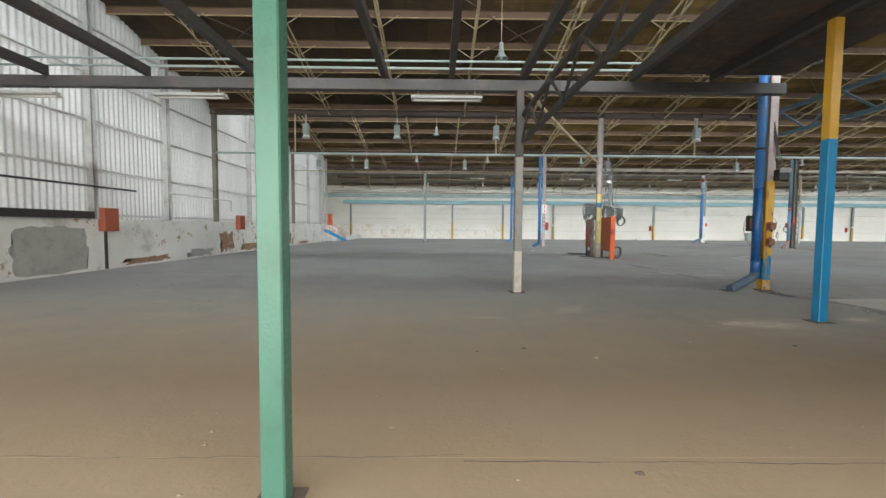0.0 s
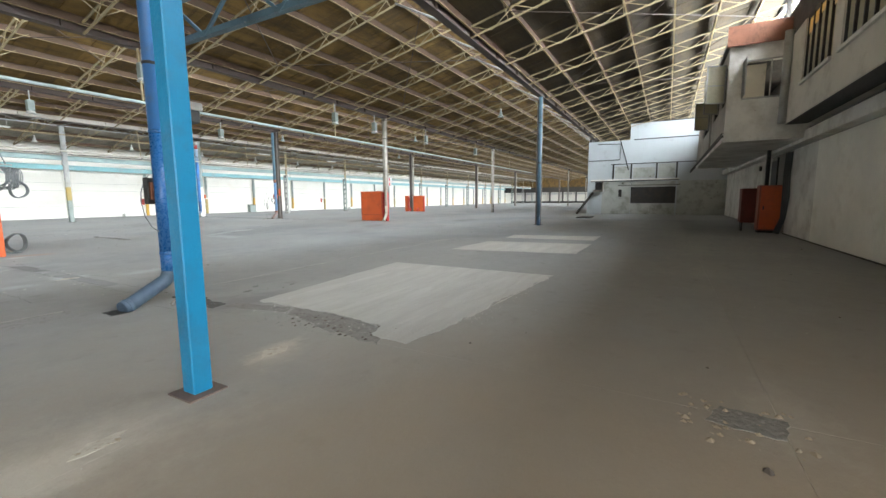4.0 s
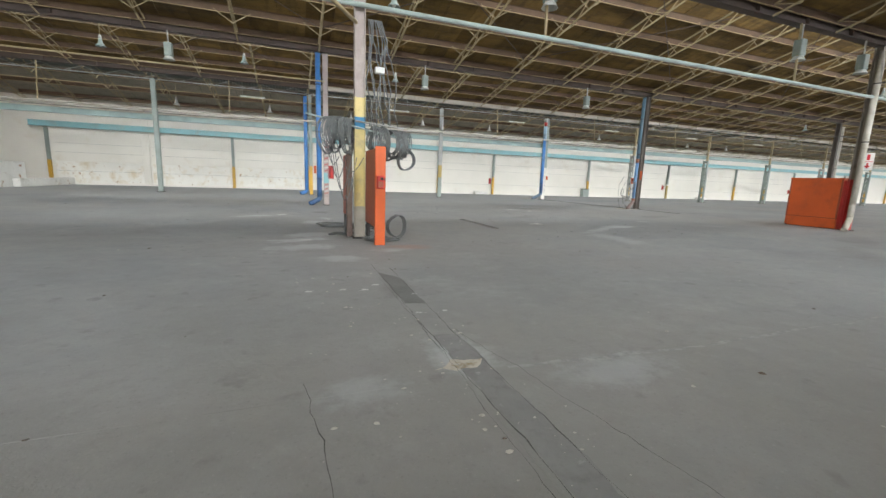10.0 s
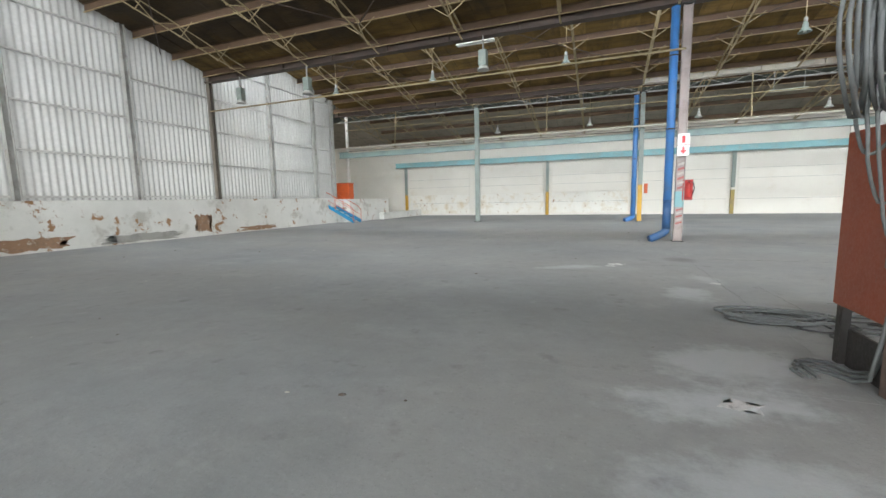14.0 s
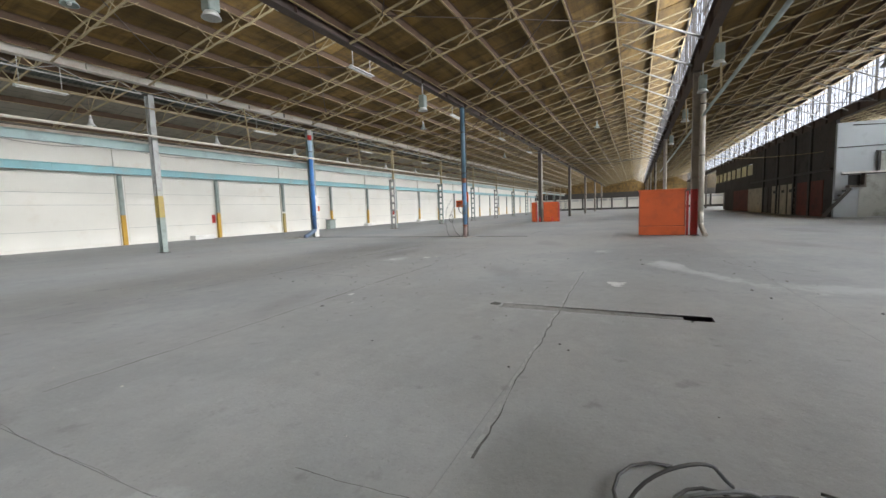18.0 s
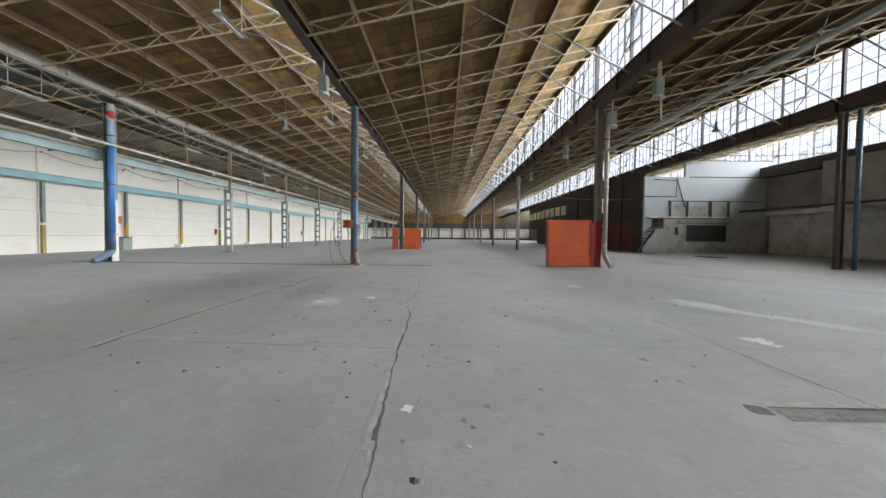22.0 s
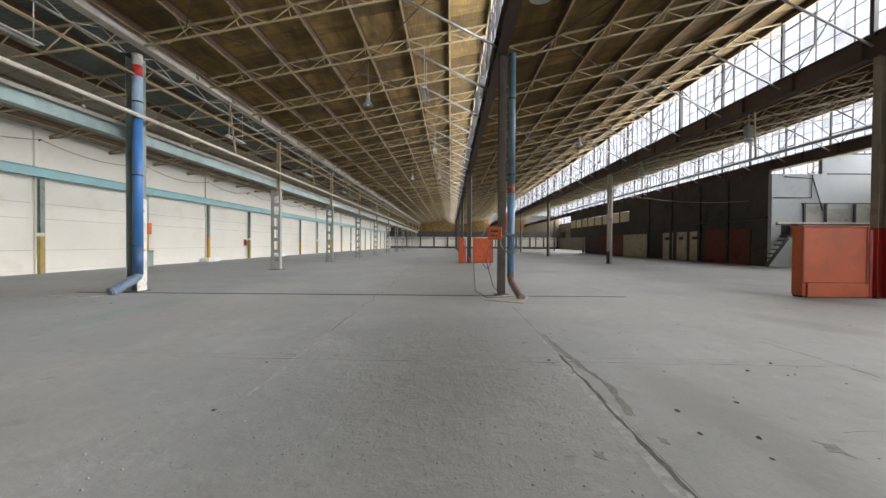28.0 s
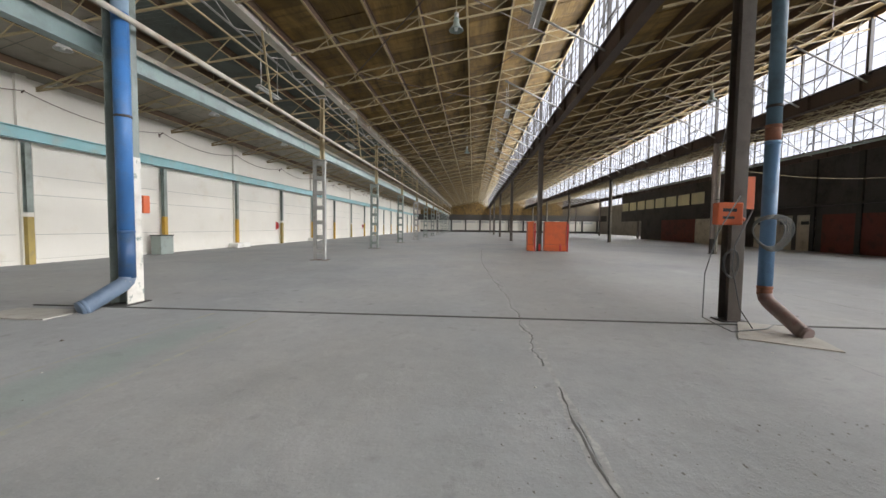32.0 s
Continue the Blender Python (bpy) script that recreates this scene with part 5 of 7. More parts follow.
for x in XS:
    solid("hanger", beam(B(), (x + 4.6, 40.44, 4.82), (x + 4.6, 40.72, 6.935), 0.05, 0.05), M["steel_pale"], "pale steel hanger between beam and girder", "hanger", "hangers")
    if x < 50:
        solid("hanger", beam(B(), (x + 4.6, 20.22, 4.75), (x + 4.6, 20.28, 6.56), 0.05, 0.05), M["steel_pale"], "pale steel hanger between pipe and girder", "hanger", "hangers")

long_pipe([(XW - 0.02, 10.75, 5.05), (9.0, 10.75, 5.08), (9.62, 10.46, 5.08)], 0.025, M["crane_beam"], "thin pale pipe below the first valley")
long_pipe([(XW - 0.02, 10.9, 5.28), (9.1, 10.9, 5.3), (9.66, 10.46, 5.3)], 0.025, M["crane_beam"], "thin pale pipe below the first valley")
M["tar"] = mk("tar", (0.010, 0.005, 0.004), (0.024, 0.008, 0.006), None, 0.95, coarse=0.8)
M["tar"].node_tree.nodes["Principled BSDF"].inputs["Specular IOR Level"].default_value = 0.1
# ==== canopy frame in the south-west corner
can = thing("canopy", "dark steel canopy frame on posts, partly roofed with dark sheet", "canopy", at=(0, 0, 0))
part("edge_beam", bx(B(), XW + 0.1, 9.5, 9.82, 9.98, 4.28, 4.5), M["steel_dark"], can)
for x in (-6.0, -3.9, -1.7, 1.0, 2.4, 3.9, 6.2, 7.9):
    part("rafter", bx(B(), x - 0.06, x + 0.06, 0.35, 9.82, 4.5, 4.68), M["steel_dark"], can)
M["sheet_rusty"] = mk("sheet_rusty", (0.045, 0.032, 0.026), (0.10, 0.052, 0.03), (0.02, 0.018, 0.016), 0.85, fine=7, coarse=0.8)
for k in range(3):
    part("roof_sheet", bx(B(), 6.3 + 1.085 * k, 7.375 + 1.085 * k, 1.25, 9.95, 4.7 + 0.006 * (k % 2), 4.74 + 0.006 * (k % 2)), M["sheet_rusty"], can)
def truss(x0, y0, x1, y1, zb, zt, n, m, parent):
    p0, p1 = Vector((x0, y0, 0)), Vector((x1, y1, 0))
    bm = B()
    angle_bar(bm, (x0, y0, zb), (x1, y1, zb), 0.07)
    part("bottom_chord", bm, m, parent)
    bm = B()
    angle_bar(bm, (x0, y0, zt), (x1, y1, zt), 0.07)
    part("top_chord", bm, m, parent)
    for k in range(n):
        a, c = p0.lerp(p1, k / n), p0.lerp(p1, (k + 1) / n)
        za, zc = (zb, zt) if k % 2 == 0 else (zt, zb)
        part("diagonal", beam(B(), (a.x, a.y, za), (c.x, c.y, zc), 0.035, 0.035), m, parent)
tb = thing("lattice_beam", "dull blue lattice beam between column and south wall", "beam", at=(0, 0, 0))
truss(9.62, 1.2, 9.62, 10.1, 3.45, 3.98, 13, M["blue_teal"], tb)
tb2 = thing("lattice_beam", "dark steel lattice beam under the canopy", "beam", at=(0, 0, 0))
truss(3.89, 1.2, 3.89, 9.8, 3.2, 3.75, 12, M["steel_dark"], tb2)
def canopy_post(x, y, bands, label, s=0.12):
    c = thing("canopy_post", label, "post", "canopy posts", (x, y, 0))
    for z0, z1, m in bands:
        part("shaft", bevelled(bx(B(), -s / 2, s / 2, -s / 2, s / 2, z0, z1), 0.008), m, c)
    part("base_plate", bx(B(), -s * 1.0, s * 1.0, -s * 1.0, s * 1.0, 0, 0.012), M["pipe_rusty"], c)
canopy_post(1.335, 3.12, [(0.012, 4.5, M["mint"])], "mint green square steel post", 0.12)
canopy_post(3.86, 9.9, [(0.012, 0.9, M["pipe_cream"]), (0.9, 2.9, M["steel_dull"]), (2.9, 4.28, M["steel_dark"])], "grey steel post with a whitewashed foot", 0.16)
canopy_post(7.965, 7.2, [(0.012, 2.75, M["blue_light"]), (2.75, 4.5, M["yellow"])], "bright blue post with a yellow top", 0.14)

# ==== orange boards and machine post
mach = thing("cable_stand", "orange steel panels with coiled cables at a column", "machine stand", at=(9.70, 20.3, 0))
part("panel", bevelled(bx(B(), 0.14, 0.24, -1.02, 0.06, 0.36, 1.9), 0.01), M["orange_dull"], mach)
part("panel_foot", bx(B(), 0.16, 0.22, -0.1, 0.04, 0.0, 0.36), M["steel_dark"], mach)
part("panel", bevelled(bx(B(), -0.24, -0.16, 0.26, 0.95, 0.47, 1.82), 0.008), M["orange_dull"], mach)
part("edge_channel", bevelled(bx(B(), -0.25, -0.13, 0.16, 0.257, 0.0, 1.9), 0.006), M["pipe_rusty"], mach, "rusty upright channel")
part("cross_brace", bevelled(bx(B(), -0.27, -0.252, 0.12, 0.3, 0.86, 0.93), 0.004), M["steel_dull"], mach)
part("foot_post", bx(B(), -0.23, -0.17, 0.82, 0.9, 0.0, 0.47), M["steel_dark"], mach)
part("foot_plate", bx(B(), -0.19, -0.17, 0.3, 0.8, 0.0, 0.3), M["steel_dark"], mach)
ep = part("end_post", bevelled(bx(B(), 0.14, 0.345, -1.1, -1.022, 0.0, 1.94), 0.008), M["orange"], mach)
sw = part("switch_box", bevelled(bx(B(), 0.16, 0.30, -1.19, -1.102, 1.13, 1.38), 0.015), M["red"], mach)
part("switch_cover", bevelled(bx(B(), 0.18, 0.28, -1.205, -1.19, 1.16, 1.27), 0.006), M["orange_dull"], sw)
part("knob", tube(B(), [(0.25, -1.19, 1.32), (0.25, -1.225, 1.32)], 0.028, 12), M["black"], sw)
part("lever", tube(B(), [(0.30, -1.15, 1.3), (0.33, -1.15, 1.33)], 0.012, 8), M["black"], sw)

def board_cabinet(x, y0, y1, h, label):
    c = thing("orange_cabinet", label, "cabinet", "orange cabinets", (x, (y0 + y1) / 2, 0))
    w = (y1 - y0) / 2
    part("body", bevelled(bx(B(), -0.18, 0.18, -w, w, 0.04, h - 0.05), 0.012), M["orange"], c)
    part("top", bevelled(bx(B(), -0.21, 0.21, -w - 0.03, w + 0.03, h - 0.05, h), 0.012), M["orange"], c)
    part("plinth", bx(B(), -0.15, 0.15, -w + 0.03, w - 0.03, 0.0, 0.04), M["black"], c)
    part("base_board", bevelled(bx(B(), -0.215, -0.18, -w, w - 0.12, 0.02, 0.38), 0.006), M["orange"], c)
    part("edge_strip", bevelled(bx(B(), -0.2, -0.18, -w, -w + 0.05, 0.38, h - 0.05), 0.004), M["orange_dull"], c)
    part("edge_strip", bevelled(bx(B(), -0.2, -0.18, w - 0.05, w, 0.38, h - 0.05), 0.004), M["orange_dull"], c)
    part("seam", bx(B(), -0.186, -0.18, -w + 0.05, w - 0.05, 0.40, 0.415), M["black"], c)
    part("corner_post", bevelled(bx(B(), -0.2, -0.08, -w - 0.11, -w - 0.02, 0.0, h - 0.1), 0.008), M["red"], c)
    return c
board_cabinet(28.15, 20.65, 22.4, 1.95, "tall orange steel cabinet beside a column")
board_cabinet(46.85, 28.95, 30.3, 1.82, "orange steel cabinet beside a column")
board_cabinet(46.7, 30.95, 31.35, 1.82, "narrow orange steel cabinet beside a column")

# ==== white block and dark rooms beyond it
blk = tagged(new("white_block_house"), "white rendered block house with a railed gallery", "building", kind="structure")
X0 = 44.4
part("front_wall", bx(B(), X0, X0 + 0.3, 0.3, 3.7, 0, 6.2), M["white_block"], blk)
part("front_wall", bx(B(), X0, X0 + 0.3, 7.0, 10.5, 0, 6.2), M["white_block"], blk)
part("front_wall", bx(B(), X0, X0 + 0.3, 3.7, 7.0, 2.3, 6.2), M["white_block"], blk)
part("front_wall", bx(B(), X0, X0 + 0.3, 3.7, 7.0, 0, 0.95), M["white_block"], blk)
part("opening_shutter", bx(B(), X0 + 0.12, X0 + 0.16, 3.7, 7.0, 0.95, 2.3), M["steel_dark"], blk)
part("parapet", bx(B(), X0, X0 + 0.3, 0.3, 7.2, 6.2, 7.5), M["white_block"], blk)
part("ledge", bx(B(), X0 - 0.16, X0, 3.5, 10.2, 2.86, 2.98), M["stained_wall"], blk)
part("ledge_shadow_strip", bx(B(), X0 - 0.14, X0 - 0.001, 3.5, 10.2, 2.8, 2.858), M["steel_dark"], blk)
for y in (3.7, 5.13, 7.02, 8.42):
    part("rail_post", bx(B(), X0 - 0.15, X0 - 0.05, y - 0.06, y + 0.06, 2.98, 4.2), M["steel_dark"], blk)
part("hand_rail", bx(B(), X0 - 0.13, X0 - 0.07, 0.9, 8.6, 4.2, 4.26), M["steel_dark"], blk)
part("stair_landing", bx(B(), X0 - 0.6, X0 - 0.02, 9.15, 9.95, 1.95, 2.1), M["steel_brown"], blk)
part("landing_side", bx(B(), X0 - 0.55, X0 - 0.02, 9.15, 9.22, 2.1, 2.84), M["steel_brown"], blk)
part("dark_doorway", bx(B(), X0 - 0.016, X0 - 0.001, 9.25, 9.85, 2.1, 2.78), M["black"], blk)
for k in range(6):
    part("step", bx(B(), X0 - 0.6, X0 - 0.05, 9.95 + 0.2 * k, 10.15 + 0.2 * k, 1.7 - 0.29 * k, 1.78 - 0.29 * k), M["steel_dark"], blk)
part("stringer", beam(B(), (X0 - 0.62, 9.9, 1.9), (X0 - 0.62, 11.25, 0.05), 0.05, 0.2), M["steel_dark"], blk)
part("pipe_frame", tube(B(), [(X0 - 0.05, 9.75, 6.0), (X0 - 0.05, 7.9, 5.9), (X0 - 0.05, 7.95, 4.6), (X0 - 0.05, 10.45, 4.6)], 0.03, 6), M["steel_dark"], blk)
part("slanted_rod", tube(B(), [(X0 - 0.05, 7.93, 6.15), (X0 - 0.12, 7.25, 3.75)], 0.035, 6), M["steel_dark"], blk)
part("coping_line", bx(B(), X0 - 0.02, X0 - 0.001, 0.9, 6.9, 6.16, 6.24), M["steel_dark"], blk)
part("vent", bx(B(), X0 - 0.05, X0 - 0.015, 7.7, 7.95, 1.5, 2.1), M["steel_dark"], blk)
part("band", bx(B(), X0 - 0.05, X0 - 0.015, 3.4, 8.0, 2.4, 2.5), M["steel_dull"], blk)
M["block_low"] = mk("block_low", (0.42, 0.43, 0.40), (0.24, 0.245, 0.21), (0.16, 0.15, 0.12), 0.8, fine=5, coarse=0.5, dirt_at=(0.48, 0.66), worn_at=(0.64, 0.7))
for y0, y1, z0, z1 in ((0.3, 3.6, 0.02, 2.75), (3.72, 6.98, 0.02, 0.94), (3.72, 6.98, 2.31, 2.75), (7.02, 9.28, 0.02, 2.75)):
    part("lower_render", bx(B(), X0 - 0.014, X0, y0, y1, z0, z1), M["block_low"], blk)
for y0, y1, z1 in ((3.8, 5.0, 4.15), (5.25, 6.9, 3.9), (7.15, 8.3, 4.05)):
    part("recess_panel", bevelled(bx(B(), X0 - 0.02, X0 - 0.001, y0, y1, 3.05, z1), 0.006), M["block_low"], blk)
part("roof_edge", bx(B(), X0 - 0.06, X0 + 0.36, 0.3, 7.26, 7.5, 7.56), M["steel_dark"], blk)
dk = tagged(new("dark_rooms"), "dark partition with cream and dark red doors", "partition", kind="structure")
part("wall", bx(B(), X0 + 0.3, 66.0, 10.3, 10.5, 2.6, 6.5), M["dark_wall"], dk)
part("wall", bx(B(), 66.0, 90.0, 10.3, 10.5, 2.6, 4.2), M["dark_wall"], dk)
part("wall", bx(B(), 66.0, 90.0, 10.3, 10.5, 5.5, 6.5), M["dark_wall"], dk)
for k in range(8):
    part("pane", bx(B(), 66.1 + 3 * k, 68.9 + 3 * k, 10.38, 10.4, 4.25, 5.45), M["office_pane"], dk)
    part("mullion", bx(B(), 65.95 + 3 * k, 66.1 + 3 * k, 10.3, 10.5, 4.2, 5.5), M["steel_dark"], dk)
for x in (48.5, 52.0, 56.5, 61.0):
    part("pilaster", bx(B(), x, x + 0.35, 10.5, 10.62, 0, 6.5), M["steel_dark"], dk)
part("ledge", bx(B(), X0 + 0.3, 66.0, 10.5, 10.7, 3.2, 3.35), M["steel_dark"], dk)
part("wall", bx(B(), X0 + 0.3, 46.2, 10.3, 10.5, 0, 2.6), M["dark_wall"], dk)
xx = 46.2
for wd, m in ((5.2, "red_brown"), (0.6, "dark_wall"), (1.6, "cream"), (0.5, "dark_wall"), (1.6, "cream"), (0.7, "dark_wall"), (1.8, "cream"), (1.4, "dark_wall"), (2.0, "steel_dark"), (6, "cream"), (8, "red_brown"), (6.4, "dark_wall")):
    part("door" if m in ("cream", "red_brown") else "pier", bx(B(), xx, xx + wd, 10.3, 10.5 + (0.04 if m != "dark_wall" else 0), 0, 2.6), M[m], dk)
    if m == "cream" and wd < 3:
        part("vent", bx(B(), xx + wd * 0.3, xx + wd * 0.75, 10.54, 10.56, 1.9, 2.15), M["black"], dk)
    xx += wd

# ==== west platform with blue stair
plat = tagged(new("loading_platform"), "white concrete platform in the corner recess", "platform", kind="structure")
part("deck", bevelled(bx(B(), XW - 7.7, -7.3, 39.35, 44.5, 0, 1.5), 0.03), M["dado"], plat)
part("deck", bevelled(bx(B(), -7.3, -6.9, 43.0, YN, 0, 0.5), 0.03), M["dado"], plat)
st = thing("metal_stair", "bright blue steel stair with red rails", "stair", at=(-7.6, 38.9, 0))
for s in (-0.4, 0.4):
    part("stringer", beam(B(), (-1.5, s, 1.45), (1.1, s, 0.1), 0.04, 0.2), M["blue_light"], st)
for k in range(7):
    u = (k + 0.5) / 7
    part("tread", bx(B(), -1.5 + 2.6 * u - 0.12, -1.5 + 2.6 * u + 0.12, -0.38, 0.38, 1.45 - 1.35 * u - 0.02, 1.45 - 1.35 * u + 0.02), M["blue_light"], st)
for s in (-0.43, 0.43):
    part("hand_rail", tube(B(), [(-2.0, s, 2.35), (-1.5, s, 2.3), (0.9, s, 1.05), (1.1, s, 0.85), (1.1, s, 0.1)], 0.02, 8), M["orange"], st)
    part("mid_rail", tube(B(), [(-1.5, s, 1.85), (1.0, s, 0.55)], 0.014, 8), M["orange"], st)
    for u in (0.1, 0.5):
        part("baluster", tube(B(), [(-1.5 + 2.6 * u, s, 1.45 - 1.35 * u), (-1.5 + 2.6 * u, s, 2.3 - 1.3 * u)], 0.016, 8), M["orange"], st)
obx = thing("orange_box", "orange steel box standing on the platform", "box", at=(-9.0, 41.0, 1.5))
part("body", bevelled(bx(B(), -0.75, 0.75, -0.3, 0.3, 0.0, 1.05), 0.02), M["orange"], obx)
part("lid", bevelled(bx(B(), -0.77, 0.77, -0.32, 0.32, 1.05, 1.1), 0.01), M["orange"], obx)
solid("white_pole", tube(B(), [(-9.4, 42.5, 1.5), (-9.4, 42.5, 7.3)], 0.11, 12), M["white_paint"], "white painted round pole on the platform", "pole")

# ==== floor repairs, cracks and litter
M["patch"] = mk("patch", (0.50, 0.49, 0.46), (0.445, 0.435, 0.405), (0.58, 0.57, 0.54), 0.85, bump=0.5, fine=30, coarse=1.6, worn_at=(0.62, 0.7), dirt_at=(0.5, 0.66), stretch=(0.35, 2.2, 1.0))
M["trench_fill"] = mk("trench_fill", (0.27, 0.272, 0.268), (0.20, 0.20, 0.197), (0.36, 0.36, 0.355), 0.9, bump=0.4, fine=20, coarse=3, worn_at=(0.62, 0.70))
M["trench_dark"] = mk("trench_dark", (0.185, 0.186, 0.182), (0.145, 0.145, 0.142), None, 0.9, bump=0.3, fine=30, coarse=2)
M["lime_warm"] = mk("lime_warm", (0.58, 0.54, 0.46), (0.42, 0.37, 0.29), (0.36, 0.29, 0.2), 0.9, fine=30, coarse=6, worn_at=(0.52, 0.62))
M["lime"] = mk("lime", (0.62, 0.62, 0.61), (0.45, 0.45, 0.44), (0.34, 0.345, 0.345), 0.9, fine=30, coarse=6, worn_at=(0.52, 0.62))
M["patch_rough"] = mk("patch_rough", (0.25, 0.24, 0.22), (0.15, 0.145, 0.135), (0.38, 0.37, 0.34), 0.9, bump=0.6, fine=26, coarse=5, worn_at=(0.58, 0.66))
M["crack"] = mk("crack", (0.095, 0.093, 0.09), (0.15, 0.145, 0.135), None, 0.95, fine=60, coarse=4)
M["chip_pale"] = mk("chip_pale", (0.55, 0.53, 0.48), (0.4, 0.38, 0.33), None, 0.9, coarse=9)
M["dust_edge"] = mk("dust_edge", (0.38, 0.38, 0.37), (0.27, 0.272, 0.27), None, 0.9, fine=20, coarse=4, dirt_at=(0.42, 0.58))
M["chip_earth"] = mk("chip_earth", (0.36, 0.30, 0.22), (0.26, 0.21, 0.15), None, 0.9, coarse=9)
M["chip_dust"] = mk("chip_dust", (0.30, 0.295, 0.28), (0.2, 0.195, 0.185), None, 0.9, coarse=6)
M["channel_dirt"] = mk("channel_dirt", (0.21, 0.205, 0.195), (0.14, 0.137, 0.13), (0.29, 0.283, 0.265), 0.95, bump=0.6, fine=26, coarse=5)
M["chip_dark"] = mk("chip_dark", (0.12, 0.10, 0.085), (0.2, 0.15, 0.1), None, 0.9, coarse=9)

def ragged(corners, rag, h, seed, z=0.0):
    """A thin slab with a broken outline."""
    rr = random.Random(seed)
    pts = []
    n = len(corners)
    for i in range(n):
        a, c, amount = Vector(corners[i]), Vector(corners[(i + 1) % n]), rag[i]
        m = max(2, int((c - a).length / 0.05))
        d = (c - a).normalized()
        nn = Vector((-d.y, d.x))
        w = 0.0
        for k in range(m):
            w = 0.75 * w + rr.uniform(-1, 1) * amount
            pts.append(a.lerp(c, k / m) + nn * w * (1 if k else 0))
    bm = B()
    low = [bm.verts.new((p.x, p.y, z)) for p in pts]
    cx = sum((p for p in pts), Vector((0, 0))) / len(pts)
    top = [bm.verts.new((p.x + (cx.x - p.x) * 0.006, p.y + (cx.y - p.y) * 0.006, z + h)) for p in pts]
    for k in range(len(pts)):
        bm.faces.new((low[k], low[(k + 1) % len(pts)], top[(k + 1) % len(pts)], top[k]))
    f = bm.faces.new(top)
    bmesh.ops.triangulate(bm, faces=[f])
    return bm
part("repair_patch", ragged([(9.85, 6.95), (9.55, 6.85), (9.5, 6.4), (10.3, 6.25), (13.7, 6.0), (13.75, 9.5), (10.0, 9.2), (10.0, 7.9)], [0.022, 0.016, 0.016, 0.03, 0.014, 0.01, 0.028, 0.034], 0.006, 3), M["patch"], floor, "pale concrete repair with a broken edge")
part("broken_hollow", ragged([(9.96, 8.5), (9.92, 7.2), (9.66, 6.74), (9.34, 6.62), (9.42, 7.3), (9.72, 8.3)], [0.02, 0.02, 0.02, 0.03, 0.04, 0.03], 0.0022, 33), M["patch_rough"], floor, "crumbled hollow along the repair")
part("broken_hollow", ragged([(9.56, 9.36), (9.76, 9.34), (9.95, 8.52), (9.74, 8.4)], [0.015, 0.015, 0.015, 0.02], 0.0022, 34), M["patch_rough"], floor)
part("repair_patch", ragged([(16.4, 9.5), (16.9, 6.2), (19.3, 6.2), (18.9, 9.4)], [0.015, 0.012, 0.012, 0.015], 0.005, 5), M["patch"], floor)
part("repair_patch", ragged([(20.3, 9.3), (20.5, 6.3), (22.1, 6.3), (21.5, 9.4)], [0.015, 0.012, 0.012, 0.015], 0.005, 6), M["patch"], floor)

def crack(pts, w, seed, jit=0.03, gap=0.0, z=0.003):
    """A broken dark seam along a line: a ribbon of uneven width."""
    rr = random.Random(seed)
    bm = B()
    line = []
    for a, c in zip(pts, pts[1:]):
        a, c = Vector(a), Vector(c)
        n = max(2, int((c - a).length / 0.07))
        line += [a.lerp(c, k / n) for k in range(n)]
    line.append(Vector(pts[-1]))
    prev, off, ww = None, 0.0, w
    for i, p in enumerate(line):
        d = (line[min(i + 1, len(line) - 1)] - line[max(0, i - 1)]).normalized()
        nn = Vector((-d.y, d.x))
        off = 0.8 * off + rr.uniform(-1, 1) * jit * 0.5
        ww = 0.6 * ww + 0.4 * w * rr.uniform(0.3, 1.2) * (0.0 if rr.random() < gap else 1.0) + 0.0004
        a, c = p + nn * (off + ww / 2), p + nn * (off - ww / 2)
        cur = (bm.verts.new((a.x, a.y, z)), bm.verts.new((c.x, c.y, z)))
        if prev:
            bm.faces.new((prev[0], cur[0], cur[1], prev[1]))
        prev = cur
    return bm
for i, (pts, w, m, gap, z) in enumerate((([(13.7, 5.99), (12.0, 6.11), (10.3, 6.24)], 0.05, "chip_pale", 0.6, 0.0068), ([(10.03, 9.0), (10.02, 7.9), (9.9, 7.1)], 0.035, "chip_pale", 0.6, 0.0068),
        ([(9.93, 7.8), (9.8, 6.98), (9.6, 6.82)], 0.03, "channel_dirt", 0.5, 0.0024), ([(13.78, 6.1), (13.8, 7.5), (13.78, 9.4)], 0.05, "dust_edge", 0.4, 0.0024))):
    part("crumbled_edge", crack(pts, w, 150 + i, 0.012, gap, z), M[m], floor)
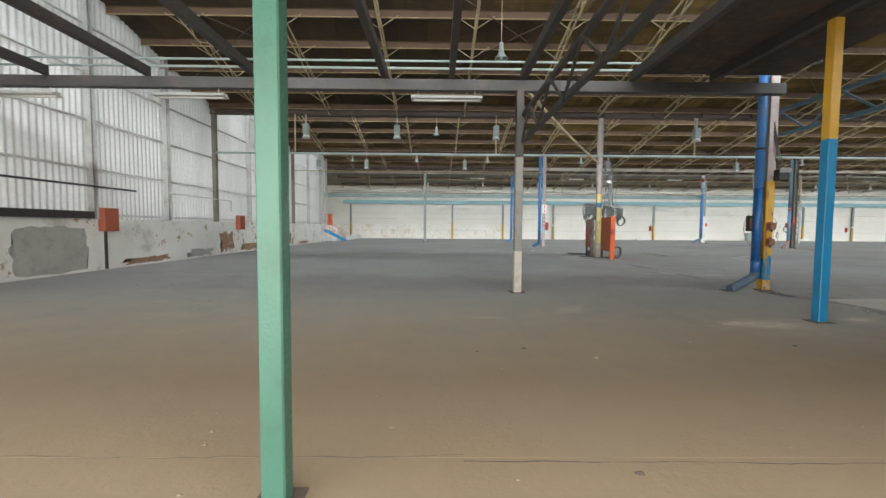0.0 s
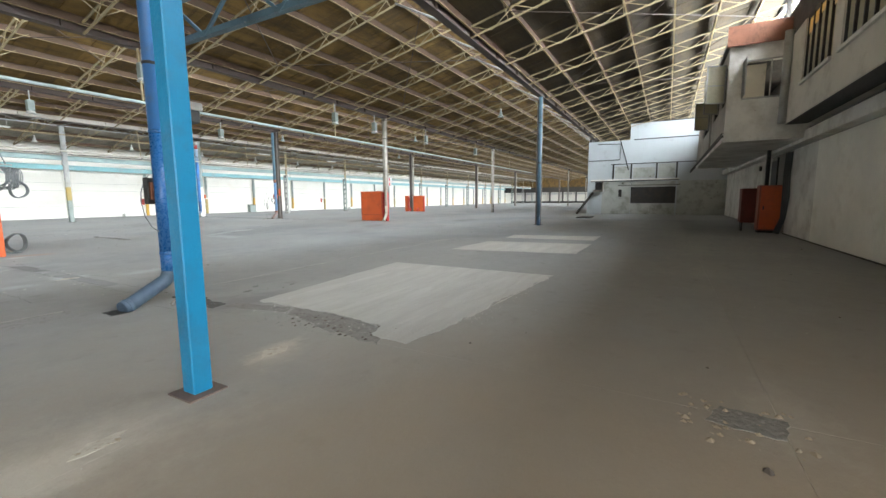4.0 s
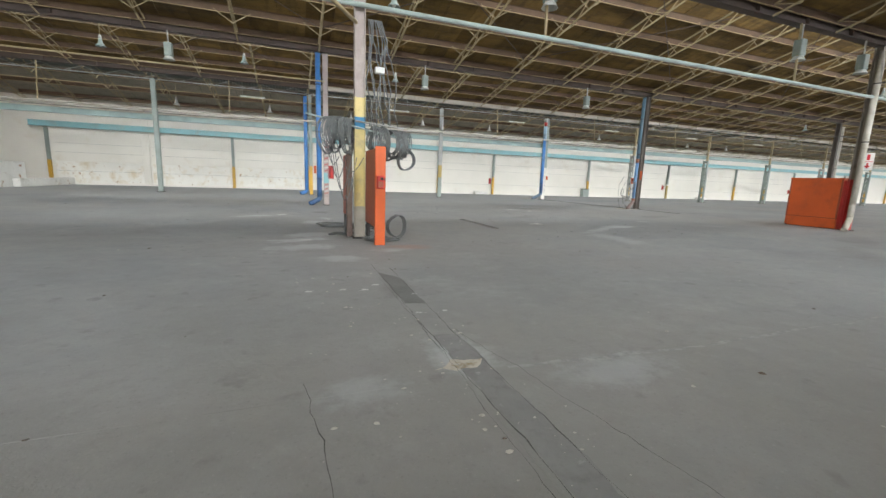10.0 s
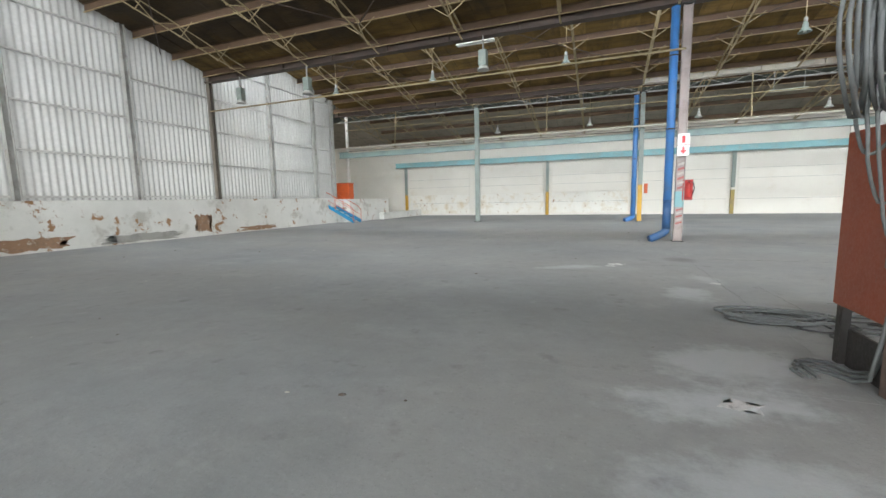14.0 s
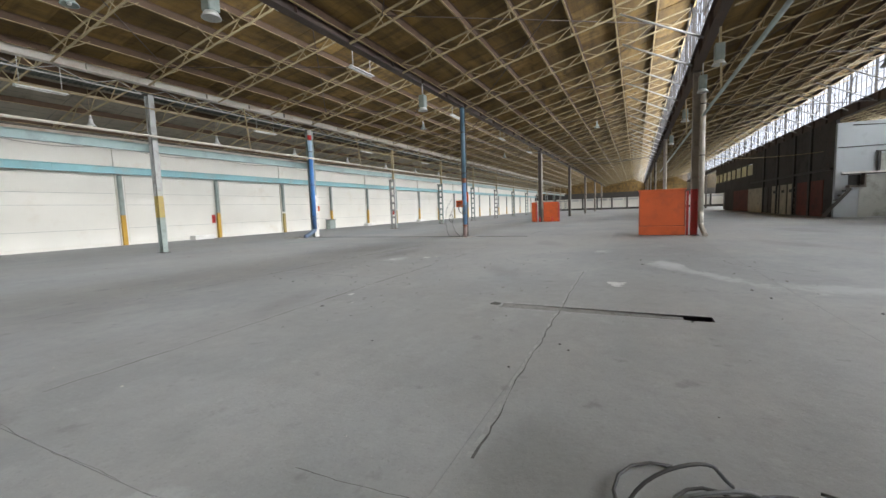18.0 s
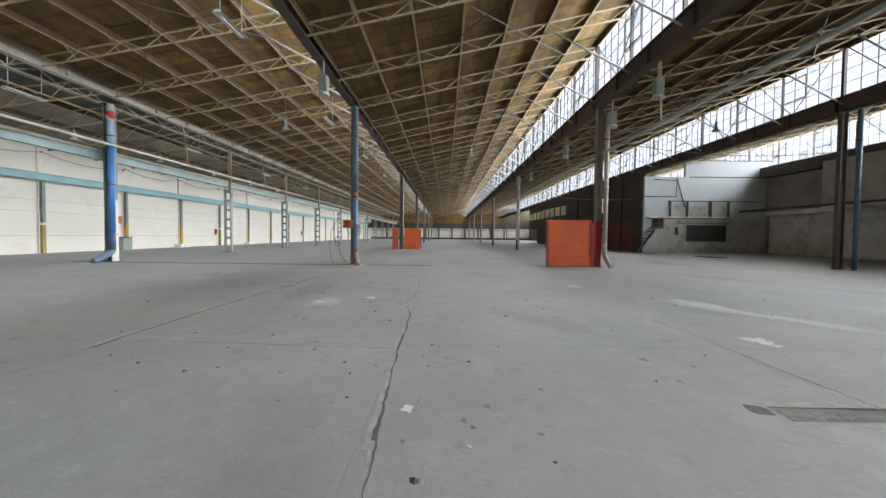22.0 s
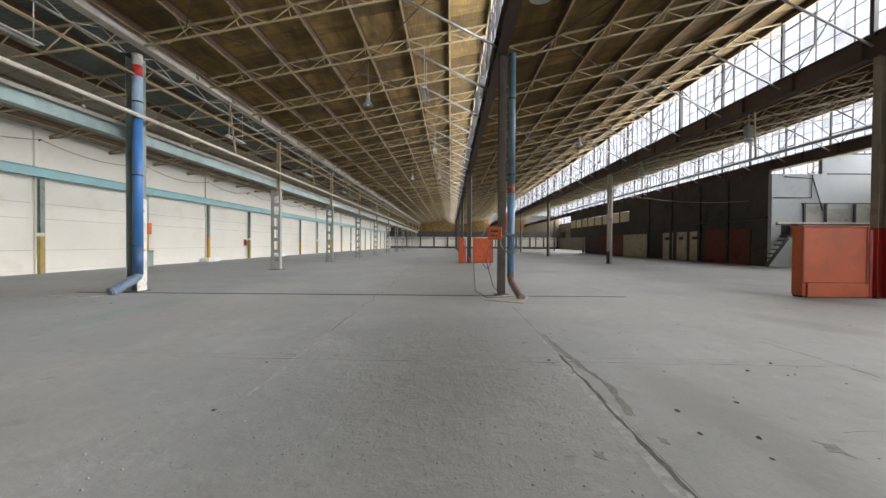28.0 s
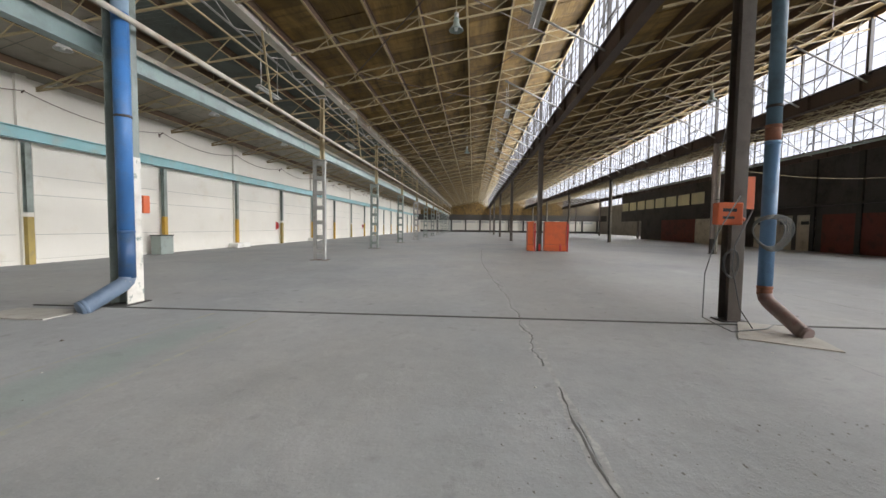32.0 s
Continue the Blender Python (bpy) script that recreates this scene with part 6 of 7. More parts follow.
CR = (([(23.2, 33.85), (24.2, 33.88), (24.95, 33.85)], 0.035, 0.015, 0.2), ([(9.8, 26.95), (11.5, 27.0), (13.4, 27.1)], 0.02, 0.02, 0.2), ([(9.6, 30.4), (12.5, 30.5), (15.3, 30.5)], 0.02, 0.03, 0.35), ([(13.4, 27.1), (15.45, 27.2), (17.5, 27.22)], 0.044, 0.02, 0.2), ([(17.45, 27.24), (18.6, 27.4), (19.2, 27.3)], 0.015, 0.03, 0.3), ([(19.2, 27.32), (20.2, 27.3), (22.8, 27.42)], 0.02, 0.03, 0.25),
      ([(10.3, 23.32), (11.6, 23.38), (13.76, 23.42)], 0.024, 0.02, 0.3), ([(13.93, 23.42), (15.4, 23.47), (17.2, 23.5)], 0.02, 0.02, 0.3), ([(15.45, 27.2), (15.5, 28.3), (15.6, 30.0)], 0.02, 0.02, 0.25),
      ([(15.3, 30.52), (16.8, 30.55), (18.9, 30.59), (21.9, 30.55)], 0.06, 0.02, 0.1), ([(19.85, 29.0), (20.0, 27.3), (20.25, 25.1)], 0.014, 0.02, 0.4), ([(25.5, 33.9), (28.3, 33.9), (32.5, 33.95)], 0.03, 0.06, 0.35),
      ([(21.55, 27.6), (21.6, 29.4), (21.6, 30.6), (21.57, 32.8), (21.65, 34.85)], 0.034, 0.03, 0.5), ([(2.3, 3.5), (4.9, 3.48), (6.2, 3.52), (7.7, 3.52)], 0.014, 0.014, 0.45), ([(-0.5, 3.55), (0.6, 3.55), (2.3, 3.55)], 0.008, 0.02, 0.6),
      ([(9.4, 10.8), (9.36, 12.0), (9.4, 13.4), (9.45, 16.6)], 0.011, 0.03, 0.65), ([(8.4, 11.9), (8.48, 12.6), (8.36, 13.8)], 0.010, 0.04, 0.65), ([(10.2, 11.4), (9.95, 13.0), (9.7, 14.5)], 0.008, 0.03, 0.65),
      ([(28.2, 27.42), (30.0, 27.5), (32.3, 27.5)], 0.03, 0.03, 0.2), ([(16.2, 19.0), (18.9, 20.6), (21.5, 20.9)], 0.012, 0.04, 0.5), ([(9.4, 22.9), (9.4, 25.7), (9.45, 28.2)], 0.007, 0.02, 0.6), ([(9.9, 22.6), (9.85, 24.2)], 0.01, 0.02, 0.3),
      ([(9.15, 10.2), (9.16, 9.68), (9.2, 9.2)], 0.008, 0.012, 0.5), ([(29.8, 22.0), (33.0, 22.2), (40.0, 22.4)], 0.03, 0.03, 0.3), ([(31.0, 34.0), (38.0, 34.3), (47.0, 34.1)], 0.03, 0.06, 0.3))
for i, (pts, w, jit, gap) in enumerate(CR):
    part("crack", crack(pts, w * 0.8, 50 + i, jit, gap), M["crack"], floor)
    if w >= 0.02:
        part("crumbled_edge", crack([(a + 0.012, c + 0.025) for a, c in pts], w * 1.5, 50 + i, jit, gap * 0.6, 0.0015), M["dust_edge"], floor)
part("pit_hole", ragged([(13.84, 24.30), (13.98, 24.29), (14.02, 24.41), (13.90, 24.44)], [0.02] * 4, 0.002, 140), M["black"], floor)
part("pit_lip", crack([(14.02, 21.5), (14.03, 23.0), (14.02, 24.3)], 0.09, 141, 0.02, 0.1, 0.0018), M["dust_edge"], floor)
part("pit_lip", crack([(13.69, 21.6), (13.69, 23.0), (13.70, 24.3)], 0.05, 142, 0.02, 0.2, 0.0018), M["dust_edge"], floor)
# dirt-filled channel with dusty lips, and worn pits in the slab
part("dirt_channel", crack([(20.1, 30.46), (20.9, 30.38), (21.6, 30.46), (22.2, 30.51), (23.1, 30.52)], 0.09, 120, 0.03, 0.15, 0.0026), M["channel_dirt"], floor, "joint filled with dark dirt")
part("dust_lip", crack([(15.3, 30.60), (16.9, 30.62), (19.0, 30.66), (21.9, 30.63)], 0.085, 121, 0.02, 0.12, 0.0021), M["dust_edge"], floor)
part("dust_lip", crack([(20.1, 30.56), (21.6, 30.56), (23.0, 30.60)], 0.05, 122, 0.02, 0.3, 0.0021), M["dust_edge"], floor)
part("dust_lip", crack([(20.4, 33.82), (22.1, 33.83), (24.3, 33.83), (27.5, 33.87)], 0.075, 123, 0.02, 0.2, 0.0021), M["dust_edge"], floor)
part("dust_lip", crack([(5.9, 3.545), (6.3, 3.56), (6.9, 3.55)], 0.07, 124, 0.015, 0.1, 0.0021), M["chip_earth"], floor)
part("dust_lip", crack([(13.3, 27.14), (14.3, 27.16), (15.6, 27.19)], 0.045, 125, 0.015, 0.15, 0.0021), M["dust_edge"], floor)
pits = random.Random(31)
for x, y, s_ in ((14.27, 25.88, 0.04), (15.13, 24.62, 0.07), (14.91, 24.24, 0.05), (14.51, 24.61, 0.05), (13.93, 26.36, 0.04), (13.4, 26.93, 0.03), (13.52, 26.06, 0.03), (14.84, 26.83, 0.03), (13.7, 26.54, 0.04), (13.6, 26.49, 0.03),
               (13.98, 27.93, 0.02), (15.14, 26.9, 0.02), (18.75, 31.03, 0.09), (19.48, 30.95, 0.07), (18.53, 28.08, 0.06), (16.66, 29.1, 0.03), (16.95, 28.78, 0.06), (19.6, 29.3, 0.12), (19.68, 30.42, 0.06), (18.32, 27.5, 0.09), (17.4, 31.4, 0.04),
               (5.7, 3.1, 0.035), (7.07, 4.15, 0.05), (6.84, 3.09, 0.06), (5.98, 2.47, 0.05), (5.56, 3.42, 0.03), (10.3, 9.9, 0.09), (10.6, 10.1, 0.07), (11.0, 9.7, 0.06)):
    part("worn_pit", ragged([(x - s_, y - s_ * 0.4), (x + s_ * 0.5, y - s_ * 0.6), (x + s_, y + s_ * 0.3), (x - s_ * 0.3, y + s_ * 0.6)], [s_ * 0.25] * 4, 0.0014, pits.randrange(999)), M["chip_earth" if y < 5 else "channel_dirt"], floor)
for x, y, s_ in ((9.27, 16.19, 0.04), (8.86, 16.04, 0.035), (8.47, 16.05, 0.04), (9.1, 15.98, 0.05), (9.64, 15.68, 0.03), (9.78, 15.01, 0.025), (9.49, 15.01, 0.03), (13.35, 26.52, 0.02), (18.48, 29.01, 0.09), (13.86, 26.95, 0.06)):
    part("lime_splash", ragged([(x - s_ * 1.3, y - s_ * 0.5), (x + s_ * 0.8, y - s_ * 0.8), (x + s_ * 1.2, y + s_ * 0.4), (x - s_ * 0.4, y + s_ * 0.8)], [s_ * 0.35] * 4, 0.0022, pits.randrange(999)), M["lime"], floor)
part("floor_rail", bx(B(), 27.68, 27.74, 27.25, 42.2, 0.0, 0.012), M["crack"], floor, "thin dark steel strip across the floor")
for i, (pts, w) in enumerate((([(10.0, 10.82), (12.4, 10.88), (15.4, 10.95), (20.0, 10.95)], 0.05), ([(5.6, 11.0), (7.4, 11.0), (8.45, 10.98)], 0.06))):
    part("pale_joint", crack(pts, w, 95 + i, 0.02, 0.25, 0.002), M["chip_pale"], floor)
    part("crack", crack([(a, c - 0.035) for a, c in pts], w * 0.4, 97 + i, 0.02, 0.3), M["crack"], floor)
for k, (x, y, s) in enumerate(((8.0, 25.88, 0.12), (7.88, 25.64, 0.07), (15.93, 22.8, 0.15), (19.0, 28.15, 0.09), (8.56, 20.1, 0.1), (9.35, 24.3, 0.06))):
    part("lime_splash", ragged([(x - s * 1.5, y - s * 0.6), (x + s * 0.9, y - s), (x + s * 1.4, y + s * 0.5), (x - s * 0.4, y + s)], [s * 0.45] * 4, 0.0025, 60 + k), M["lime"], floor, "dried lime splash")
M["lane_paint"] = mk("lane_paint", (0.33, 0.325, 0.27), (0.29, 0.295, 0.29), (0.42, 0.38, 0.22), 0.85, fine=14, coarse=3, dirt_at=(0.4, 0.55))
part("lane_line", crack([(22.5, 37.8), (27.4, 37.87)], 0.08, 91, 0.0, 0.25), M["lane_paint"], floor)
part("lane_line", crack([(22.5, 39.0), (27.5, 38.8)], 0.08, 92, 0.0, 0.25), M["lane_paint"], floor)
part("trench", ragged([(9.40, 10.2), (9.72, 10.2), (9.63, 9.42), (9.42, 9.38)], [0.02, 0.03, 0.03, 0.02], 0.004, 15), M["crack"], floor)
part("foot_hole", ragged([(8.62, 10.16), (8.86, 10.14), (8.88, 10.40), (8.64, 10.42)], [0.02] * 4, 0.004, 16), M["black"], floor)
part("floor_plate", ragged([(26.36, 30.22), (27.6, 29.85), (27.9, 30.5), (26.86, 31.12)], [0.004] * 4, 0.014, 18), M["dust"], floor, "loose grey plate at the column foot")
part("floor_plate", bx(B(), 26.7, 27.4, 40.9, 42.1, 0.0, 0.02), M["dust"], floor)
part("drain_cover", bx(B(), 36.5, 38.6, 9.0, 9.9, 0.0, 0.05), M["black"], floor)

def litter(n, area, sizes, material, seed, label):
    rr = random.Random(seed)
    bm = B()
    for _ in range(n):
        x, y = rr.uniform(area[0], area[1]), rr.uniform(area[2], area[3])
        s = rr.choice(sizes) * rr.uniform(0.6, 1.3)
        k = 6
        ring = [(x + s * rr.uniform(0.6, 1.2) * math.cos(2 * math.pi * i / k), y + s * 0.8 * rr.uniform(0.6, 1.2) * math.sin(2 * math.pi * i / k)) for i in range(k)]
        low = [bm.verts.new((a, c, 0.0)) for a, c in ring]
        top = bm.verts.new((x + rr.uniform(-0.3, 0.3) * s, y, s * rr.uniform(0.25, 0.6)))
        for i in range(k):
            bm.faces.new((low[i], low[(i + 1) % k], top))
    return solid("litter", bm, material, label, "debris", kind="stuff")
litter(260, (-6, 30, 1, 40), (0.008, 0.012, 0.02), M["chip_pale"], 1, "scattered pale crumbs of concrete on the floor")
litter(240, (-6, 30, 1, 40), (0.01, 0.015, 0.03), M["chip_dark"], 2, "scattered dark crumbs on the floor")
litter(420, (9.3, 9.98, 6.3, 8.4), (0.004, 0.008, 0.014), M["chip_dust"], 3, "rubble along the broken edge of the repair")
litter(110, (9.6, 10.06, 6.8, 8.8), (0.004, 0.008, 0.016), M["chip_pale"], 26, "pale crumbs along the broken edge of the repair")
litter(130, (10.2, 13.6, 5.98, 6.28), (0.004, 0.009, 0.016), M["chip_pale"], 27, "pale flakes along the straight edge of the repair")
litter(90, (9.4, 9.9, 6.7, 8.2), (0.008, 0.014, 0.024), M["chip_dark"], 28, "dark clods in the hollow beside the repair")
litter(220, (9.41, 9.64, 9.42, 10.2), (0.006, 0.011, 0.02), M["chip_dark"], 24, "dark dirt clods in the open trench")
litter(120, (9.41, 9.64, 9.42, 10.2), (0.006, 0.012, 0.022), M["chip_dust"], 4, "rubble in the trench at the pipe")
litter(80, (14, 24, 27.2, 31), (0.01, 0.018, 0.03), M["crack"], 5, "dark chipped pits in the concrete")
litter(80, (11, 21, 19.5, 27), (0.01, 0.018, 0.03), M["crack"], 6, "dark chipped pits in the concrete")
litter(1500, (18.5, 24.5, 30.8, 34.5), (0.005, 0.008, 0.014), M["chip_dust"], 8, "gritty crumbled concrete on the worn floor")
litter(45, (0, 8, 2.2, 5.5), (0.012, 0.02, 0.03), M["chip_earth"], 7, "pale lumps of mortar on the dusty floor")

# ==== cables on the machine column
def loop_pts(c, r, sag, ax, turns, rr, n=18):
    """Points of a hanging coil in the plane spanned by ax and z."""
    out = []
    a = Vector(ax).normalized()
    side = a.cross(Vector((0, 0, 1)))
    for k in range(int(n * turns) + 1):
        t = 2 * math.pi * k / n
        rad = r * (1 + 0.06 * math.sin(3 * t + c[0] * 9))
        out.append(Vector(c) + a * (rad * math.sin(t)) + Vector((0, 0, rad * sag * math.cos(t))) + side * (0.035 * k / n + 0.01 * math.sin(2 * t)))
    return out
rr = random.Random(8)
part("hook_bar", tube(B(), [(-1.10, -0.1, 2.58), (1.05, -0.1, 2.16)], 0.018, 8), M["crane_beam"], mach)
part("cross_bar", tube(B(), [(-0.1, -0.1, 2.5), (0.95, -0.1, 2.42)], 0.018, 8), M["steel_grey"], mach)
for k in range(17):
    x = -0.72 + 0.58 * k / 17 + rr.uniform(-0.02, 0.02)
    r = rr.uniform(0.2, 0.36)
    z = 2.54 - r * 1.05
    part("cable_coil", tube(B(), loop_pts((x, -0.1 + rr.uniform(-0.06, 0.06), z), r, 1.05, (rr.uniform(0.25, 0.9), 1, 0), rr.choice((2, 3)), rr), 0.012, 6), M["cable"], mach)
for k in range(16):
    x = 0.22 + 0.85 * k / 16 + rr.uniform(-0.03, 0.03)
    r = rr.uniform(0.16, 0.3)
    z = 2.42 - 0.12 * (x) - r
    part("cable_coil", tube(B(), loop_pts((x, -0.1 + rr.uniform(-0.08, 0.08), z), r, 1.1, (rr.uniform(-0.6, 0.6), 1, 0), rr.choice((2, 3)), rr), 0.012, 6), M["cable"], mach)
part("cable_coil", tube(B(), loop_pts((0.98, -0.1, 1.75), 0.2, 1.15, (1, 0.2, 0), 4, rr), 0.013, 6), M["cable"], mach)
for k in range(11):
    x0, x1 = 0.15 + 0.045 * k, 0.12 + 0.06 * k + rr.uniform(-0.06, 0.06)
    pts = [(x0 * 0.6 + 0.08, -0.05, 4.55)] + [(x0 + (x1 - x0) * q / 9 + rr.uniform(-0.03, 0.03) + 0.05 * math.sin(q * 0.8 + k), -0.08 + rr.uniform(-0.03, 0.03), 4.35 - 0.2 * q) for q in range(1, 9)] + [(x1 + 0.05, -0.1, 2.42)]
    part("hanging_cable", tube(B(), pts, 0.012, 6), M["cable"], mach)
part("junction_box", bevelled(bx(B(), 0.3, 0.5, -0.16, -0.04, 3.5, 3.62), 0.01), M["lamp_shade"], mach)
for k in range(5):
    x = -0.70 + 0.05 * k
    pts = []
    dx, low = 0.30 + 0.06 * k + rr.uniform(-0.05, 0.05), (1.75, 1.45, 1.2, 0.98, 1.6)[k]
    for i in range(13):
        u = i / 12
        pts.append((x + dx * u, -0.12 + 0.12 * math.sin(3 * u) + rr.uniform(-0.01, 0.01), 2.05 - (2.05 - low) * math.sin(math.pi * u) - 0.3 * u))
    part("hanging_cable", tube(B(), pts, 0.010, 6), M["cable"], mach)
for k in range(3):
    x = -0.2 + 0.05 * k
    pts = [(x, 0.12, 1.3), (x - 0.03, 0.2, 1.0), (x - 0.06, 0.25, 0.4), (x - 0.08, 0.3 + 0.08 * k, 0.08), (x - 0.12, 0.4 + 0.1 * k, 0.02), (x - 0.2, 0.55 + 0.12 * k, 0.015), (x - 0.32, 0.62 + 0.1 * k, 0.015), (x - 0.42, 0.55 + 0.1 * k, 0.015), (x - 0.4, 0.42, 0.015)]
    part("hanging_cable", tube(B(), pts, 0.014, 6), M["cable"], mach)
def floor_coil(c, r, turns, m, parent, seed, flat=0.5, rad=0.013):
    q = random.Random(seed)
    pts = []
    for k in range(int(16 * turns) + 1):
        t = 2 * math.pi * k / 16
        rr_ = r * (1 + 0.25 * math.sin(0.37 * t + seed))
        pts.append((c[0] + rr_ * math.cos(t) + 0.12 * math.sin(t * 0.29 + seed), c[1] + flat * rr_ * math.sin(t) + 0.08 * math.cos(t * 0.31), rad + 0.012 * (k / 16) + 0.015 * abs(math.sin(t * 0.7))))
    part("floor_cable", tube(B(), pts, rad, 6), m, parent)
floor_coil((-0.25, 2.0, 0), 0.42, 6, M["cable"], mach, 2)
floor_coil((0.12, 0.5, 0), 0.2, 4, M["cable"], mach, 3, 0.7)
floor_coil((0.35, -0.55, 0), 0.26, 5, M["cable"], mach, 4, 0.8)
part("cable_coil", tube(B(), loop_pts((0.72, -0.35, 0.3), 0.24, 1.0, (1, 0.4, 0), 4, rr), 0.013, 6), M["cable"], mach)
pile = thing("cable_pile", "tangle of dark cables lying on the floor", "cables", at=(10.05, 22.15, 0))
for i, (cx, cy, r, t, m) in enumerate(((0.12, 0.1, 0.28, 1.4, "cable_dark"), (0.02, -0.3, 0.3, 2.0, "cable_dark"), (0.16, -0.35, 0.26, 2.0, "cable"), (-0.62, 0.3, 0.17, 1.4, "cable_dark"), (-0.35, 0.0, 0.24, 1.6, "cable_dark"))):
    floor_coil((cx, cy, 0), r, t, M[m], pile, 20 + i, 0.8, 0.009)
for i, (x0, y0, x1, y1, h) in enumerate(((0.05, 0.42, 0.5, -0.1, 0.2), (0.02, 0.38, 0.45, -0.25, 0.12), (-0.75, 0.25, -0.2, -0.05, 0.08), (0.15, 0.3, 0.52, -0.35, 0.05), (0.2, 0.25, 0.5, -0.4, 0.03))):
    pts = [(x0 + (x1 - x0) * k / 16, y0 + (y1 - y0) * k / 16 + 0.03 * math.sin(k * 0.5), 0.01 + h * math.sin(math.pi * k / 16)) for k in range(17)]
    part("loose_cable", tube(B(), pts, 0.009, 6), M["cable" if i == 1 else "cable_dark"], pile)

# ==== signs, extinguishers, boxes on columns
M["sign_white"] = mk("sign_white", (0.80, 0.79, 0.78), (0.6, 0.58, 0.55), None, 0.4, coarse=3)
M["sign_red"] = mk("sign_red", (0.62, 0.04, 0.05), (0.5, 0.05, 0.05), None, 0.4, coarse=3)
def fire_sign(x, y, z0, turn=0.0):
    s = thing("fire_sign", "white sign with a red extinguisher pictogram and arrow", "sign", "fire signs", pose(x, y, z0, 0, 0, turn))
    part("board", bevelled(bx(B(), -0.15, 0.15, -0.008, 0.008, 0, 0.62), 0.003), M["sign_white"], s)
    part("divider", bx(B(), -0.15, 0.15, -0.011, -0.008, 0.3, 0.315), M["sign_red"], s)
    part("pictogram", bevelled(bx(B(), -0.04, 0.04, -0.012, -0.0081, 0.36, 0.56), 0.0015), M["sign_red"], s)
    bm = B()
    bx(bm, -0.025, 0.025, -0.012, -0.0081, 0.15, 0.26)
    v = [bm.verts.new(c) for c in ((-0.09, -0.0121, 0.16), (0.09, -0.0121, 0.16), (0.0, -0.0121, 0.05))]
    bm.faces.new(v)
    part("arrow", bm, M["sign_red"], s)
def extinguisher(x, y, z, turn=0.0, plate=True):
    e = thing("fire_extinguisher", "red fire extinguisher hung on a red board", "extinguisher", "fire extinguishers", pose(x, y, z, 0, 0, turn))
    if plate:
        part("board", bevelled(bx(B(), -0.13, 0.13, 0.08, 0.1, -0.08, 0.5), 0.004), M["red"], e)
    part("cylinder", lathe(B(), [(0.06, 0.0), (0.07, 0.02), (0.07, 0.34), (0.05, 0.4), (0.022, 0.43)], 16), M["red"], e)
    part("valve", lathe(B(), [(0.02, 0.43), (0.025, 0.47)], 10), M["black"], e)
    part("hose", tube(B(), [(0.02, 0, 0.45), (0.12, 0, 0.4), (0.15, 0, 0.25), (0.11, 0, 0.08)], 0.012, 6), M["black"], e)
fire_sign(9.80, 30.46, 2.44)
fire_sign(28.15, 20.15, 2.25, -75)
extinguisher(9.98, 30.5, 1.28)
M["stripe_red"] = mk("stripe_red", (0.42, 0.13, 0.12), (0.32, 0.16, 0.14), (0.4, 0.34, 0.31), 0.6, fine=18, coarse=4)
M["stripe_white"] = mk("stripe_white", (0.52, 0.50, 0.46), (0.38, 0.35, 0.32), (0.4, 0.34, 0.31), 0.6, fine=18, coarse=4)
def stripes(col_x, y, z0, z1, n, w):
    c = thing("warning_stripes", "faded red and white warning stripes on the column", "stripes", at=(col_x, y, 0))
    for k in range(n):
        a = z0 + (z1 - z0) * k / n
        h = (z1 - z0) / n / 2
        bm = B()
        v = [bm.verts.new(q) for q in ((-w / 2, 0, a), (w / 2, 0, a + 0.05), (w / 2, 0, a + h + 0.05), (-w / 2, 0, a + h))]
        f = bm.faces.new(v)
        ext = bmesh.ops.extrude_face_region(bm, geom=[f])
        for q in ext["geom"]:
            if isinstance(q, bmesh.types.BMVert):
                q.co.y -= 0.004
        part("stripe", bm, M["stripe_red"] if k % 2 == 0 else M["stripe_white"], c)
stripes(9.78, 30.52, 1.5, 2.3, 6, 0.16)
stripes(9.78, 30.52, 0.5, 0.98, 5, 0.16)
def switch_box(x, y, z, w, d, h, m, label, turn=0.0):
    s = thing("switch_box", label, "switch box", "switch boxes", pose(x, y, z, 0, 0, turn))
    part("back_plate", bx(B(), -w * 0.62, w * 0.62, 0.0, 0.012, -h * 0.15, h * 1.15), m, s)
    b0 = part("box", bevelled(bx(B(), -w / 2, w / 2, -d, 0, 0, h), 0.015, 2), m, s)
    part("lid", bevelled(bx(B(), -w * 0.44, w * 0.44, -d - 0.015, -d, h * 0.1, h * 0.9), 0.006), m, b0)
    part("gland", tube(B(), [(0, -d / 2, 0), (0, -d / 2, -0.05)], 0.022, 10), M["steel_dark"], b0)
M["cord"] = mk("cord", (0.24, 0.20, 0.17), (0.30, 0.16, 0.12), None, 0.6, coarse=6)
solid("hanging_cable", tube(B(), [(9.58, 10.23, 0.9), (9.62, 10.2, 0.6), (9.6, 10.14, 0.3), (9.63, 10.02, 0.1), (9.55, 9.9, 0.02), (9.5, 9.75, 0.02)], 0.008, 6), M["cord"], "loose brown cord at the column foot", "cable")
switch_box(9.665, 10.275, 1.40, 0.125, 0.09, 0.155, M["rust"], "rusty red switch box on the yellow column")
switch_box(9.655, 10.275, 1.045, 0.13, 0.09, 0.145, M["rust"], "small rusty switch box on the yellow column")
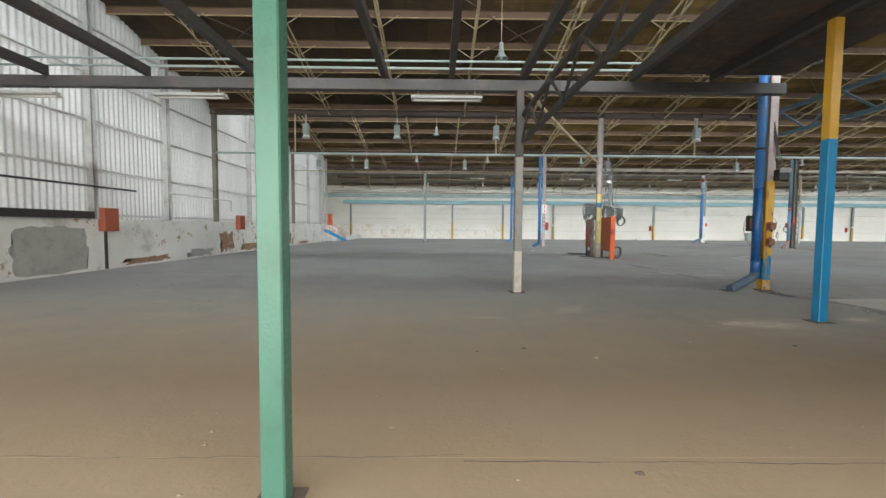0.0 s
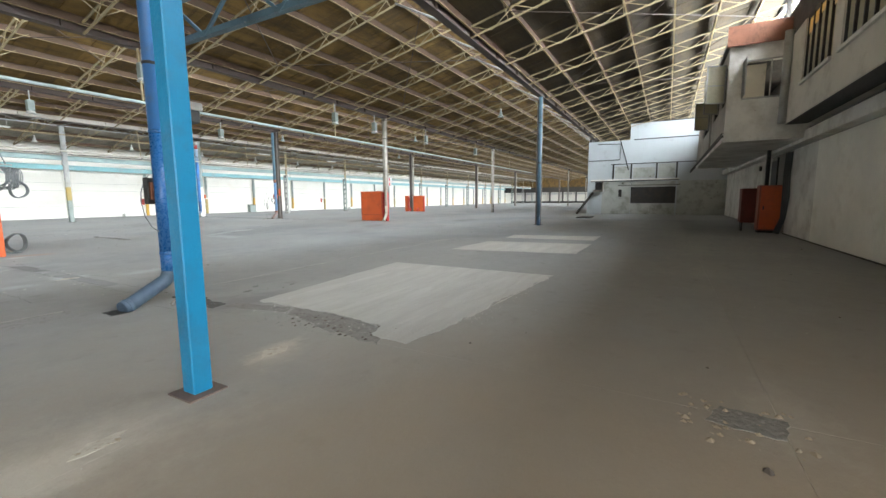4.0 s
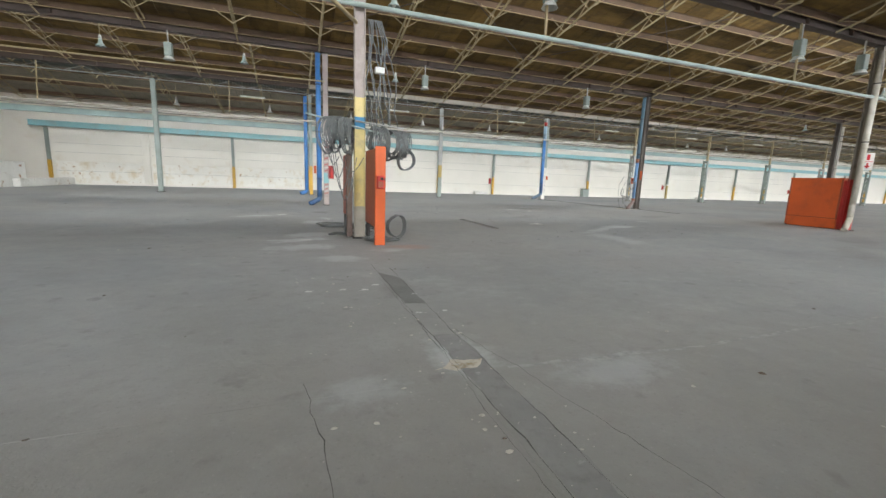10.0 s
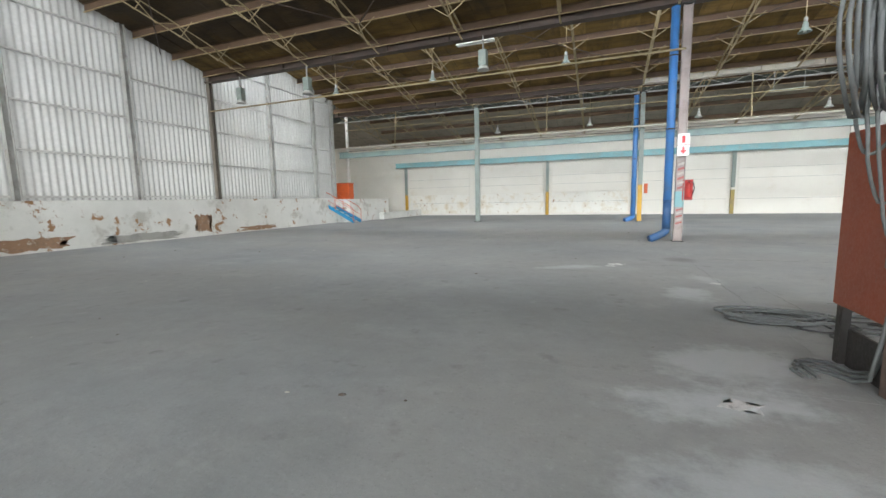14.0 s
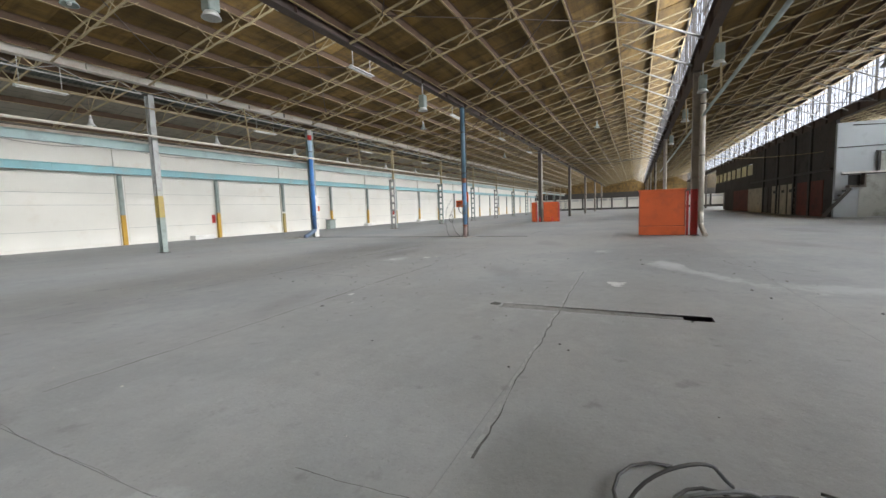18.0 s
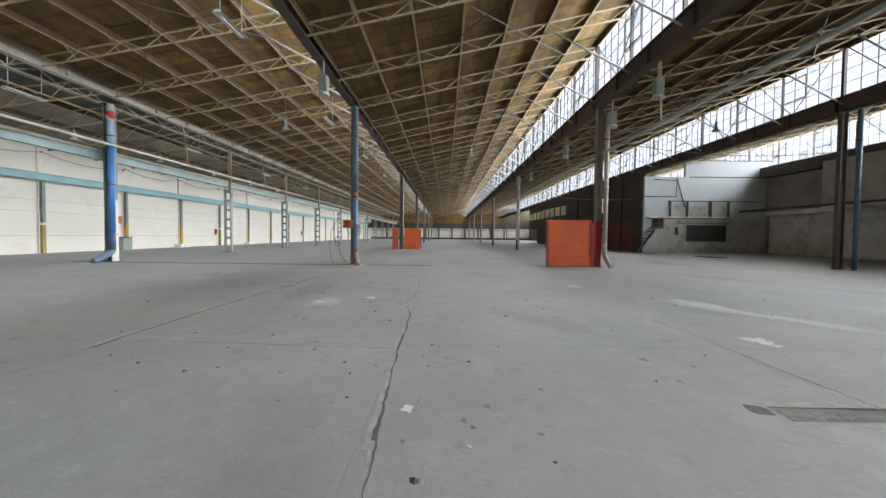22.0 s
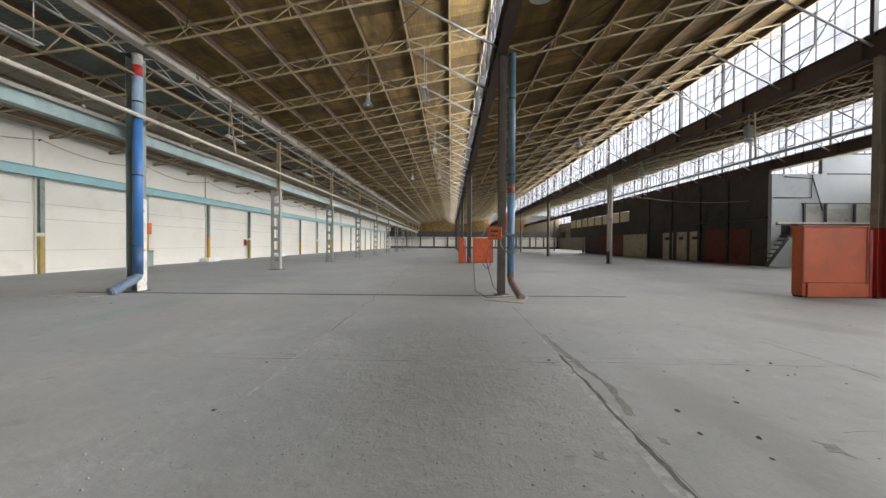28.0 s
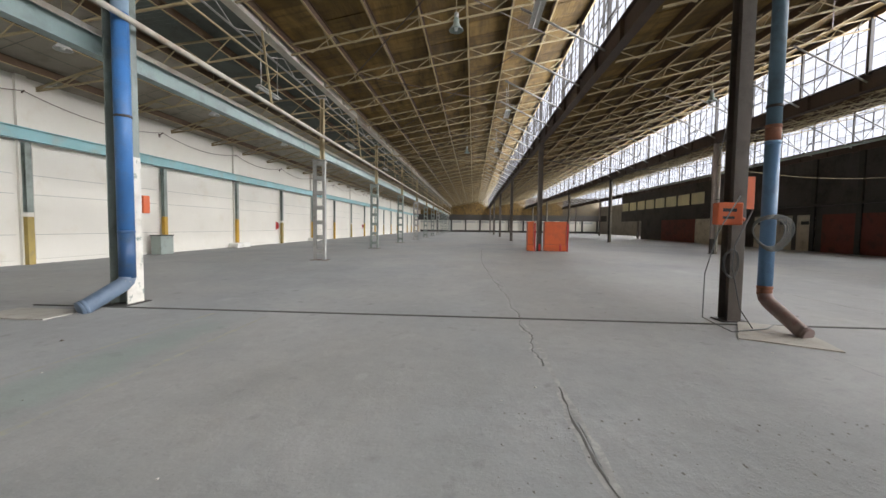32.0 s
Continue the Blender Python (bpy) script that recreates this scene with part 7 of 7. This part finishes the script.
solid("hanging_cable", tube(B(), [(9.60, 10.25, 1.05), (9.585, 10.24, 1.0), (9.58, 10.24, 0.98), (9.575, 10.24, 0.97), (9.57, 10.23, 0.95), (9.59, 10.22, 0.7), (9.55, 10.2, 0.45), (9.52, 10.16, 0.28), (9.56, 10.02, 0.12), (9.5, 9.96, 0.03), (9.36, 9.93, 0.015), (9.24, 9.98, 0.015), (9.27, 10.06, 0.02), (9.38, 10.06, 0.1), (9.48, 10.16, 0.3), (9.54, 10.2, 0.55)], 0.008, 6), M["cord"], "loose grey cable on the column", "cable")
solid("hanging_cable", tube(B(), [(9.37, 10.52, 1.76), (9.3, 10.52, 1.66), (9.25, 10.51, 1.52), (9.236, 10.5, 1.39), (9.24, 10.44, 1.2), (9.267, 10.34, 1.05), (9.33, 10.3, 0.99)], 0.007, 8), M["cable"], "stiff grey cable end hanging off the pipe", "cable")
blackbox = thing("black_cover", "black open cable cover clamped to the pipe", "cover", at=(9.335, 10.5, 1.36))
part("shell", bevelled(bx(B(), -0.06, 0.12, -0.02, 0.0, 0, 0.36), 0.006), M["black"], blackbox)
part("side", bevelled(bx(B(), -0.06, -0.045, -0.12, -0.02, 0.0, 0.36), 0.004), M["black"], blackbox)
part("inside", bevelled(bx(B(), 0.0, 0.1, -0.06, -0.02, 0.06, 0.3), 0.01), M["rust"], blackbox)
part("strap", tube(B(), [(0.06, 0.0, 0.28), (0.06, -0.15, 0.28)], 0.015, 6), M["black"], blackbox)
solid("hanging_cable", tube(B(), [(9.73, 10.27, 1.66), (9.775, 10.26, 1.62), (9.80, 10.26, 1.52), (9.79, 10.26, 1.43), (9.75, 10.26, 1.37), (9.72, 10.27, 1.36)], 0.006, 8), M["cable_dark"], "dark cable loop beside the switch box", "cable")
top_box = thing("junction_box", "black open junction box with wires on the column", "junction box", at=(9.80, 10.25, 2.5))
part("box", bevelled(bx(B(), -0.1, 0.12, -0.12, 0.1, 0, 0.24), 0.01), M["black"], top_box)
part("bracket", bx(B(), -0.12, -0.05, 0.0, 0.15, 0.05, 0.1), M["steel_dark"], top_box)
part("lid", bevelled(bx(B(), -0.12, 0.14, -0.16, -0.13, 0.16, 0.27), 0.006), M["steel_dull"], top_box)
for k in range(4):
    part("wire", tube(B(), [(-0.08 + 0.03 * k, -0.02, 0.24), (-0.14 + 0.05 * k, -0.05, 0.45), (-0.1 + 0.02 * k, 0.0, 0.7), (-0.14, 0.04, 1.0 + 0.1 * k)], 0.009, 6), M["cable_dark"], top_box)

# control gear on the middle-row column
ctl = thing("control_box", "orange motor control box on the dark column", "control box", at=(27.93, 30.62, 1.52))
part("box", bevelled(bx(B(), -0.16, 0.0, -0.05, 0.32, 0.0, 0.34), 0.015), M["orange"], ctl)
part("slot", bx(B(), -0.164, -0.16, 0.05, 0.25, 0.2, 0.25), M["black"], ctl)
part("slot", bx(B(), -0.164, -0.16, 0.08, 0.25, 0.09, 0.13), M["black"], ctl)
part("lever", tube(B(), [(-0.1, -0.05, 0.1), (-0.1, -0.1, 0.08)], 0.03, 8), M["orange"], ctl)
part("side_plate", bx(B(), 0.0, 0.03, -0.3, -0.18, 0.25, 0.75), M["orange"], ctl)
coil = thing("cable_coil", "grey cable coil hung on the column and pipe", "cables", at=(27.6, 30.40, 1.42))
for k in range(5):
    part("loop", tube(B(), loop_pts((-0.24 + 0.01 * k, 0.06 - 0.02 * k, 0.0), 0.2 + 0.015 * k, 1.0, (0.15, 1, 0), 1, rr, 24), 0.009, 6), M["cable"], coil)
part("tail", tube(B(), [(-0.35, 0.55, 0.5), (-0.4, 0.85, 0.0), (-0.3, 0.95, -0.6), (-0.2, 0.9, -1.25), (-0.4, 0.6, -1.405), (-0.2, 0.0, -1.395), (0.1, -0.3, -1.395)], 0.009, 6), M["cable"], coil)
part("tail", tube(B(), [(-0.3, 0.35, 0.3), (-0.36, 0.6, -0.2), (-0.36, 0.62, -0.5), (-0.3, 0.45, -1.1), (-0.2, 0.2, -1.395)], 0.009, 6), M["cable_dark"], coil)
part("loop", tube(B(), loop_pts((-0.36, 0.62, -0.45), 0.1, 2.0, (0.1, 1, 0), 2, rr), 0.008, 6), M["cable_dark"], coil)

# wall-side items
for x in (27.5, 51.2, 75.2):
    extinguisher(x, YN - 0.13, 1.15)
sb = thing("red_box", "small red hose box on the whitewashed column", "box", at=(28.3, 40.72, 1.62))
part("box", bevelled(bx(B(), -0.03, 0.12, -0.09, 0.09, 0, 0.32), 0.01), M["orange"], sb)
part("bracket", bx(B(), -0.25, -0.03, -0.03, 0.03, 0.15, 0.2), M["steel_dark"], sb)
sb = thing("red_box", "small orange box on the yellow column", "box", at=(9.72, 40.55, 1.45))
part("box", bevelled(bx(B(), 0.0, 0.16, -0.1, 0.1, 0, 0.5), 0.01), M["orange"], sb)
bn = thing("green_bin", "dark green steel bin against the wall post", "bin", at=(39.2, YN - 0.5, 0))
part("body", bevelled(bx(B(), -0.4, 0.4, -0.25, 0.25, 0, 0.85), 0.02), M["column_green"], bn)
part("rim", bevelled(bx(B(), -0.43, 0.43, -0.28, 0.28, 0.85, 0.9), 0.01), M["steel_dark"], bn)
for x in (26.3, 45.6, 57.5):
    solid("concrete_block", bevelled(bx(B(), -0.7, 0.7, -0.3, 0.3, 0, 0.28), 0.03), M["white_paint"], "low whitewashed concrete block at the wall", "block", "concrete blocks", at=(x, YN - 0.45, 0))
for y in (14.0, 22.5):
    wb = thing("wall_box", "red-orange steel box on the gable wall", "box", "gable boxes", (XW + 0.02, y, 1.2))
    part("box", bevelled(bx(B(), 0.0, 0.22, -0.28, 0.28, 0, 0.72), 0.012), M["orange_dull"], wb)
    part("conduit", tube(B(), [(0.08, 0.2, 0.72), (0.08, 0.2, 1.6)], 0.015, 6), M["steel_grey"], wb)
solid("conduit", tube(B(), [(XW + 0.12, 8.5, 2.55), (XW + 0.12, 15.2, 2.55)], 0.03, 8), M["steel_dark"], "dark pipe along the gable wall", "pipe")
solid("conduit", tube(B(), [(XW + 0.12, 16.9, 2.62), (XW + 0.12, 21.6, 2.62), (XW + 0.12, 21.6, 2.1)], 0.03, 8), M["steel_grey"], "grey pipe along the gable wall", "pipe")
for x in (46.5, 46.2):
    extinguisher(x, 29.4 + (x - 46.2) * 4, 0.03, plate=False)

# ==== south side equipment
rc = thing("red_cabinet", "dark red steel switch cabinets against the south wall", "cabinet", at=(26.6, 0.75, 0))
part("body", bevelled(bx(B(), -0.3, 0.25, -0.4, 0.35, 0.1, 1.85), 0.015), M["orange_dull"], rc)
dr = part("door", bevelled(bx(B(), -0.34, -0.302, -0.35, 0.3, 0.15, 1.8), 0.01), M["orange"], rc)
part("handle", bevelled(bx(B(), -0.365, -0.341, 0.18, 0.22, 0.9, 1.05), 0.005), M["black"], dr)
part("leg", bx(B(), -0.25, 0.2, -0.35, 0.3, 0, 0.1), M["black"], rc)
part("riser", tube(B(), [(0.0, 0.1, 1.85), (0.0, 0.1, 3.2)], 0.07, 8), M["steel_dark"], rc)
rc2 = thing("red_cabinet", "dark red louvred switch cabinet on a low stand", "cabinet", at=(27.35, 1.0, 0))
part("body", bevelled(bx(B(), -0.25, 0.35, -0.35, 0.55, 0.35, 1.75), 0.015), M["red_brown"], rc2)
for k in range(6):
    part("louvre", beam(B(), (-0.26, -0.28, 0.55 + 0.19 * k), (-0.26, 0.48, 0.55 + 0.19 * k), 0.03, 0.08), M["red_brown"], rc2)
for y in (-0.3, 0.45):
    part("leg", bx(B(), -0.2, 0.3, y, y + 0.05, 0, 0.35), M["steel_dark"], rc2)
for k in range(4):
    solid("hanging_cable", tube(B(), [(25.2 + 0.28 * k, 0.42, 3.0), (25.25 + 0.27 * k, 0.44, 2.2), (25.15 + 0.3 * k, 0.43, 1.4), (25.3 + 0.2 * k, 0.46, 0.6), (25.4 + 0.25 * k, 0.6, 0.03)], 0.03, 6), M["cable_dark"], "dark conduit hanging down the south wall", "cable")
door = tagged(new("door_1"), "dark open doorway in the south wall", "door", kind="structure")
# a black sheet stands in for the dark inside the doorway
part("dark_fill", bx(B(), 27.9, 29.0, 0.302, 0.33, 0, 2.9), M["black"], door)
part("frame", bx(B(), 27.8, 27.9, 0.3, 0.36, 0, 3.0), M["steel_dark"], door)
M["shutter"] = mk("shutter", (0.80, 0.78, 0.71), (0.60, 0.56, 0.48), (0.42, 0.36, 0.28), 0.8, fine=9, coarse=0.5, dirt_at=(0.54, 0.78), worn_at=(0.70, 0.74))
shut = tagged(new("wall_whitewash"), "whitewashed length of the south wall", "wall", kind="structure")
part("whitewash", bevelled(bx(B(), 15.55, 22.7, 0.3, 0.34, 0.03, 3.08), 0.012), M["shutter"], shut)
part("whitewash", bevelled(bx(B(), 22.75, 26.0, 0.3, 0.325, 0.03, 3.08), 0.012), M["stained_wall"], shut)
part("whitewash", bevelled(bx(B(), 29.1, 44.35, 0.3, 0.32, 0.03, 3.08), 0.01), M["stained_wall"], shut)
part("skirting", bx(B(), 15.55, 26.0, 0.3, 0.36, 0.0, 0.028), M["steel_dark"], shut)
for x, r in ((29.6, 0.16), (31.2, 0.12)):
    solid("wall_fan", tube(B(), [(x, 0.3, 2.75), (x, 0.42, 2.75)], r, 16), M["black"], "round dark extractor in the south wall", "fan", "extractors")
solid("pipe", tube(B(), [(9.6, 0.5, 3.48), (22.9, 0.5, 3.48)], 0.06, 8), M["steel_dark"], "dark pipe along the south wall", "pipe", "service pipes")
solid("pipe", tube(B(), [(22.5, 1.3, 3.62), (22.5, 1.3, 6.3)], 0.11, 10), M["steel_grey"], "grey downpipe on the office storey", "pipe", "service pipes")
for y in (0.335, 0.36):
    solid("pipe", tube(B(), [(XW, y, 3.2 + y * 0.1), (1.5, y, 3.2 + y * 0.1)], 0.03, 6), M["rust"], "rusty thin pipe along the south wall", "pipe", "service pipes")

# ==== lamps
def bell_lamp(x, y, z, drop, m):
    l = thing("bell_lamp", "bell-shaped metal factory lamp, unlit", "lamp", "bell lamps", (x, y, z))
    bm = B()
    lathe(bm, [(0.05, 0.34), (0.075, 0.30), (0.085, 0.18), (0.1, 0.14), (0.19, 0.03), (0.2, 0.0), (0.18, 0.005), (0.09, 0.13)], 16)
    part("shade", bm, m, l)
    part("neck", lathe(B(), [(0.06, 0.34), (0.06, 0.46), (0.02, 0.5)], 12), M["steel_grey"], l)
    part("bulb", lathe(B(), [(0.02, 0.13), (0.06, 0.06), (0.04, 0.0)], 10), M["tube_glass"], l)
    part("rod", tube(B(), [(0, 0, 0.48), (0, 0, drop)], 0.012, 6), M["steel_pale"], l)
for x in (1.0, 6.9, 12.8, 18.7, 24.9, 31, 37, 43, 49, 55):
    bell_lamp(x, 45.0, 5.75, 1.75, M["lamp_shade"])
for x in (-5, 0.3, 6.2, 14, 32.6, 51):
    bell_lamp(x, 35.2, 6.75, 1.95, M["lamp_green"])
for x in (2, 11.5, 39):
    bell_lamp(x, 25.0, 6.7, 1.65, M["lamp_green"])
for x in (4, 13.5, 31.0):
    bell_lamp(x, 13.6, 6.45, 2.2, M["lamp_green"])
def lamp_box(x, y, z):
    l = thing("lamp_housing", "pale grey hanging lamp housing", "lamp", "lamp housings", (x, y, z))
    part("body", bevelled(bx(B(), -0.13, 0.13, -0.13, 0.13, 0, 0.5), 0.02), M["lamp_green"], l)
    part("skirt", lathe(B(), [(0.12, 0.02), (0.2, -0.12), (0.19, -0.12), (0.1, 0.02)], 12), M["lamp_shade"], l)
    part("bracket", bx(B(), -0.02, 0.02, -0.02, 0.02, 0.5, 0.95), M["steel_grey"], l)
for x in (-4, 0.2, 4.8, 14.2, 23.5, 26.9, 33, 42):
    lamp_box(x, 20.28, 5.6)
for x in (-6.4, -3.0, 4.0, 14.3, 23.6):
    lamp_box(x, 30.48, 5.62)
def batten(x, y, z, along="x", drop=0.0):
    b_ = thing("batten_lamp", "long white batten lamp, unlit", "lamp", "batten lamps", pose(x, y, z, 0, 0, 0 if along == "x" else 90))
    bm = B()
    v = [[bm.verts.new((sx * 0.75, yy, zz)) for yy, zz in ((-0.14, 0.0), (-0.05, 0.08), (0.05, 0.08), (0.14, 0.0), (0.04, 0.015), (-0.04, 0.015))] for sx in (-1, 1)]
    for k in range(6):
        bm.faces.new((v[0][k], v[0][(k + 1) % 6], v[1][(k + 1) % 6], v[1][k]))
    bm.faces.new(v[0][::-1])
    bm.faces.new(v[1])
    part("reflector", bm, M["lamp_shade"], b_)
    part("tube", tube(B(), [(-0.7, 0, -0.01), (0.7, 0, -0.01)], 0.018, 8), M["tube_glass"], b_)
    for s in (-0.6, 0.6):
        part("hanger", bx(B(), s - 0.01, s + 0.01, -0.01, 0.01, 0.08, 0.1 + drop), M["steel_grey"], b_)
for x in (-6.6, -3.1, 2.3):
    batten(x, 9.9, 4.1, drop=0.12)
for x in (6.0, 16.0, 26.0, 36.0, 46.0, 56.0):
    batten(x, 42.2, 6.25, drop=1.5)
    batten(x - 3, 33.0, 7.3, drop=1.5)

# ==== wires and struts
def wire(p, q, sag, r=0.012, m="cable_dark", label="thin sagging wire across the hall"):
    p, q = Vector(p), Vector(q)
    pts = [p.lerp(q, k / 16) - Vector((0, 0, sag * 4 * (k / 16) * (1 - k / 16))) for k in range(17)]
    return solid("wire", tube(B(), pts, r, 6), M[m], label, "wire", "wires")
wire((46.9, 40.7, 6.0), (46.7, 30.8, 5.7), 0.3, 0.025, "steel_pale")
wire((46.7, 30.4, 5.6), (46.7, 20.6, 5.4), 0.5, 0.02)
wire((46.7, 20.2, 5.2), (46.5, 10.5, 4.6), 0.35, 0.02, "steel_pale")
wire((28.0, 20.2, 5.3), (28.0, 10.4, 4.9), 0.4, 0.015)
wire((9.6, 20.1, 4.4), (3.9, 9.95, 4.45), 0.1, 0.04, "steel_pale", "pale pipe strut from column to canopy")
wire((28.05, 30.45, 5.0), (46.7, 20.45, 5.2), 0.6, 0.015)

# cable strung on brackets along the top of the north wall
for k in range(15):
    x0 = -2.2 + 6.0 * k
    solid("wall_cable", tube(B(), [(x0 + 6.0 * q / 12, YN - 0.16, 5.72 - 0.34 * 4 * (q / 12) * (1 - q / 12)) for q in range(13)], 0.014, 6), M["cord"], "brown cable sagging between brackets on the white wall", "cable", "wall cables")
    wbk = thing("cable_bracket", "short rusty bracket holding the wall cable", "bracket", "cable brackets", (x0, YN, 5.6))
    part("arm", beam(B(), (0, 0.0, 0.0), (0, -0.2, 0.13), 0.04, 0.04), M["pipe_rusty"], wbk)
    part("plate", bx(B(), -0.05, 0.05, -0.02, 0.0, -0.08, 0.08), M["pipe_rusty"], wbk)

# old pipe trench filled with newer concrete
part("filled_trench", ragged([(9.44, 12.35), (9.66, 12.35), (9.66, 14.35), (9.44, 14.4)], [0.008, 0.012, 0.008, 0.012], 0.002, 71), M["trench_fill"], floor, "uneven concrete fill over an old trench")
part("filled_trench", ragged([(9.45, 15.35), (9.67, 15.28), (9.665, 16.5), (9.45, 16.85)], [0.008, 0.012, 0.008, 0.012], 0.002, 72), M["trench_dark"], floor, "darker concrete fill over an old trench")
for i, pts in enumerate(([(9.66, 10.9), (9.66, 12.6), (9.65, 14.4), (9.665, 17.1)], [(9.44, 12.3), (9.44, 14.5), (9.445, 17.4)])):
    part("crack", crack(pts, 0.012, 73 + i, 0.02, 0.55), M["crack"], floor)
part("pale_joint", crack([(9.78, 13.66), (11.8, 13.55), (14.6, 13.6)], 0.07, 76, 0.03, 0.4, 0.0018), M["dust_edge"], floor)
part("broken_spot", ragged([(9.2, 3.55), (9.45, 3.5), (9.5, 3.85), (9.25, 3.95)], [0.02] * 4, 0.004, 77), M["patch_rough"], floor)
litter(60, (9.0, 9.6, 3.4, 4.1), (0.01, 0.02, 0.03), M["chip_earth"], 21, "broken concrete crumbs at a slab corner")
litter(70, (9.25, 9.8, 12.4, 15.0), (0.006, 0.01, 0.02), M["chip_pale"], 22, "white crumbs along the filled trench")
litter(40, (8.3, 9.2, 12.6, 17.0), (0.006, 0.01, 0.018), M["chip_pale"], 23, "white crumbs on the floor beside the trench")
for k, (x, y, s) in enumerate(((6.5, 7.05, 0.1), (6.75, 7.15, 0.12), (7.3, 7.05, 0.1), (8.75, 7.38, 0.12), (9.45, 13.8, 0.13))):
    part("lime_splash", ragged([(x - s * 1.6, y - s * 0.4), (x + s * 0.8, y - s * 0.7), (x + s * 1.6, y + s * 0.3), (x - s * 0.3, y + s * 0.7)], [s * 0.2] * 4, 0.0025, 80 + k), M["lime_warm"], floor, "dried mortar splash")

# flaking paint at the colour changes of the yellow column
def flake(x, z, w, h, m, seed):
    rr_ = random.Random(seed)
    bm = B()
    n = 14
    ring = [(x + w * rr_.uniform(0.55, 1.1) * math.cos(2 * math.pi * k / n), z + h * rr_.uniform(0.55, 1.1) * math.sin(2 * math.pi * k / n)) for k in range(n)]
    fr_ = [bm.verts.new((min(max(a, -0.078), 0.078), -0.0815 - 0.0006 * (seed - 300), c)) for a, c in ring]
    bk_ = [bm.verts.new((min(max(a, -0.078), 0.078), -0.0801, c)) for a, c in ring]
    bm.faces.new(fr_)
    for k in range(n):
        bm.faces.new((fr_[k], fr_[(k + 1) % n], bk_[(k + 1) % n], bk_[k]))
    return part("paint_flake", bm, M[m], yellow_column)
yellow_column = [o for o in bpy.data.objects if o.name.startswith("column") and o.parent is None and abs(o.location.x - 9.655) < 0.01 and abs(o.location.y - 10.37) < 0.01][0]
for i, (x, z, w, h, m) in enumerate(((-0.065, 0.68, 0.022, 0.12, "yellow"), (0.045, 0.77, 0.035, 0.04, "blue_light"), (0.06, 0.76, 0.02, 0.05, "blue_light"), (-0.07, 0.58, 0.014, 0.10, "rust"), (0.0, 0.29, 0.05, 0.03, "blue_light"), (-0.05, 0.36, 0.04, 0.03, "yellow"), (0.05, 0.33, 0.02, 0.04, "yellow"), (0.03, 0.1, 0.05, 0.06, "pink_grey"), (-0.05, 0.06, 0.03, 0.05, "rust"), (-0.065, 1.3, 0.015, 0.2, "rust"), (0.06, 1.75, 0.018, 0.05, "rust"), (0.02, 2.6, 0.05, 0.07, "pink_grey"), (-0.06, 2.2, 0.018, 0.12, "rust"), (0.03, 1.22, 0.025, 0.035, "rust"))):
    flake(x, z, w, h, m, 300 + i)
litter(160, (6.4, 8.5, 10.5, 10.95), (0.008, 0.014, 0.028), M["chip_dust"], 17, "spalled concrete crumbs along the joint")
